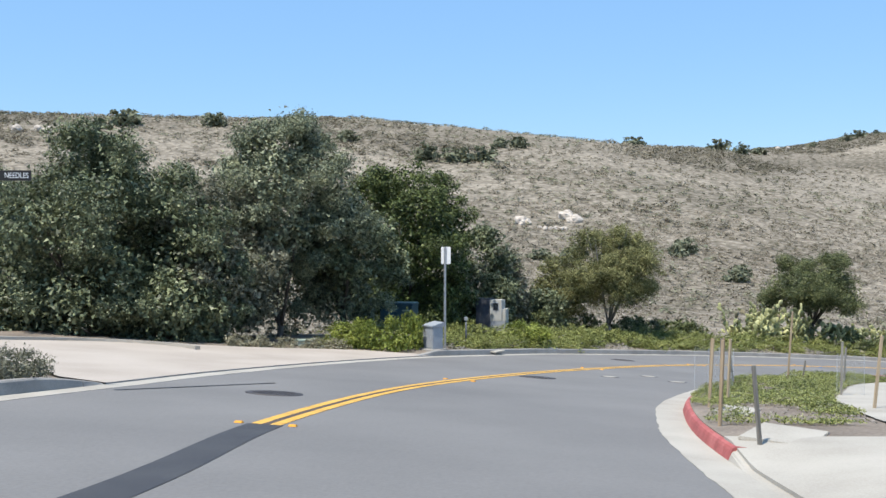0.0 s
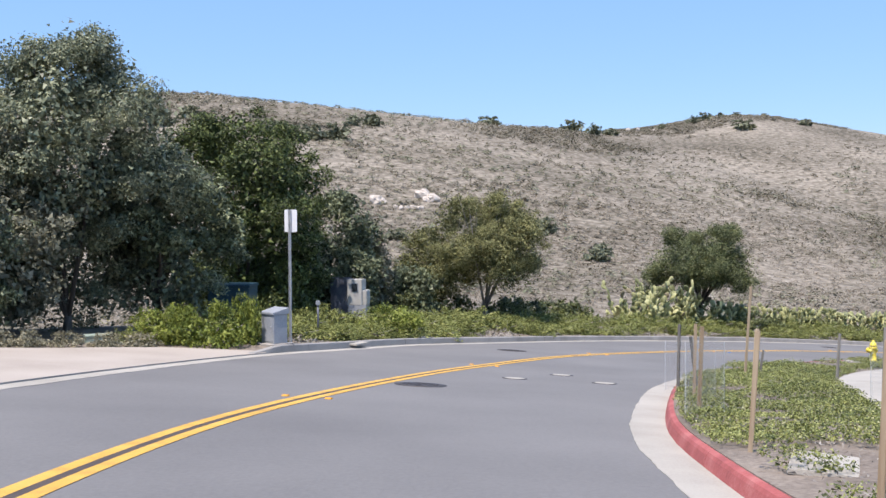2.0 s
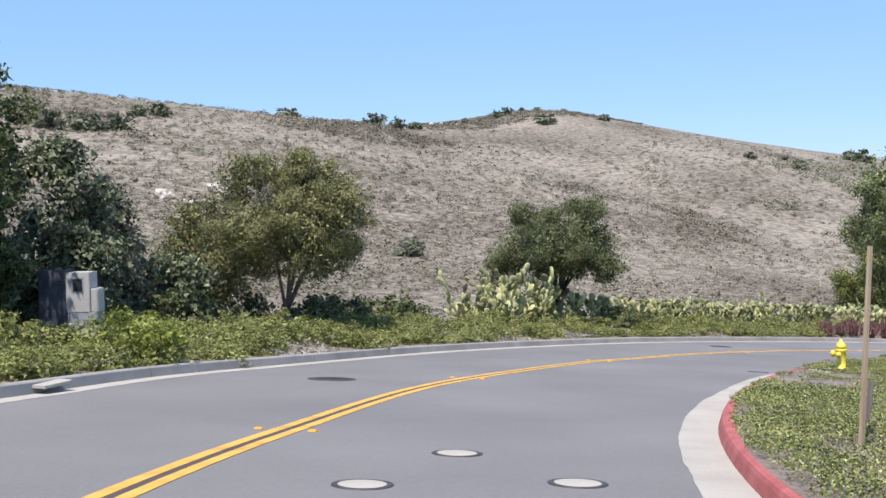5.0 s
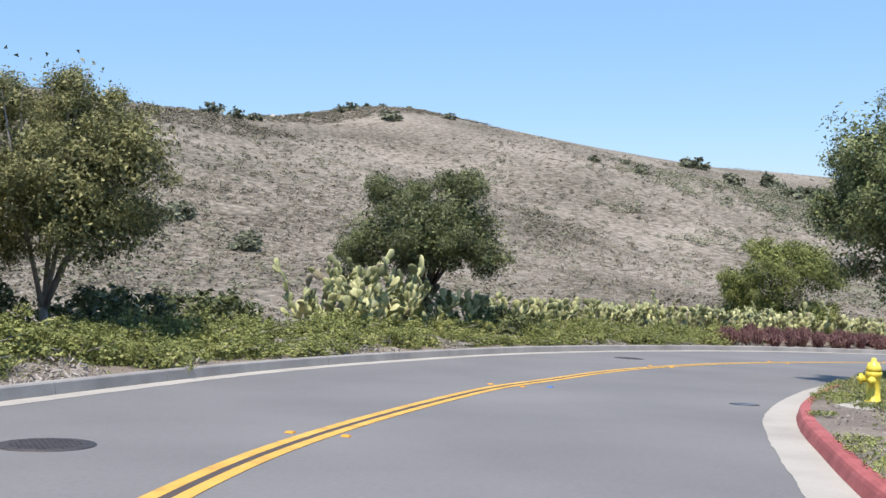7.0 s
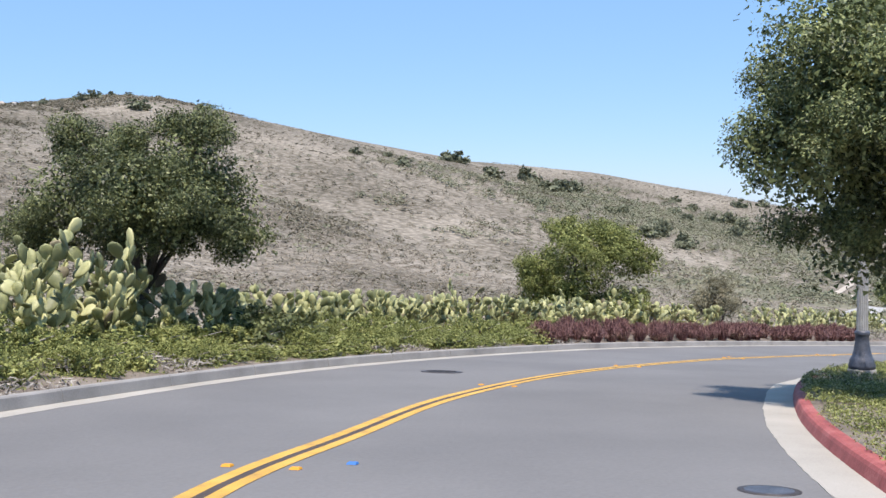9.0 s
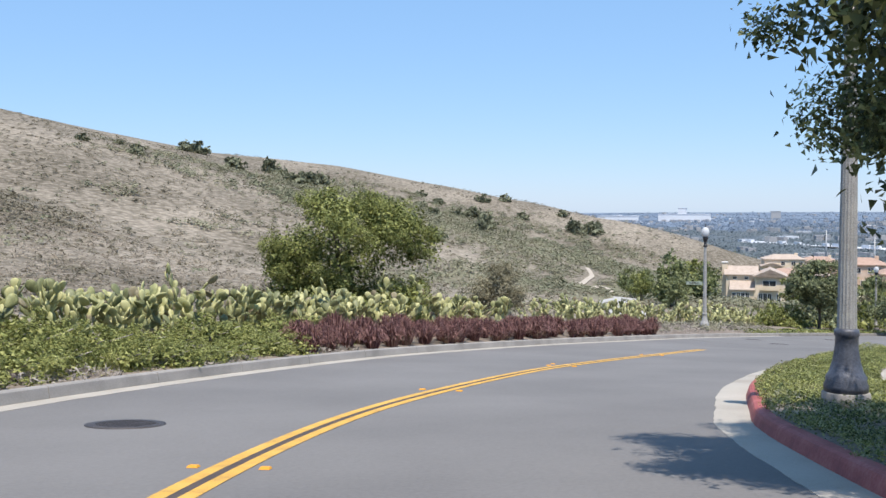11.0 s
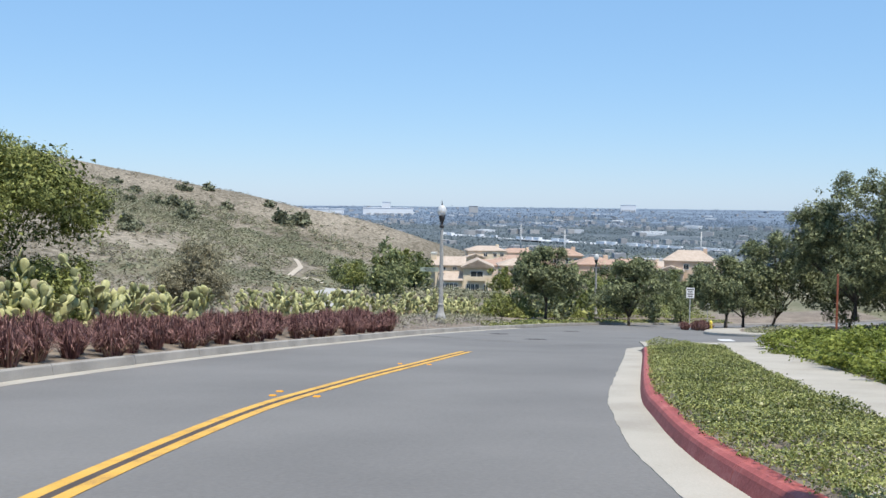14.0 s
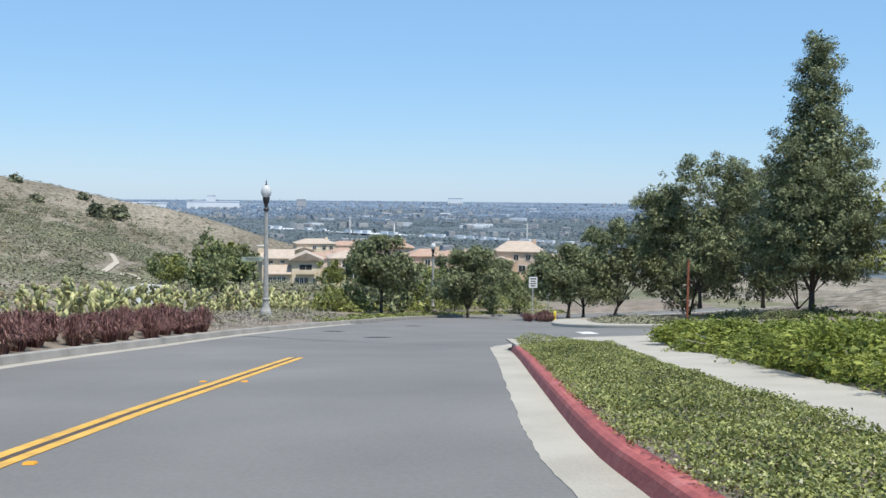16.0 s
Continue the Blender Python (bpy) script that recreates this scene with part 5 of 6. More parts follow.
def road_sign(x, y, tall, w, h, turn, label, rows=0, post=None):
    root = new("road_sign")
    root.matrix_basis = pose(x, y, ground_at(x, y) - 0.05, 0, 0, turn)
    bm = box_bm(0.06, 0.012, tall, (0, 0.03, 0))
    box_bm(0.012, 0.045, tall, (-0.026, 0.05, 0), bm=bm)
    box_bm(0.012, 0.045, tall, (0.026, 0.05, 0), bm=bm)
    part("post", bm, post or M_GALV, root)
    p = part("plate", plate_bm(w, h, 0.008), M_WHITE, root, "white sheet-metal plate")
    p.location = (0, 0, tall - h)
    for dz in (0.08, h - 0.1):
        part("bolt", lathe_bm([(0.012, 0), (0.012, 0.01), (0.006, 0.013)], 8, at=(0, 0.0, tall - h + dz)), M_GALV, root)
    if rows:
        bars_text(p, rows, w * 0.85, h * 0.85, -0.009, h * 0.5, M_BLACK)
    return tagged(root, label, "road sign")


road_sign(0.1, 36.0, 3.62, 0.40, 0.60, 145, "blank back of a white road sign on a steel post")
road_sign(109.0, 59.0, 3.3, 0.62, 0.80, -75, "white road sign with dark lettering among purple grass", 4)
road_sign(118.0, 58.4, 2.2, 0.35, 0.40, -75, "small white sign on a thin post under trees")


def name_sign():
    """A street name blade on a thin post at the driveway corner."""
    root = new("street_name_sign")
    root.matrix_basis = pose(-7.15, 15.6, ground_at(-7.15, 15.6), 0, 0, 4)
    part("post", lathe_bm([(0.03, -0.1), (0.03, 3.15)], 10), M_GALV, root)
    b = part("blade", box_bm(0.98, 0.012, 0.155, (0.47, -0.035, 2.86), 0.003), M_SIGNBLACK, root, "dark brown blade with white letters")
    letters("NEEDLES", 0.115, b, M_WHITE, pose(0.745, -0.043, 2.936, 90, 0, 0) @ Matrix.Diagonal((0.78, 1.0, 1, 1)))
    tagged(root, "dark street name blade with white letters on a post", "street sign")


name_sign()


def hydrant(x, y, s, turn, label):
    root = new("fire_hydrant")
    root.matrix_basis = pose(x, y, ground_at(x, y), 0, 0, turn) @ Matrix.Diagonal((s, s, s, 1))
    part("barrel", lathe_bm([(0.16, -0.05), (0.16, 0.05), (0.115, 0.07), (0.105, 0.3), (0.11, 0.46), (0.135, 0.5), (0.135, 0.54), (0.12, 0.56)], 20), M_HYDRANT, root)
    part("bonnet", lathe_bm([(0.125, 0.56), (0.12, 0.62), (0.09, 0.69), (0.045, 0.72), (0.04, 0.77), (0.03, 0.78)], 20), M_HYDRANT, root)
    for a, r, ln in ((0, 0.06, 0.21), (90, 0.075, 0.23), (180, 0.06, 0.21)):
        bm = lathe_bm([(r * 0.8, 0.08), (r * 0.8, ln - 0.06), (r * 1.15, ln - 0.06), (r * 1.15, ln - 0.01), (r * 0.5, ln), (r * 0.35, ln + 0.03)], 14)
        o = part("outlet", bm, M_HYDRANT, root)
        o.matrix_basis = pose(0, 0, 0.42, 0, 90, a)
    for i in range(6):
        a = 2 * math.pi * i / 6
        part("bolt", lathe_bm([(0.016, 0.05), (0.016, 0.075)], 6, at=(0.138 * math.cos(a), 0.138 * math.sin(a), 0)), M_HYDRANT, root)
    tagged(root, label, "fire hydrant")


hydrant(20.0, 41.45, 1.0, 30, "yellow fire hydrant in the planting strip")
hydrant(107.5, 57.3, 1.0, 0, "yellow fire hydrant beside purple grass")


def stake(x, y, tall, lean, way, material, label):
    bm = box_bm(0.045, 0.045, tall + 0.1, (0, 0, -0.1), 0.005)
    for v in bm.verts:
        if v.co.z > tall - 0.03:
            v.co.x *= 0.8
    ob = part("stake", bm, material)
    ob.matrix_basis = pose(x, y, ground_at(x, y), 0, 0, way) @ pose(0, 0, 0, lean, 0, 20)
    tagged(ob, label, "stake", "planting stakes")


for x, y, h, lean, way, old in ((3.72, 13.9, 1.15, 2, 30, 0), (3.6, 11.75, 0.9, -7, 100, 1), (9.55, 28.7, 1.95, 4, 80, 0), (8.15, 21.2, 1.12, 1, 50, 1), (7.0, 16.8, 1.2, 6, 80, 0), (4.45, 17.3, 1.14, 3, 40, 0), (5.37, 20.85, 1.14, 2, 70, 0),
                               (7.05, 25.1, 0.95, -9, 90, 1), (6.75, 25.2, 1.14, 1, 20, 1), (6.3, 23.35, 1.16, 1, 60, 0), (9.9, 25.6, 0.98, 5, 100, 1), (5.2, 18.9, 1.13, 3, 10, 0), (10.2, 29.4, 0.6, 8, 60, 1)):
    stake(x, y, h, lean, way, M_OLDWOOD if old else M_WOOD, "grey weathered wooden planting stake" if old else "pale wooden planting stake")


def plant_guard(x, y, r, tall):
    """A thin plastic net tied round a seedling, of single threads."""
    m = 22
    quads = []
    def thread(a, b):
        d = Vector(b) - Vector(a)
        s = d.cross(Vector((0.3, 0.5, 0.9))).normalized() * 0.001
        quads.append([Vector(a) - s, Vector(a) + s, Vector(b) + s, Vector(b) - s])
    ring = [(r * math.cos(2 * math.pi * i / m), r * 0.8 * math.sin(2 * math.pi * i / m)) for i in range(m)]
    for j in range(int(tall / 0.035)):
        for i in range(m):
            a, b, c = ring[i], ring[(i + 1) % m], ring[i - 1]
            thread((a[0], a[1], j * 0.035), (b[0], b[1], j * 0.035 + 0.035))
            thread((a[0], a[1], j * 0.035), (c[0], c[1], j * 0.035 + 0.035))
    ob = new("plant_guard", quads_mesh("plant_guard", np.array([[tuple(p) for p in q] for q in quads]), M_NET))
    ob.location = (x, y, ground_at(x, y) + 0.02)
    tagged(ob, "thin white plastic net round a seedling", "plant guard", "plant guards")


M_NET = pbr("plastic_net", [(0.42, 0.44, 0.45), (0.55, 0.57, 0.58)], 2, 0.4, 0, 10, leaf=0.3)
for x, y, r, h in ((5.1, 20.0, 0.24, 0.95), (6.6, 24.6, 0.3, 0.9), (8.5, 21.6, 0.28, 0.85), (6.1, 22.6, 0.22, 0.8)):
    plant_guard(x, y, r, h)


def cabinet():
    root = new("utility_cabinet")
    root.matrix_basis = pose(-0.33, 35.0, ground_at(-0.33, 35.0) - 0.02, 0, 0, -52) @ Matrix.Diagonal((0.86, 0.86, 0.9, 1))
    part("pad", box_bm(0.95, 0.85, 0.1, (0, -0.05, 0), 0.01), M_KERB, root, "concrete pad")
    part("body", box_bm(0.62, 0.5, 0.82, (0, 0, 0.1), 0.012), M_BOXGREY, root)
    bm = box_bm(0.68, 0.58, 0.12, (0, 0, 0.92), 0.01)
    for v in bm.verts:
        if v.co.z > 1.0:
            v.co.z += 0.06 * (v.co.y / 0.29)
    part("lid", bm, M_BOXGREY, root, "sloping grey lid")
    d = part("door", box_bm(0.52, 0.015, 0.68, (0, -0.256, 0.16), 0.004), M_BOXGREY, root)
    part("handle", box_bm(0.02, 0.03, 0.14, (0.2, -0.275, 0.45), 0.004), M_GALV, d)
    tagged(root, "grey steel utility cabinet with sloping lid on a pad", "utility cabinet")


def transformer():
    root = new("transformer_box")
    root.matrix_basis = pose(-1.75, 41.3, ground_at(-1.75, 41.3) - 0.02, 0, 0, -12)
    part("pad", box_bm(1.7, 1.5, 0.1, (0, 0, 0), 0.01), M_KERB, root, "concrete pad")
    part("body", box_bm(1.3, 1.1, 1.16, (0, 0.05, 0.1), 0.02), M_TEAL, root)
    part("lid", box_bm(1.36, 1.16, 0.1, (0, 0.05, 1.26), 0.02), M_TEAL, root)
    part("label_plate", box_bm(0.3, 0.006, 0.06, (0.4, -0.505, 1.05)), M_PALEGREEN, root, "pale label plate")
    tagged(root, "dark teal transformer box in the trees' shade", "transformer box")


def meter_pedestal():
    root = new("meter_pedestal")
    root.matrix_basis = pose(2.3, 46.4, ground_at(2.3, 46.4) + 0.12, 0, 0, -20) @ Matrix.Diagonal((1.1, 1.1, 1.1, 1))
    part("base", box_bm(0.62, 0.5, 0.5, (0.22, 0, 0), 0.01), M_BOXGREY, root)
    part("body", box_bm(0.5, 0.5, 0.85, (0.14, 0, 0.5), 0.012), M_METER, root, "pale painted meter box")
    part("back_box", box_bm(0.6, 0.5, 1.4, (-0.42, 0.05, 0), 0.012), M_DARKMETAL, root, "dark grey side box")
    w = part("window", box_bm(0.2, 0.02, 0.26, (0.14, -0.255, 0.95), 0.004), M_GLASS, root)
    part("window_frame", box_bm(0.27, 0.012, 0.33, (0.14, -0.25, 0.915), 0.004), M_BOXGREY, w)
    part("hood", box_bm(0.16, 0.42, 0.5, (0.47, 0, 0.5), 0.02), M_METER, root)
    tagged(root, "pale meter pedestal with a small dark window", "meter pedestal")


cabinet()
transformer()
meter_pedestal()
root = new("valve_post")
root.location = (0.85, 38.2, ground_at(0.85, 38.2) - 0.05)
part("post", lathe_bm([(0.03, 0), (0.03, 1.05)], 10), M_DARKMETAL, root)
part("head", box_bm(0.13, 0.1, 0.14, (0, 0, 1.03), 0.02), M_BOXGREY, root)
tagged(root, "thin grey post with a small square head", "post")
root = new("irrigation_box")
root.matrix_basis = pose(-4.5, 33.9, ground_at(-4.5, 33.9) - 0.02, 0, 0, 15)
part("body", box_bm(0.6, 0.42, 0.18, (0, 0, 0), 0.02), M_PALEGREEN, root)
part("lid", box_bm(0.64, 0.46, 0.04, (0, 0, 0.18), 0.01), M_PALEGREEN, root)
tagged(root, "pale green plastic irrigation box on dirt", "irrigation box")
root = new("marker_post")
root.location = (94.8, 48.9, ground_at(94.8, 48.9) - 0.1)
part("post", box_bm(0.12, 0.12, 3.75, (0, 0, 0), 0.015), M_RUST, root)
part("cap", box_bm(0.15, 0.15, 0.07, (0, 0, 3.75), 0.015), M_RUST, root)
tagged(root, "tall rust-red post beside the sidewalk", "post")
for x, y, s in ((1.9, 37.9, 0.5), (4.2, 42.2, 0.62), (4.1, 12.4, 0.8), (4.6, 16.2, 0.55), (33.9, 50.4, 0.6), (58.6, 55.0, 1.1), (19.2, 41.0, 0.5)):
    ob = part("access_slab", box_bm(s * 1.6, s, 0.05, (0, 0, -0.01), 0.008), M_CONC)
    ob.matrix_basis = pose(x, y, ground_at(x, y), 3, 2, 60 if x < 10 else 15)
    tagged(ob, "small concrete access slab flush with the soil", "access slab")


# ---------------- things in the carriageway ----------------
def on_road(x, y, lift=0.0):
    """A pose that lies on the sloping road."""
    n = Vector((float(road_z(x - 0.5, y) - road_z(x + 0.5, y)), float(road_z(x, y - 0.5) - road_z(x, y + 0.5)), 1)).normalized()
    q = Vector((0, 0, 1)).rotation_difference(n).to_matrix().to_4x4()
    return Matrix.Translation((x, y, float(road_z(x, y)) + lift)) @ q


def manhole(x, y, r, label="round cast-iron manhole cover in the asphalt"):
    root = new("manhole")
    root.matrix_basis = on_road(x, y, 0.003)
    bm = lathe_bm([(r, -0.02), (r, 0.006), (r * 0.86, 0.008)], 28)
    part("rim", bm, M_IRON, root)
    bm = lathe_bm([(r * 0.84, 0.0), (r * 0.84, 0.009), (r * 0.80, 0.010)], 28)
    n = 7
    for i in range(-n, n + 1):
        for j in range(-n, n + 1):
            if math.hypot(i, j) < n * 0.95:
                box_bm(r * 0.07, r * 0.07, 0.005, (i * r * 0.78 / n, j * r * 0.78 / n, 0.009), bm=bm)
    part("cover", bm, M_IRON, root)
    tagged(root, label, "manhole", "manholes")


for x, y in ((-2.75, 16.9), (2.4, 26.3), (7.0, 40.3), (26.4, 56.1), (67.9, 61.1), (74.2, 64.4), (86.0, 63.4)):
    manhole(x, y, 0.47)


def valve_cover(x, y, material, label):
    root = new("valve_cover")
    root.matrix_basis = on_road(x, y, 0.003)
    part("rim", lathe_bm([(0.26, -0.02), (0.26, 0.004), (0.21, 0.006)], 22), M_IRON, root)
    part("cover", lathe_bm([(0.205, 0.0), (0.205, 0.008), (0.19, 0.009)], 22), material, root)
    tagged(root, label, "valve cover", "valve covers")


for x, y in ((4.65, 28.85), (6.05, 30.45), (6.46, 28.55)):
    valve_cover(x, y, M_CONC, "small round valve cover painted white")
valve_cover(18.9, 43.25, M_DARKMETAL, "small round valve cover painted pale blue-white")


def marker(x, y, material, label):
    bm = box_bm(0.10, 0.10, 0.02, (0, 0, 0))
    for v in bm.verts:
        if v.co.z > 0.01:
            v.co.x *= 0.7
            v.co.y *= 0.8
    ob = part("road_marker", bm, material)
    i = np.argmin(np.hypot(CENTRE[:, 0] - x, CENTRE[:, 1] - y))
    d = CENTRE[min(i + 1, len(CENTRE) - 1)] - CENTRE[i - 1]
    ob.matrix_basis = on_road(x, y, 0.003) @ pose(0, 0, 0, 0, 0, math.degrees(math.atan2(d[1], d[0])))
    tagged(ob, label, "road marker", "raised road markers")


for x, y in ((-2.12, 12.35), (0.42, 23.5), (4.7, 33.0), (9.8, 40.4), (16.2, 46.75), (24.7, 52.65), (32.5, 55.95), (40.5, 57.9), (48.2, 59.1)):
    i = np.argmin(np.hypot(CENTRE[:, 0] - x, CENTRE[:, 1] - y))
    for side in (0.33, -0.33):
        q = CENTRE[i] + normals(CENTRE)[i] * side
        marker(q[0], q[1], M_DOT, "yellow raised reflector beside the centre line")
marker(16.95, 46.45, M_BLUEDOT, "blue raised reflector beside the centre line")
marker(41.3, 58.55, M_DOT, "yellow raised reflector beside the centre line")
ln_ = spline([(-5.0, 15.8), (-4.3, 17.0), (-3.1, 19.1)])
tagged(strip("tar_seam", ln_ + normals(ln_) * 0.05, ln_ - normals(ln_) * 0.04, 16, 1, M_TAR, 0.006), "black tar seam in the asphalt", "tar seam")
bar = spline([(72.3, 53.9), (75.6, 54.3)])
tagged(strip("stop_bar", bar + normals(bar) * 0.3, bar - normals(bar) * 0.3, 6, 1, M_PAINT, 0.012), "white painted bar across the side street", "road marking")
# A solid black box paints the darkness inside the kerb opening.
drain = part("drain_inlet", box_bm(1.5, 0.12, 0.11, (0, 0, 0)), M_BLACK)
drain.matrix_basis = pose(57.6, 55.33, float(road_z(57.6, 55.33)) + 0.01, 0, 0, 8)
tagged(drain, "kerb drain inlet, its dark opening painted as a black box", "drain")


# ---------------- trees and grass beyond the junction ----------------
def shared_crowns(count, rx, rz, cz, n, size, material, seed0, gap=0.3, n_small=16):
    return [crown_mesh("crown", seed0 + i, rx, rx, rz, cz, n, size, material, n_small, gap) for i in range(count)]


tree(110.0, 70.6, 5.8, 5.6, 1.9, M_MIDGREEN, 51, 13000, 0.17, "round dark green street tree beyond the junction", gap=0.3, group="far street trees")
tree(121.0, 65.5, 5.8, 6.8, 0.9, M_MIDGREEN, 52, 12000, 0.17, "round dark green street tree beside the road", gap=0.3, group="far street trees", z=-15.2)
tree(113.5, 56.6, 5.2, 6.4, 1.1, M_MIDGREEN, 53, 12000, 0.17, "round dark green street tree behind a sign", gap=0.3, group="far street trees", z=-14.0)
tree(125.0, 55.8, 5.8, 6.4, 1.0, M_MIDGREEN, 54, 10000, 0.17, "round dark green street tree in a row", gap=0.3, group="far street trees", z=-15.2)
tree(117.0, 53.1, 7.4, 7.2, 1.0, M_MIDGREEN, 55, 13000, 0.17, "dark green street tree on the verge", gap=0.3, group="far street trees", z=-14.3)
tree(107.5, 47.2, 10.0, 9.2, 1.3, M_MIDGREEN, 56, 27000, 0.16, "large dark evergreen tree above a brown bank", gap=0.6, group="far street trees", z=-12.2)
tree(113.0, 42.2, 9.6, 9.6, 1.3, M_MIDGREEN, 58, 22000, 0.165, "large dark evergreen tree above a brown bank", gap=0.6, group="far street trees", z=-12.6)
TALL = []
for k in range(46):
    z = 3.6 + 13.2 * (k / 46) ** 1.15
    r = float(np.interp(z, [3.0, 5.0, 7.0, 9.5, 11.5, 13.0, 15.0, 17.0], [2.7, 3.5, 3.3, 2.5, 1.75, 1.25, 0.95, 0.4]))
    TALL.append((r * 0.62 * math.cos(2.4 * k), r * 0.62 * math.sin(2.4 * k), z, r * 0.66, r * 0.66, min(1.7, r * 0.75)))
tree(96.9, 41.6, 17.3, 8.2, 1.6, M_MIDGREEN, 57, 62000, 0.14, "tall pointed green tree with a narrow leader", gap=0.7, trunk=0.19, foot=1.8, lobes=TALL, z=float(land(96.9, 41.6)[0]))
tree(120.5, 47.0, 8.2, 9.0, 0.6, M_MIDGREEN, 60, 15000, 0.18, "dark evergreen tree joining the row", gap=0.6, group="far street trees", z=-14.6)
tree(124.0, 38.0, 9.0, 9.5, 0.6, M_MIDGREEN, 62, 14000, 0.18, "dark evergreen tree behind the row", gap=0.6, group="far street trees", z=-14.4)
tree(96.0, 36.0, 7.5, 7.0, 0.6, M_LIME, 59, 10000, 0.18, "broad green tree behind the tall one", gap=0.35, group="far street trees", z=-10.8)
for i, (x, y, s) in enumerate([(106.0, 58.2, 1.1), (106.8, 59.0, 1.0), (107.6, 58.3, 1.05), (108.3, 59.4, 1.0), (108.4, 58.0, 1.1), (109.4, 58.3, 1.0), (110.2, 58.8, 0.95), (107.2, 57.6, 1.0), (105.2, 57.7, 1.0), (110.0, 57.6, 1.0), (111.0, 58.2, 1.0)]):
    fountain_grass(x, y, s, 300 + i, i % 4 == 0, "purple grass round the sign")
FG = FARSIDE[2:]
# Dark leaf cover, added to imitate the shade beneath the trees.
cover("ground_cover", FG - normals(FG) * 9.0, FG - normals(FG) * 19.0, 30000, 0.16, 0.9, M_OAK, 97, "dark green leaves added in place of the shade under the trees", scale=0.3)
cover("ground_cover", FG - normals(FG) * 6.5, FG - normals(FG) * 10.0, 14000, 0.09, 0.2, M_REEDDRY, 98, "dry brown leaf litter on the bank under the trees", scale=0.3, category="leaf litter")
cover("ground_cover", FG - normals(FG) * 2.5, FG - normals(FG) * 8.5, 22000, 0.16, 0.4, M_SAGE, 91, "grey-green low grass on the far verge", scale=0.4)
LG = cut(LEFT, (84, 66.9), (140, 57))
LG2 = cut(LEFT, (106, 67.9), (140, 57))
cover("ground_cover", LG + normals(LG) * 0.7, LG + normals(LG) * 2.4, 9000, 0.16, 0.16, M_COVER, 92, "strip of low green grass behind the far kerb", scale=0.4)
cover("ground_cover", LG2 + normals(LG2) * 3.4, LG2 + normals(LG2) * 11, 18000, 0.22, 1.2, M_VERGE, 93, "mixed green shrubs on the slope below the road", scale=0.25)
LM = cut(LEFT, (66, 65.8), (92, 67.3))
cover("ground_cover", LM + normals(LM) * 0.8, LM + normals(LM) * 5.0, 8000, 0.14, 0.4, M_TWIG, 94, "dry low stems and dead grass behind the kerb", scale=0.5, wide=0.2, category="dead stems", keep=lambda x, y, m: m > -0.1)
cover("ground_cover", LM + normals(LM) * 1.4, LM + normals(LM) * 5.4, 7000, 0.13, 0.5, M_SAGE, 95, "grey-green low shrubs behind the kerb", scale=0.6, keep=lambda x, y, m: m > 0.0)
GB = spline([(50, 73), (58, 75.5), (68, 77), (80, 78.5)])
cover("ground_cover", GB, GB + np.array([10.0, 28.0]), 70000, 0.15, 1.5, M_VERGE, 96, "green weeds and shrubs on the slope behind the cactus", scale=0.3)


# ---------------- scattered bushes and trees of the valley ----------------
BUSH = [crown_mesh("crown", 700 + i, 1.5, 1.5, 0.9, 0.75, 600, 0.38, M_BRUSH, 7, 0.35, wide=0.8, small=True)[0] for i in range(3)]
M_VALLEYLEAF = pbr("valley_leaf", [(0.105, 0.128, 0.062), (0.205, 0.238, 0.115), (0.33, 0.355, 0.185)], 1.0, 0.7, 0, 8, leaf=0.3, island=0.14, spec=0.2)
VTREE = [crown_mesh("crown", 720 + i, 1.9, 1.9, 2.0, 2.5, 2600, 0.24, (M_VALLEYLEAF, M_STREET, M_VERGE, M_VALLEYLEAF)[i], 14, 0.2, wide=0.7, small=True)[0] for i in range(4)]


def bush(x, y, s, i, label="dark rounded bush on the dry hillside"):
    root = new("bush", BUSH[i % 3])
    root.matrix_basis = pose(x, y, ground_at(x, y) - 0.1 * s, 0, 0, 40 * i) @ Matrix.Diagonal((s, s, s * (0.8 + 0.1 * (i % 3)), 1))
    tagged(root, label, "bush", "hillside bushes")


def far_tree(x, y, s, i, label="green tree in the valley below the road", z=None):
    root = new("tree")
    root.matrix_basis = pose(x, y, (ground_at(x, y) if z is None else z) - 0.1, 0, 0, 50 * i) @ Matrix.Diagonal((s, s, s, 1))
    part("trunk", tube_bm([(0, 0, -0.5), (0.05, 0, 1.0), (0, 0.05, 2.6)], [0.16, 0.12, 0.06], 6), M_BARK, root)
    mesh_part("crown", VTREE[i % 4], root)
    tagged(root, label, "tree", "valley trees")


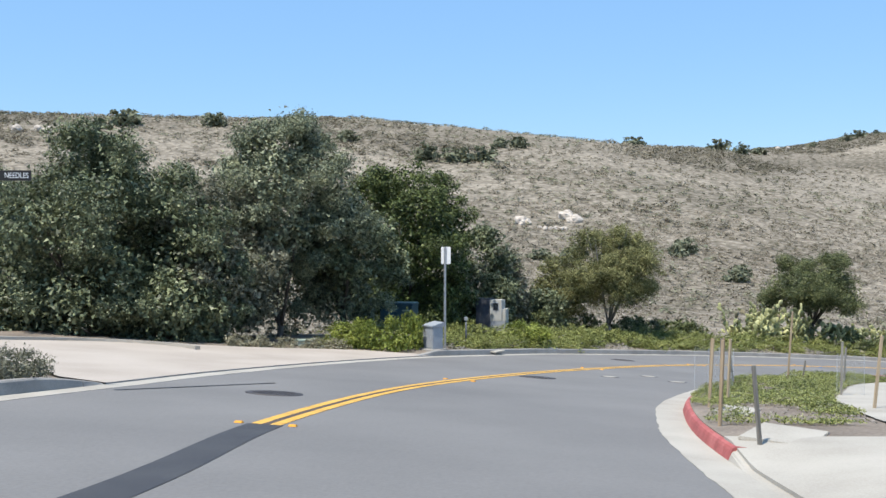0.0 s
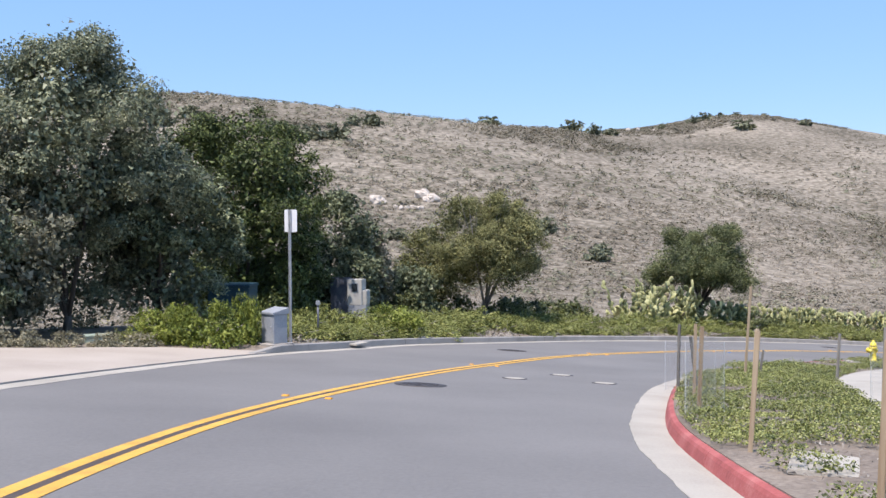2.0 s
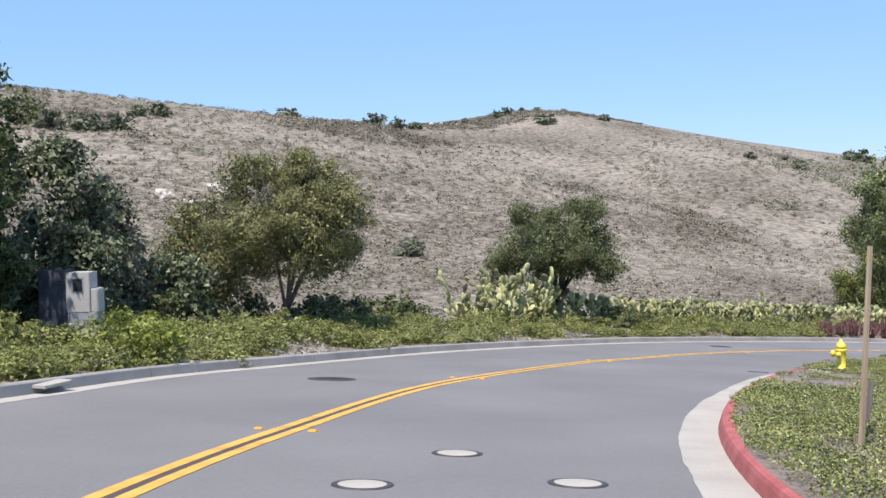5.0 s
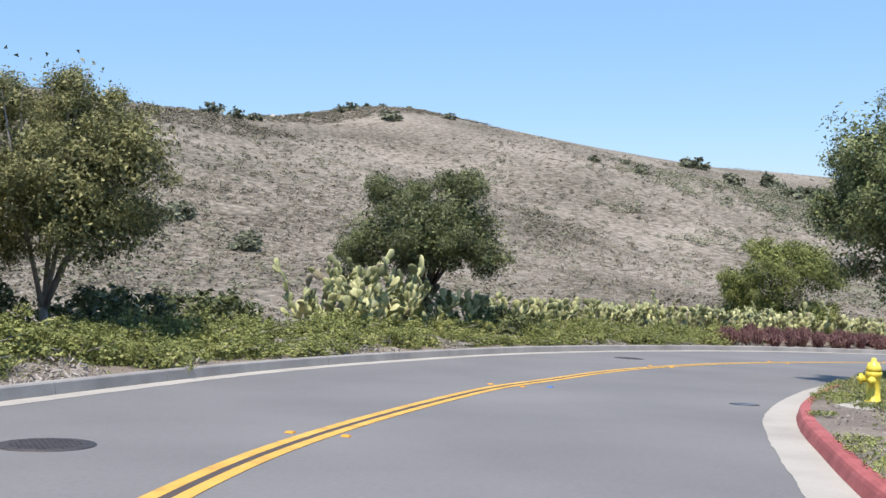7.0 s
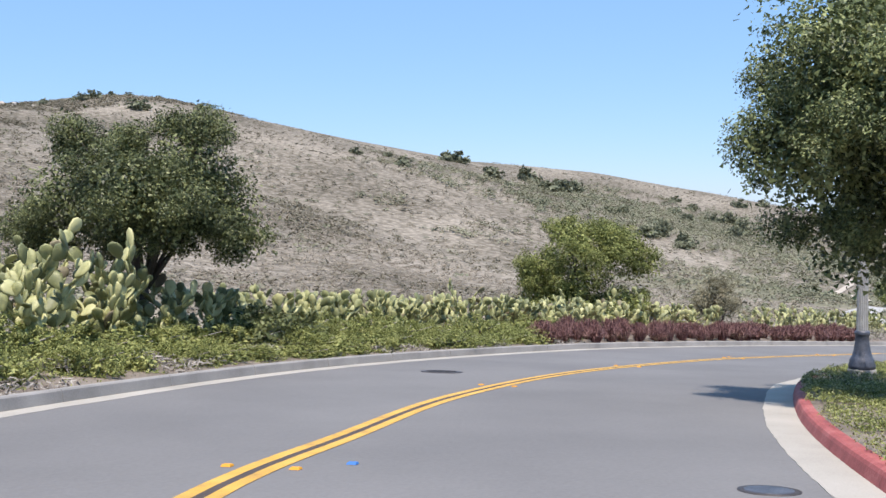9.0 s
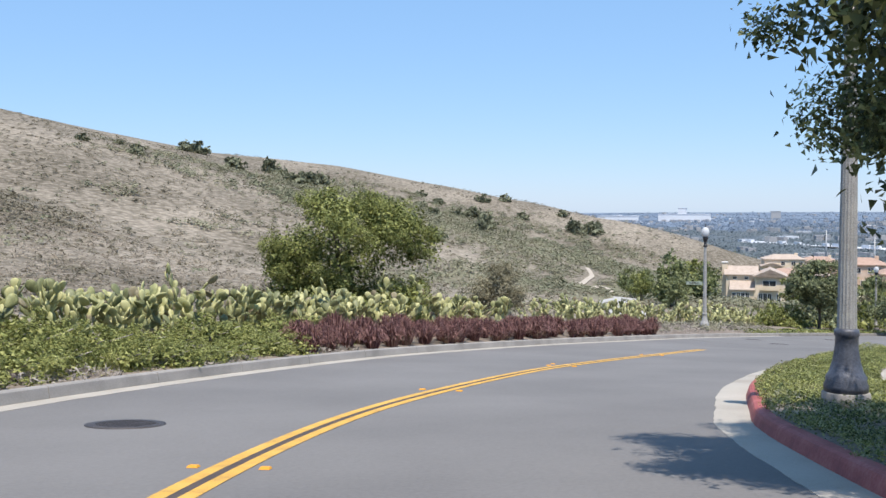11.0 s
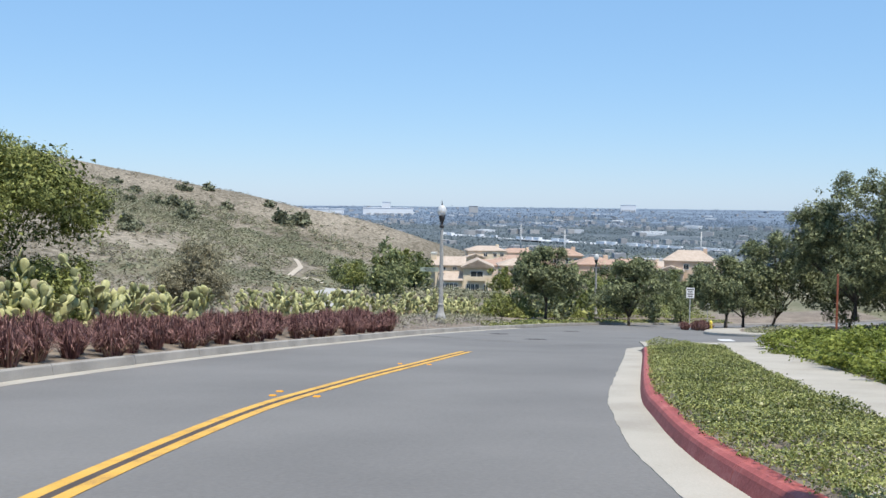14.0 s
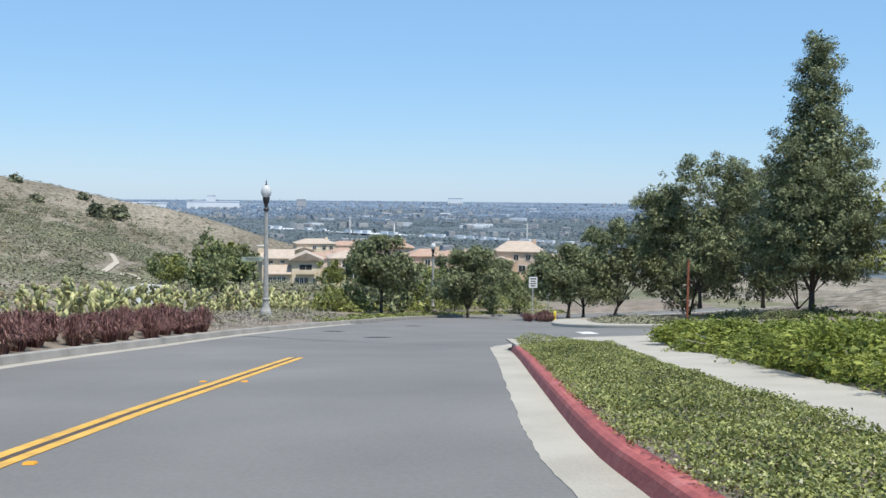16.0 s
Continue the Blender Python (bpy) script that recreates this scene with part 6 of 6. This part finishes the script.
# ---------------- hillside bushes, boulders, trail ----------------
for i, (x, y, s) in enumerate([(55, 300, 2.0), (87, 330, 2.4), (92, 322, 1.7), (99, 326, 1.6), (19, 265, 1.8), (14, 262, 1.4), (43, 152, 1.3), (40, 171, 1.5), (38, 168, 1.0), (147, 335, 2.4), (144, 362, 1.8), (138, 357, 1.4),
                               (174, 345, 1.6), (189, 282, 1.3), (196, 269, 1.6), (203, 285, 1.0), (250, 289, 2.6), (288, 309, 3.0), (268, 280, 2.8), (277, 284, 2.8), (286, 287, 2.6), (296, 296, 2.8), (280, 340, 3.0), (272, 338, 2.0),
                               (-84, 275, 3.0), (-61, 280, 2.4), (-88, 268, 1.6), (3, 243, 2.4), (9, 245, 2.2), (-4, 241, 2.0), (-24, 260, 2.0), (-30, 250, 2.4), (19, 158, 1.4), (15, 160, 1.2), (45, 156, 1.1),
                               (219, 189, 1.8), (217, 199, 2.0), (223, 200, 1.6), (230, 205, 1.8), (215, 187, 1.4), (387, 284, 2.2), (400, 281, 1.8), (355, 285, 2.0), (402, 254, 1.8), (380, 236, 3.0), (386, 233, 3.0), (392, 235, 2.6),
                               (350, 266, 2.4), (352, 261, 2.4), (345, 268, 2.0), (376, 258, 1.8), (257, 240, 1.6), (240, 230, 1.6), (338, 250, 2.2), (320, 240, 2.2), (310, 255, 1.8), (300, 230, 2.0), (330, 275, 1.8), (365, 300, 1.6), (125, 352, 1.0), (160, 370, 1.2), (172, 372, 1.0), (152, 364, 1.0)]):
    bush(x, y, s, i)
M_ROCK = pbr("pale_boulder", [(0.36, 0.31, 0.26), (0.50, 0.44, 0.38), (0.62, 0.57, 0.50)], 1.5, 0.9, 0.6, 6)


def boulder(x, y, s, seed):
    rng = np.random.default_rng(seed)
    bm = bmesh.new()
    bmesh.ops.create_icosphere(bm, subdivisions=3, radius=0.5)
    for v in bm.verts:
        n = v.co.normalized()
        k = 1 + 0.35 * noise.noise(n * 1.6 + Vector((seed, 0, 0))) + 0.12 * noise.noise(n * 5 + Vector((seed, 3, 0)))
        v.co = n * 0.5 * k
    ob = part("boulder", bm, M_ROCK)
    ob.matrix_basis = pose(x, y, ground_at(x, y) + 0.15 * s, rng.uniform(0, 40), rng.uniform(0, 40), rng.uniform(0, 360)) @ Matrix.Diagonal((s, s * rng.uniform(0.7, 1.0), s * rng.uniform(0.6, 1.0), 1))
    tagged(ob, "pale weathered boulder on the dry hillside", "boulder", "boulders")


for i, (x, y, s) in enumerate([(14, 187, 2.6), (15.2, 187, 1.4), (18, 183, 1.2), (19, 183.5, 1.0), (20, 184, 1.2), (20.8, 183.4, 1.1), (21.6, 184, 0.9), (22.8, 193, 3.0), (23.4, 195, 2.2), (24.4, 191, 2.6), (23.2, 190.4, 1.6), (17.2, 184.4, 0.8),
                               (-105, 256, 3.0), (-101, 259, 2.2), (-98, 258, 2.6), (-94, 259, 3.4), (-107, 259, 2.0), (112, 348, 2.0), (116, 350, 1.6), (120, 346, 1.4)]):
    boulder(x, y, s, 400 + i)
M_PATH = pbr("pale_trail", [(0.36, 0.31, 0.25), (0.47, 0.42, 0.35)], 0.3, 0.95, 0.3, 3)
M_PAVED = pbr("paved_path", [(0.34, 0.335, 0.32), (0.43, 0.42, 0.40)], 0.3, 0.9, 0.2, 3)
for pts, w, m, label in ((TRAIL, 0.6, M_PATH, "narrow pale dirt trail on the hillside"), (PAVED, 1.9, M_PAVED, "grey paved path in the valley")):
    ln_ = spline(pts, 1.0)
    tagged(strip("trail", ln_ + normals(ln_) * w, ln_ - normals(ln_) * w, 40, 2, m, 0.22, land), label, "trail")

# trees of the valley
LIMESHRUB = crown_mesh("leaves", 165, 1.0, 1.0, 0.5, 0.36, 2400, 0.08, M_COVER, 10, 0.3, 0.07, wide=0.7, small=True)[0]
rng = np.random.default_rng(77)
for i, (x, y, s) in enumerate([(152, 101.5, 1.45), (148, 100, 1.2), (163, 111, 1.0), (170, 114, 1.1), (145, 98, 1.0), (178, 120, 0.8),
                               (238, 104, 0.7), (246, 102, 1.0), (243, 134, 0.8), (252, 110, 0.7), (270, 108, 1.8), (276, 104, 1.7), (262, 104, 1.4), (200, 130, 1.2),
                               (285, 88, 1.6), (292, 80, 1.6), (300, 72, 1.5), (280, 94, 1.4), (310, 120, 1.8), (318, 126, 1.6), (330, 108, 1.5), (335, 100, 1.5), (340, 92, 1.6), (325, 84, 1.6), (345, 70, 1.7), (240, 82, 1.6), (236, 88, 1.5), (250, 76, 1.6), (228, 80, 1.4), (262, 70, 1.7), (248, 113.4, 1.75), (256.8, 108.3, 1.9), (263.7, 100.4, 1.8), (265.4, 91.5, 1.7), (270, 84, 1.8), (252, 104, 1.4), (258, 95, 1.5), (188, 111, 1.5), (206, 120, 1.7), (196, 114, 1.2)]):
    far_tree(x, y, s * rng.uniform(0.9, 1.15), i)
VSHRUB = [crown_mesh("crown", 740 + i, 1.6, 1.6, 0.95, 0.7, 900, 0.24, (M_OAK, M_VERGE, M_GREYLEAF, M_THICKET)[i], 8, 0.35, wide=0.7, small=True)[0] for i in range(4)]
for i in range(150):
    x = rng.uniform(116, 200)
    y = rng.uniform(66 if x > 140 else 71, 100)
    root = new("bush", VSHRUB[int(rng.integers(0, 4))])
    k = rng.uniform(0.7, 1.7)
    if (y - 51) / (x - 27) > 0.255:
        k *= 0.45
    if 0.27 < (y - 51) / (x - 27) < 0.42:
        k *= 0.5
    root.matrix_basis = pose(x, y, ground_at(x, y) - 0.1, 0, 0, 37 * i) @ Matrix.Diagonal((k, k, k * rng.uniform(0.8, 1.3), 1))
    tagged(root, "leafy shrub on the slope below the road", "bush", "slope shrubs")
for i in range(30):
    x = rng.uniform(128, 200)
    y = rng.uniform(60, 51 + 0.24 * (x - 27))
    far_tree(x, y, rng.uniform(0.5, 0.9), i, "leafy tree on the slope below the road")
for i, (x, y, w, h) in enumerate([(108.8, 73.6, 3.4, 2.3), (106.6, 73.4, 2.8, 1.9), (111.8, 73.6, 2.6, 1.9)]):
    shrub(x, y, w, h, 300 + i, "bright yellow-green shrub behind the street tree", "bright shrubs", LIMESHRUB)


# ---------------- houses ----------------
M_STUCCO = pbr("cream_stucco", [(0.58, 0.48, 0.35), (0.68, 0.57, 0.43), (0.74, 0.64, 0.50)], 0.4, 0.9, 0.2, 12)
M_STUCCO2 = pbr("peach_stucco", [(0.52, 0.38, 0.28), (0.62, 0.47, 0.36), (0.68, 0.54, 0.43)], 0.4, 0.9, 0.2, 12)
M_TILE = pbr("clay_roof_tile", [(0.29, 0.19, 0.145), (0.38, 0.26, 0.20), (0.45, 0.33, 0.265)], 1.2, 0.85, 0.4, 14, fine_mix=0.5)
M_TILE2 = pbr("grey_brown_roof_tile", [(0.33, 0.265, 0.215), (0.43, 0.355, 0.295), (0.50, 0.425, 0.36)], 1.2, 0.85, 0.4, 14, fine_mix=0.5)
M_TRIM = pbr("white_trim", [(0.68, 0.66, 0.62), (0.76, 0.74, 0.70)], 2, 0.6, 0, 20)


def gable_bm(w, d, z, rise, over=0.5, hip=0.0, at=(0, 0)):
    """A roof slab with thickness over a w by d block, its ridge along x; hip: how far the ends slope in."""
    bm = bmesh.new()
    W, D = w / 2 + over, d / 2 + over
    low = [(-W, -D, z), (W, -D, z), (W, D, z), (-W, D, z)]
    ridge = [(-W + hip, 0, z + rise), (W - hip, 0, z + rise)]
    for dz in (0.0, 0.22):
        v = [bm.verts.new((p[0] + at[0], p[1] + at[1], p[2] + dz)) for p in low + ridge]
        for f in ((0, 1, 5, 4), (2, 3, 4, 5), (1, 2, 5), (3, 0, 4)):
            bm.faces.new([v[i] for i in f])
        if dz:
            for i in range(4):
                bm.faces.new((lowv[i], lowv[(i + 1) % 4], v[(i + 1) % 4], v[i]))
        lowv = v
    bmesh.ops.recalc_face_normals(bm, faces=bm.faces)
    return bm


def window(parent, x, y, z, w, h, name="window"):
    """A window with frame, pane and bars on a wall that faces -y."""
    f = part(name, box_bm(w + 0.24, 0.10, h + 0.24, (x, y - 0.05, z - 0.12)), M_TRIM, parent)
    part("pane", box_bm(w, 0.04, h, (x, y - 0.11, z)), M_GLASS, f)
    part("mullion", box_bm(0.07, 0.05, h, (x, y - 0.13, z)), M_TRIM, f)
    return f


def shed_bm(x0, x1, y0, z0, y1, z1, t=0.2):
    """A sloping roof slab from the wall down to its eave."""
    bm = bmesh.new()
    v = [bm.verts.new(p) for dz in (0, t) for p in ((x0, y0, z0 + dz), (x1, y0, z0 + dz), (x1, y1, z1 + dz), (x0, y1, z1 + dz))]
    for f in ((0, 1, 2, 3), (7, 6, 5, 4), (0, 4, 5, 1), (1, 5, 6, 2), (2, 6, 7, 3), (3, 7, 4, 0)):
        bm.faces.new([v[i] for i in f])
    bmesh.ops.recalc_face_normals(bm, faces=bm.faces)
    return bm


def house_main():
    """The cream two-storey house below the junction."""
    root = new("house")
    root.matrix_basis = pose(262, 126.5, -25.9, 0, 0, -72)
    part("wall", box_bm(6.5, 9, 9.5, (-3.35, 3.5, -3)), M_STUCCO, root)
    part("wall", box_bm(6.7, 10, 9.3, (3.4, 1.0, -3)), M_STUCCO, root)
    part("porch_wall", box_bm(5.4, 2.8, 6.2, (-2.75, -2.4, -3)), M_STUCCO, root)
    part("roof", gable_bm(6.9, 9, 6.45, 1.8, at=(-3.2, 3.5)), M_TILE2, root)
    part("porch_roof", shed_bm(-5.75, 0.0, -0.95, 5.0, -4.35, 3.1), M_TILE2, root)
    r = part("roof", gable_bm(10.4, 6.9, 6.25, 1.7), M_TILE2, root)
    r.matrix_basis = pose(3.4, 1.0, 0, 0, 0, 90)
    part("chimney", box_bm(1.3, 1.2, 12.2, (-7.0, 2.0, -3), 0.05), M_STUCCO, root)
    part("chimney_cap", box_bm(1.6, 1.5, 0.3, (-7.0, 2.0, 9.2), 0.05), M_TRIM, root)
    for x in (-4.7, -3.7, -2.7, -1.7):
        window(root, x, -3.8, 0.3, 0.75, 2.2, "french_door")
    for x in (1.3, 2.3, 3.3):
        window(root, x, -4.0, 0.2, 0.75, 2.2, "french_door")
    window(root, 5.3, -4.0, 0.2, 0.8, 2.1, "french_door")
    b = part("balcony", box_bm(4.2, 0.9, 0.16, (3.2, -4.45, 3.2), 0.03), M_STUCCO, root)
    part("parapet", box_bm(4.2, 0.12, 0.95, (3.2, -4.85, 3.3), 0.03), M_STUCCO, b)
    window(root, 3.2, -4.0, 3.7, 2.8, 1.7)
    window(root, -4.6, -1.0, 5.5, 0.8, 0.6)
    window(root, -2.0, -1.0, 5.5, 0.8, 0.6)
    tagged(root, "cream stucco two-storey house with low tiled roofs", "house", "houses below the road")


def house(x, y, z, face, w, d, h, roof, wall, seed, rise=1.7, label="", deep=2.0):
    """A stucco house with a hipped tile roof, a side wing, windows and a chimney."""
    rng = np.random.default_rng(seed)
    root = new("house")
    root.matrix_basis = pose(x, y, z, 0, 0, face)
    part("wall", box_bm(w, d, h + deep, (0, 0, -deep)), wall, root)
    part("roof", gable_bm(w, d, h - 0.05, rise, 0.5, d * 0.45), roof, root)
    sw = w * 0.5
    part("wing", box_bm(sw, d * 0.5, h * 0.55 + deep, (-w * 0.35, -d * 0.62, -deep)), wall, root)
    r = part("wing_roof", gable_bm(d * 0.6, sw, h * 0.55 - 0.05, 1.3, 0.4), roof, root)
    r.matrix_basis = pose(-w * 0.35, -d * 0.62, 0, 0, 0, 90)
    part("chimney", box_bm(1.1, 1.0, h + rise + 2.6, (w * 0.32, d * 0.1, -2), 0.04), wall, root, "stucco chimney")
    for fx in (-0.05, 0.2, 0.38):
        window(root, fx * w, -d / 2, h - 2.1, 1.3, 1.3)
    for fx in (0.08, 0.33):
        window(root, fx * w, -d / 2, 0.5, 1.8, 1.7)
    window(root, -0.35 * w, -d * 0.87, 0.6, 2.0, 1.5)
    return tagged(root, label or "stucco house with a clay tile roof", "house", "houses below the road")


NEAR_HOUSES = [(281.9, 119.1, -25.7, -70, 8, 5.6, 1.6, M_TILE2, M_STUCCO), (321.6, 116.7, -25.7, -76, 13, 6.4, 1.8, M_TILE, M_STUCCO2), (299.1, 102.1, -26.4, -66, 10, 6.2, 1.7, M_TILE, M_STUCCO2),
               (334.9, 100.0, -28.1, -80, 11, 6.0, 1.5, M_TILE, M_STUCCO), (317.4, 79.4, -25.3, -86, 13, 5.8, 2.7, M_TILE2, M_STUCCO2)]

house_main()
for i, (px, py, face, w, h, roof, wall) in enumerate([(372, 100, -75, 15, 5.6, M_TILE, M_STUCCO), (392, 122, -75, 15, 5.6, M_TILE, M_STUCCO2), (380, 140, -70, 15, 5.6, M_TILE, M_STUCCO), (360, 148, -70, 14, 5.2, M_TILE, M_STUCCO2), (402, 150, -72, 15, 5.6, M_TILE, M_STUCCO2),
                                                      (420, 168, -70, 15, 5.4, M_TILE2, M_STUCCO), (430, 128, -70, 15, 5.4, M_TILE, M_STUCCO), (412, 96, -80, 15, 5.4, M_TILE2, M_STUCCO2), (440, 108, -80, 15, 5.6, M_TILE, M_STUCCO), (450, 148, -75, 15, 5.2, M_TILE, M_STUCCO2), (400, 74, -85, 15, 5.4, M_TILE, M_STUCCO), (436, 80, -85, 15, 5.4, M_TILE2, M_STUCCO), (468, 168, -75, 15, 5.2, M_TILE, M_STUCCO), (470, 124, -75, 15, 5.2, M_TILE, M_STUCCO2)]):
    house(px, py, ground_at(px, py) + 0.2, face + (i * 7) % 15, w, 10, h, roof, wall, 800 + i, label="stucco house with a clay tile roof among trees" if roof is M_TILE else "stucco house with a grey-brown tile roof")


for i, (px, py, pz, face, w, h, rise, roof, wall) in enumerate(NEAR_HOUSES):
    house(px, py, pz, face, w, 9, h, roof, wall, 850 + i, rise, "stucco house with a clay tile roof among trees" if roof is M_TILE else "stucco house with a grey-brown tile roof", pz - ground_at(px, py) + 1.5)


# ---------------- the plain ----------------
# Distance haze is painted into these leaf colours, bluer with each range.
M_TREE_HAZED = pbr("far_tree", [(0.075, 0.095, 0.090), (0.11, 0.134, 0.128), (0.15, 0.174, 0.165)], 0.02, 0.95, 0, 0.2, island=0.12)
M_TREE_HAZED_MID = pbr("painted_haze_tree", [(0.070, 0.094, 0.108), (0.095, 0.124, 0.142), (0.13, 0.16, 0.18)], 0.01, 0.95, 0, 0.1, island=0.12)
M_TREE_HAZED_FAR = pbr("painted_far_haze_tree", [(0.092, 0.130, 0.182), (0.115, 0.158, 0.215), (0.145, 0.19, 0.25)], 0.01, 0.95, 0, 0.1, island=0.12)
# Wall colours are paled and blued to imitate haze over distance.
M_WALL_HAZED = pbr("painted_haze_wall", [(0.40, 0.43, 0.48), (0.52, 0.55, 0.59), (0.66, 0.68, 0.71)], 0.01, 0.8, 0, 0.1, island=0.3)
M_TAN_HAZED = pbr("painted_haze_tan_wall", [(0.26, 0.27, 0.285), (0.36, 0.36, 0.365)], 0.01, 0.8, 0, 0.1, island=0.25)


def plain_spots(rng, n, r0, r1, a0=33, a1=112):
    az = np.radians(rng.uniform(a0, a1, n))
    r = 1 / rng.uniform(1 / r1, 1 / r0, n)
    x, y = 30 + r * np.sin(az), 53 + r * np.cos(az)
    k = (floor_z(x, y) - hills(x, y)) > 2
    return x[k], y[k], r[k]


def far_woods(name, n, r0, r1, material, seed, size, label, patch=0.0, tall=0.35):
    rng = np.random.default_rng(seed)
    x, y, r = plain_spots(rng, n, r0, r1)
    k = mound(x, y, 0.004, seed) + 0.6 * mound(x, y, 0.015, seed + 2) > patch
    x, y = x[k], y[k]
    per = 6
    c = np.repeat(np.column_stack([x, y, floor_z(x, y)]), per, 0)
    s = np.repeat(rng.uniform(0.6, 1.3, len(x)) * size, per)
    p = c + rng.normal(size=c.shape) * s[:, None] * np.array([1.0, 1.0, tall]) + np.column_stack([0 * s, 0 * s, s * (0.2 + tall)])
    tagged(new(name, quads_mesh(name, spikes(p, s * 0.8, rng.normal(size=p.shape) * 0.6 + np.array([-0.6, -0.4, 0.9]), rng, wide=1.2), material)), label, "trees", kind="stuff")


far_woods("far_woods", 9000, 480, 1200, M_TREE_HAZED, 61, 2.6, "dark tree tops among the houses below", -0.3)
far_woods("far_woods", 34000, 1000, 2400, M_TREE_HAZED_MID, 63, 3.0, "green trees across the plain, haze painted into their colour", -0.15)
far_woods("far_woods", 26000, 2100, 4700, M_TREE_HAZED_FAR, 62, 4.2, "trees towards the horizon, painted blue with haze", -0.1)


def far_town(name, n, r0, r1, material, seed, w, h, label, patch=0.1):
    rng = np.random.default_rng(seed)
    x, y, r = plain_spots(rng, n, r0, r1)
    k = mound(x, y, 0.003, seed) + 0.5 * mound(x, y, 0.012, seed + 2) > patch
    verts, faces = [], []
    for a, b in zip(x[k], y[k]):
        sx, sy, sz = rng.uniform(0.5, 1.5) * w, rng.uniform(0.4, 1.0) * w, rng.uniform(0.6, 1.4) * h
        t = rng.uniform(0, math.pi)
        z = float(floor_z(a, b))
        o = len(verts)
        for dz in (-1, sz):
            for ux, uy in ((-1, -1), (1, -1), (1, 1), (-1, 1)):
                verts.append((a + (ux * sx * math.cos(t) - uy * sy * math.sin(t)) / 2, b + (ux * sx * math.sin(t) + uy * sy * math.cos(t)) / 2, z + dz))
        faces += [(o + 4, o + 5, o + 6, o + 7)] + [(o + i, o + (i + 1) % 4, o + 4 + (i + 1) % 4, o + 4 + i) for i in range(4)]
    me = mesh_of(name, verts, faces)
    me.materials.append(material)
    tagged(new(name, me), label, "buildings", kind="stuff")


far_town("far_town", 1100, 560, 1200, M_TAN_HAZED, 64, 11, 5, "tan houses spread across the plain, greyed by painted haze", -0.1)
far_town("far_town", 2600, 1100, 4500, M_TAN_HAZED, 65, 12, 6, "tan and grey buildings across the plain, haze painted in", 0.05)
far_town("far_town", 300, 1700, 4600, M_WALL_HAZED, 66, 30, 5, "pale low warehouses across the plain, haze painted in", 0.12)


def warehouse(x, y, w, d, h, turn, material, label, name="warehouse"):
    root = new(name)
    root.matrix_basis = pose(x, y, float(floor_z(x, y)) - 1, 0, 0, turn)
    part("wall", box_bm(w, d, h, (0, 0, 0)), material, root)
    part("roof", box_bm(w + 2, d + 2, 1.2, (0, 0, h)), material, root)
    for i in range(6):
        part("bay_door", box_bm(w * 0.09, 0.6, h * 0.3, ((i - 2.5) * w * 0.155, -d / 2 - 0.2, 0.5)), M_TAN_HAZED, root)
    tagged(root, label, "building", "distant buildings")


warehouse(2950, 1230, 150, 80, 22, -68, M_WALL_HAZED, "long white hangar far across the plain")
warehouse(2900, 1420, 120, 60, 16, -66, M_WALL_HAZED, "white warehouse far across the plain")
warehouse(3400, 1100, 30, 30, 26, -70, M_TAN_HAZED, "dark blue-grey tower block far away", "tower_block")
warehouse(3600, 1500, 30, 30, 34, -70, M_WALL_HAZED, "pale tower block far away", "tower_block")
warehouse(4200, 700, 60, 30, 26, -80, M_WALL_HAZED, "pale tower block far away", "tower_block")
ROADF = spline([(1500, 560), (1300, 330), (1080, 120), (960, -60)], 20)
tagged(strip("highway", ROADF, ROADF + np.array([44, -14]), 80, 1, M_WALL_HAZED, 2.0, floor_z), "pale highway across the plain", "road")
rng = np.random.default_rng(9)
for i in range(46):
    q = ROADF[int(rng.uniform(0, 1) * (len(ROADF) - 1))]
    ob = part("trailer", box_bm(15, 3.2, 4.0, (0, 0, 0), 0.2), M_WALL_HAZED)
    d = ROADF[min(int(i / 46 * (len(ROADF) - 1)) + 1, len(ROADF) - 1)] - ROADF[max(int(i / 46 * (len(ROADF) - 1)) - 1, 0)]
    ob.matrix_basis = pose(q[0] + 5 + rng.uniform(0, 12), q[1], float(floor_z(q[0], q[1])) + 2.0, 0, 0, math.degrees(math.atan2(d[1], d[0])))
    tagged(ob, "white trailer standing by the distant highway", "trailer", "white trailers")
for x, y, h in ((820, 120, 26), (900, 20, 28), (760, 210, 24), (860, -40, 26), (980, 300, 30)):
    root = new("pylon")
    root.location = (x, y, float(floor_z(x, y)) - 1)
    part("mast", tube_bm([(0, 0, 0), (0, 0, h)], [1.1, 0.35], 4), M_GALV, root)
    for k in (0.72, 0.84, 0.95):
        part("cross_arm", box_bm(0.4, 7, 0.4, (0, 0, h * k)), M_GALV, root)
    tagged(root, "grey power pylon on the plain", "pylon", "pylons")
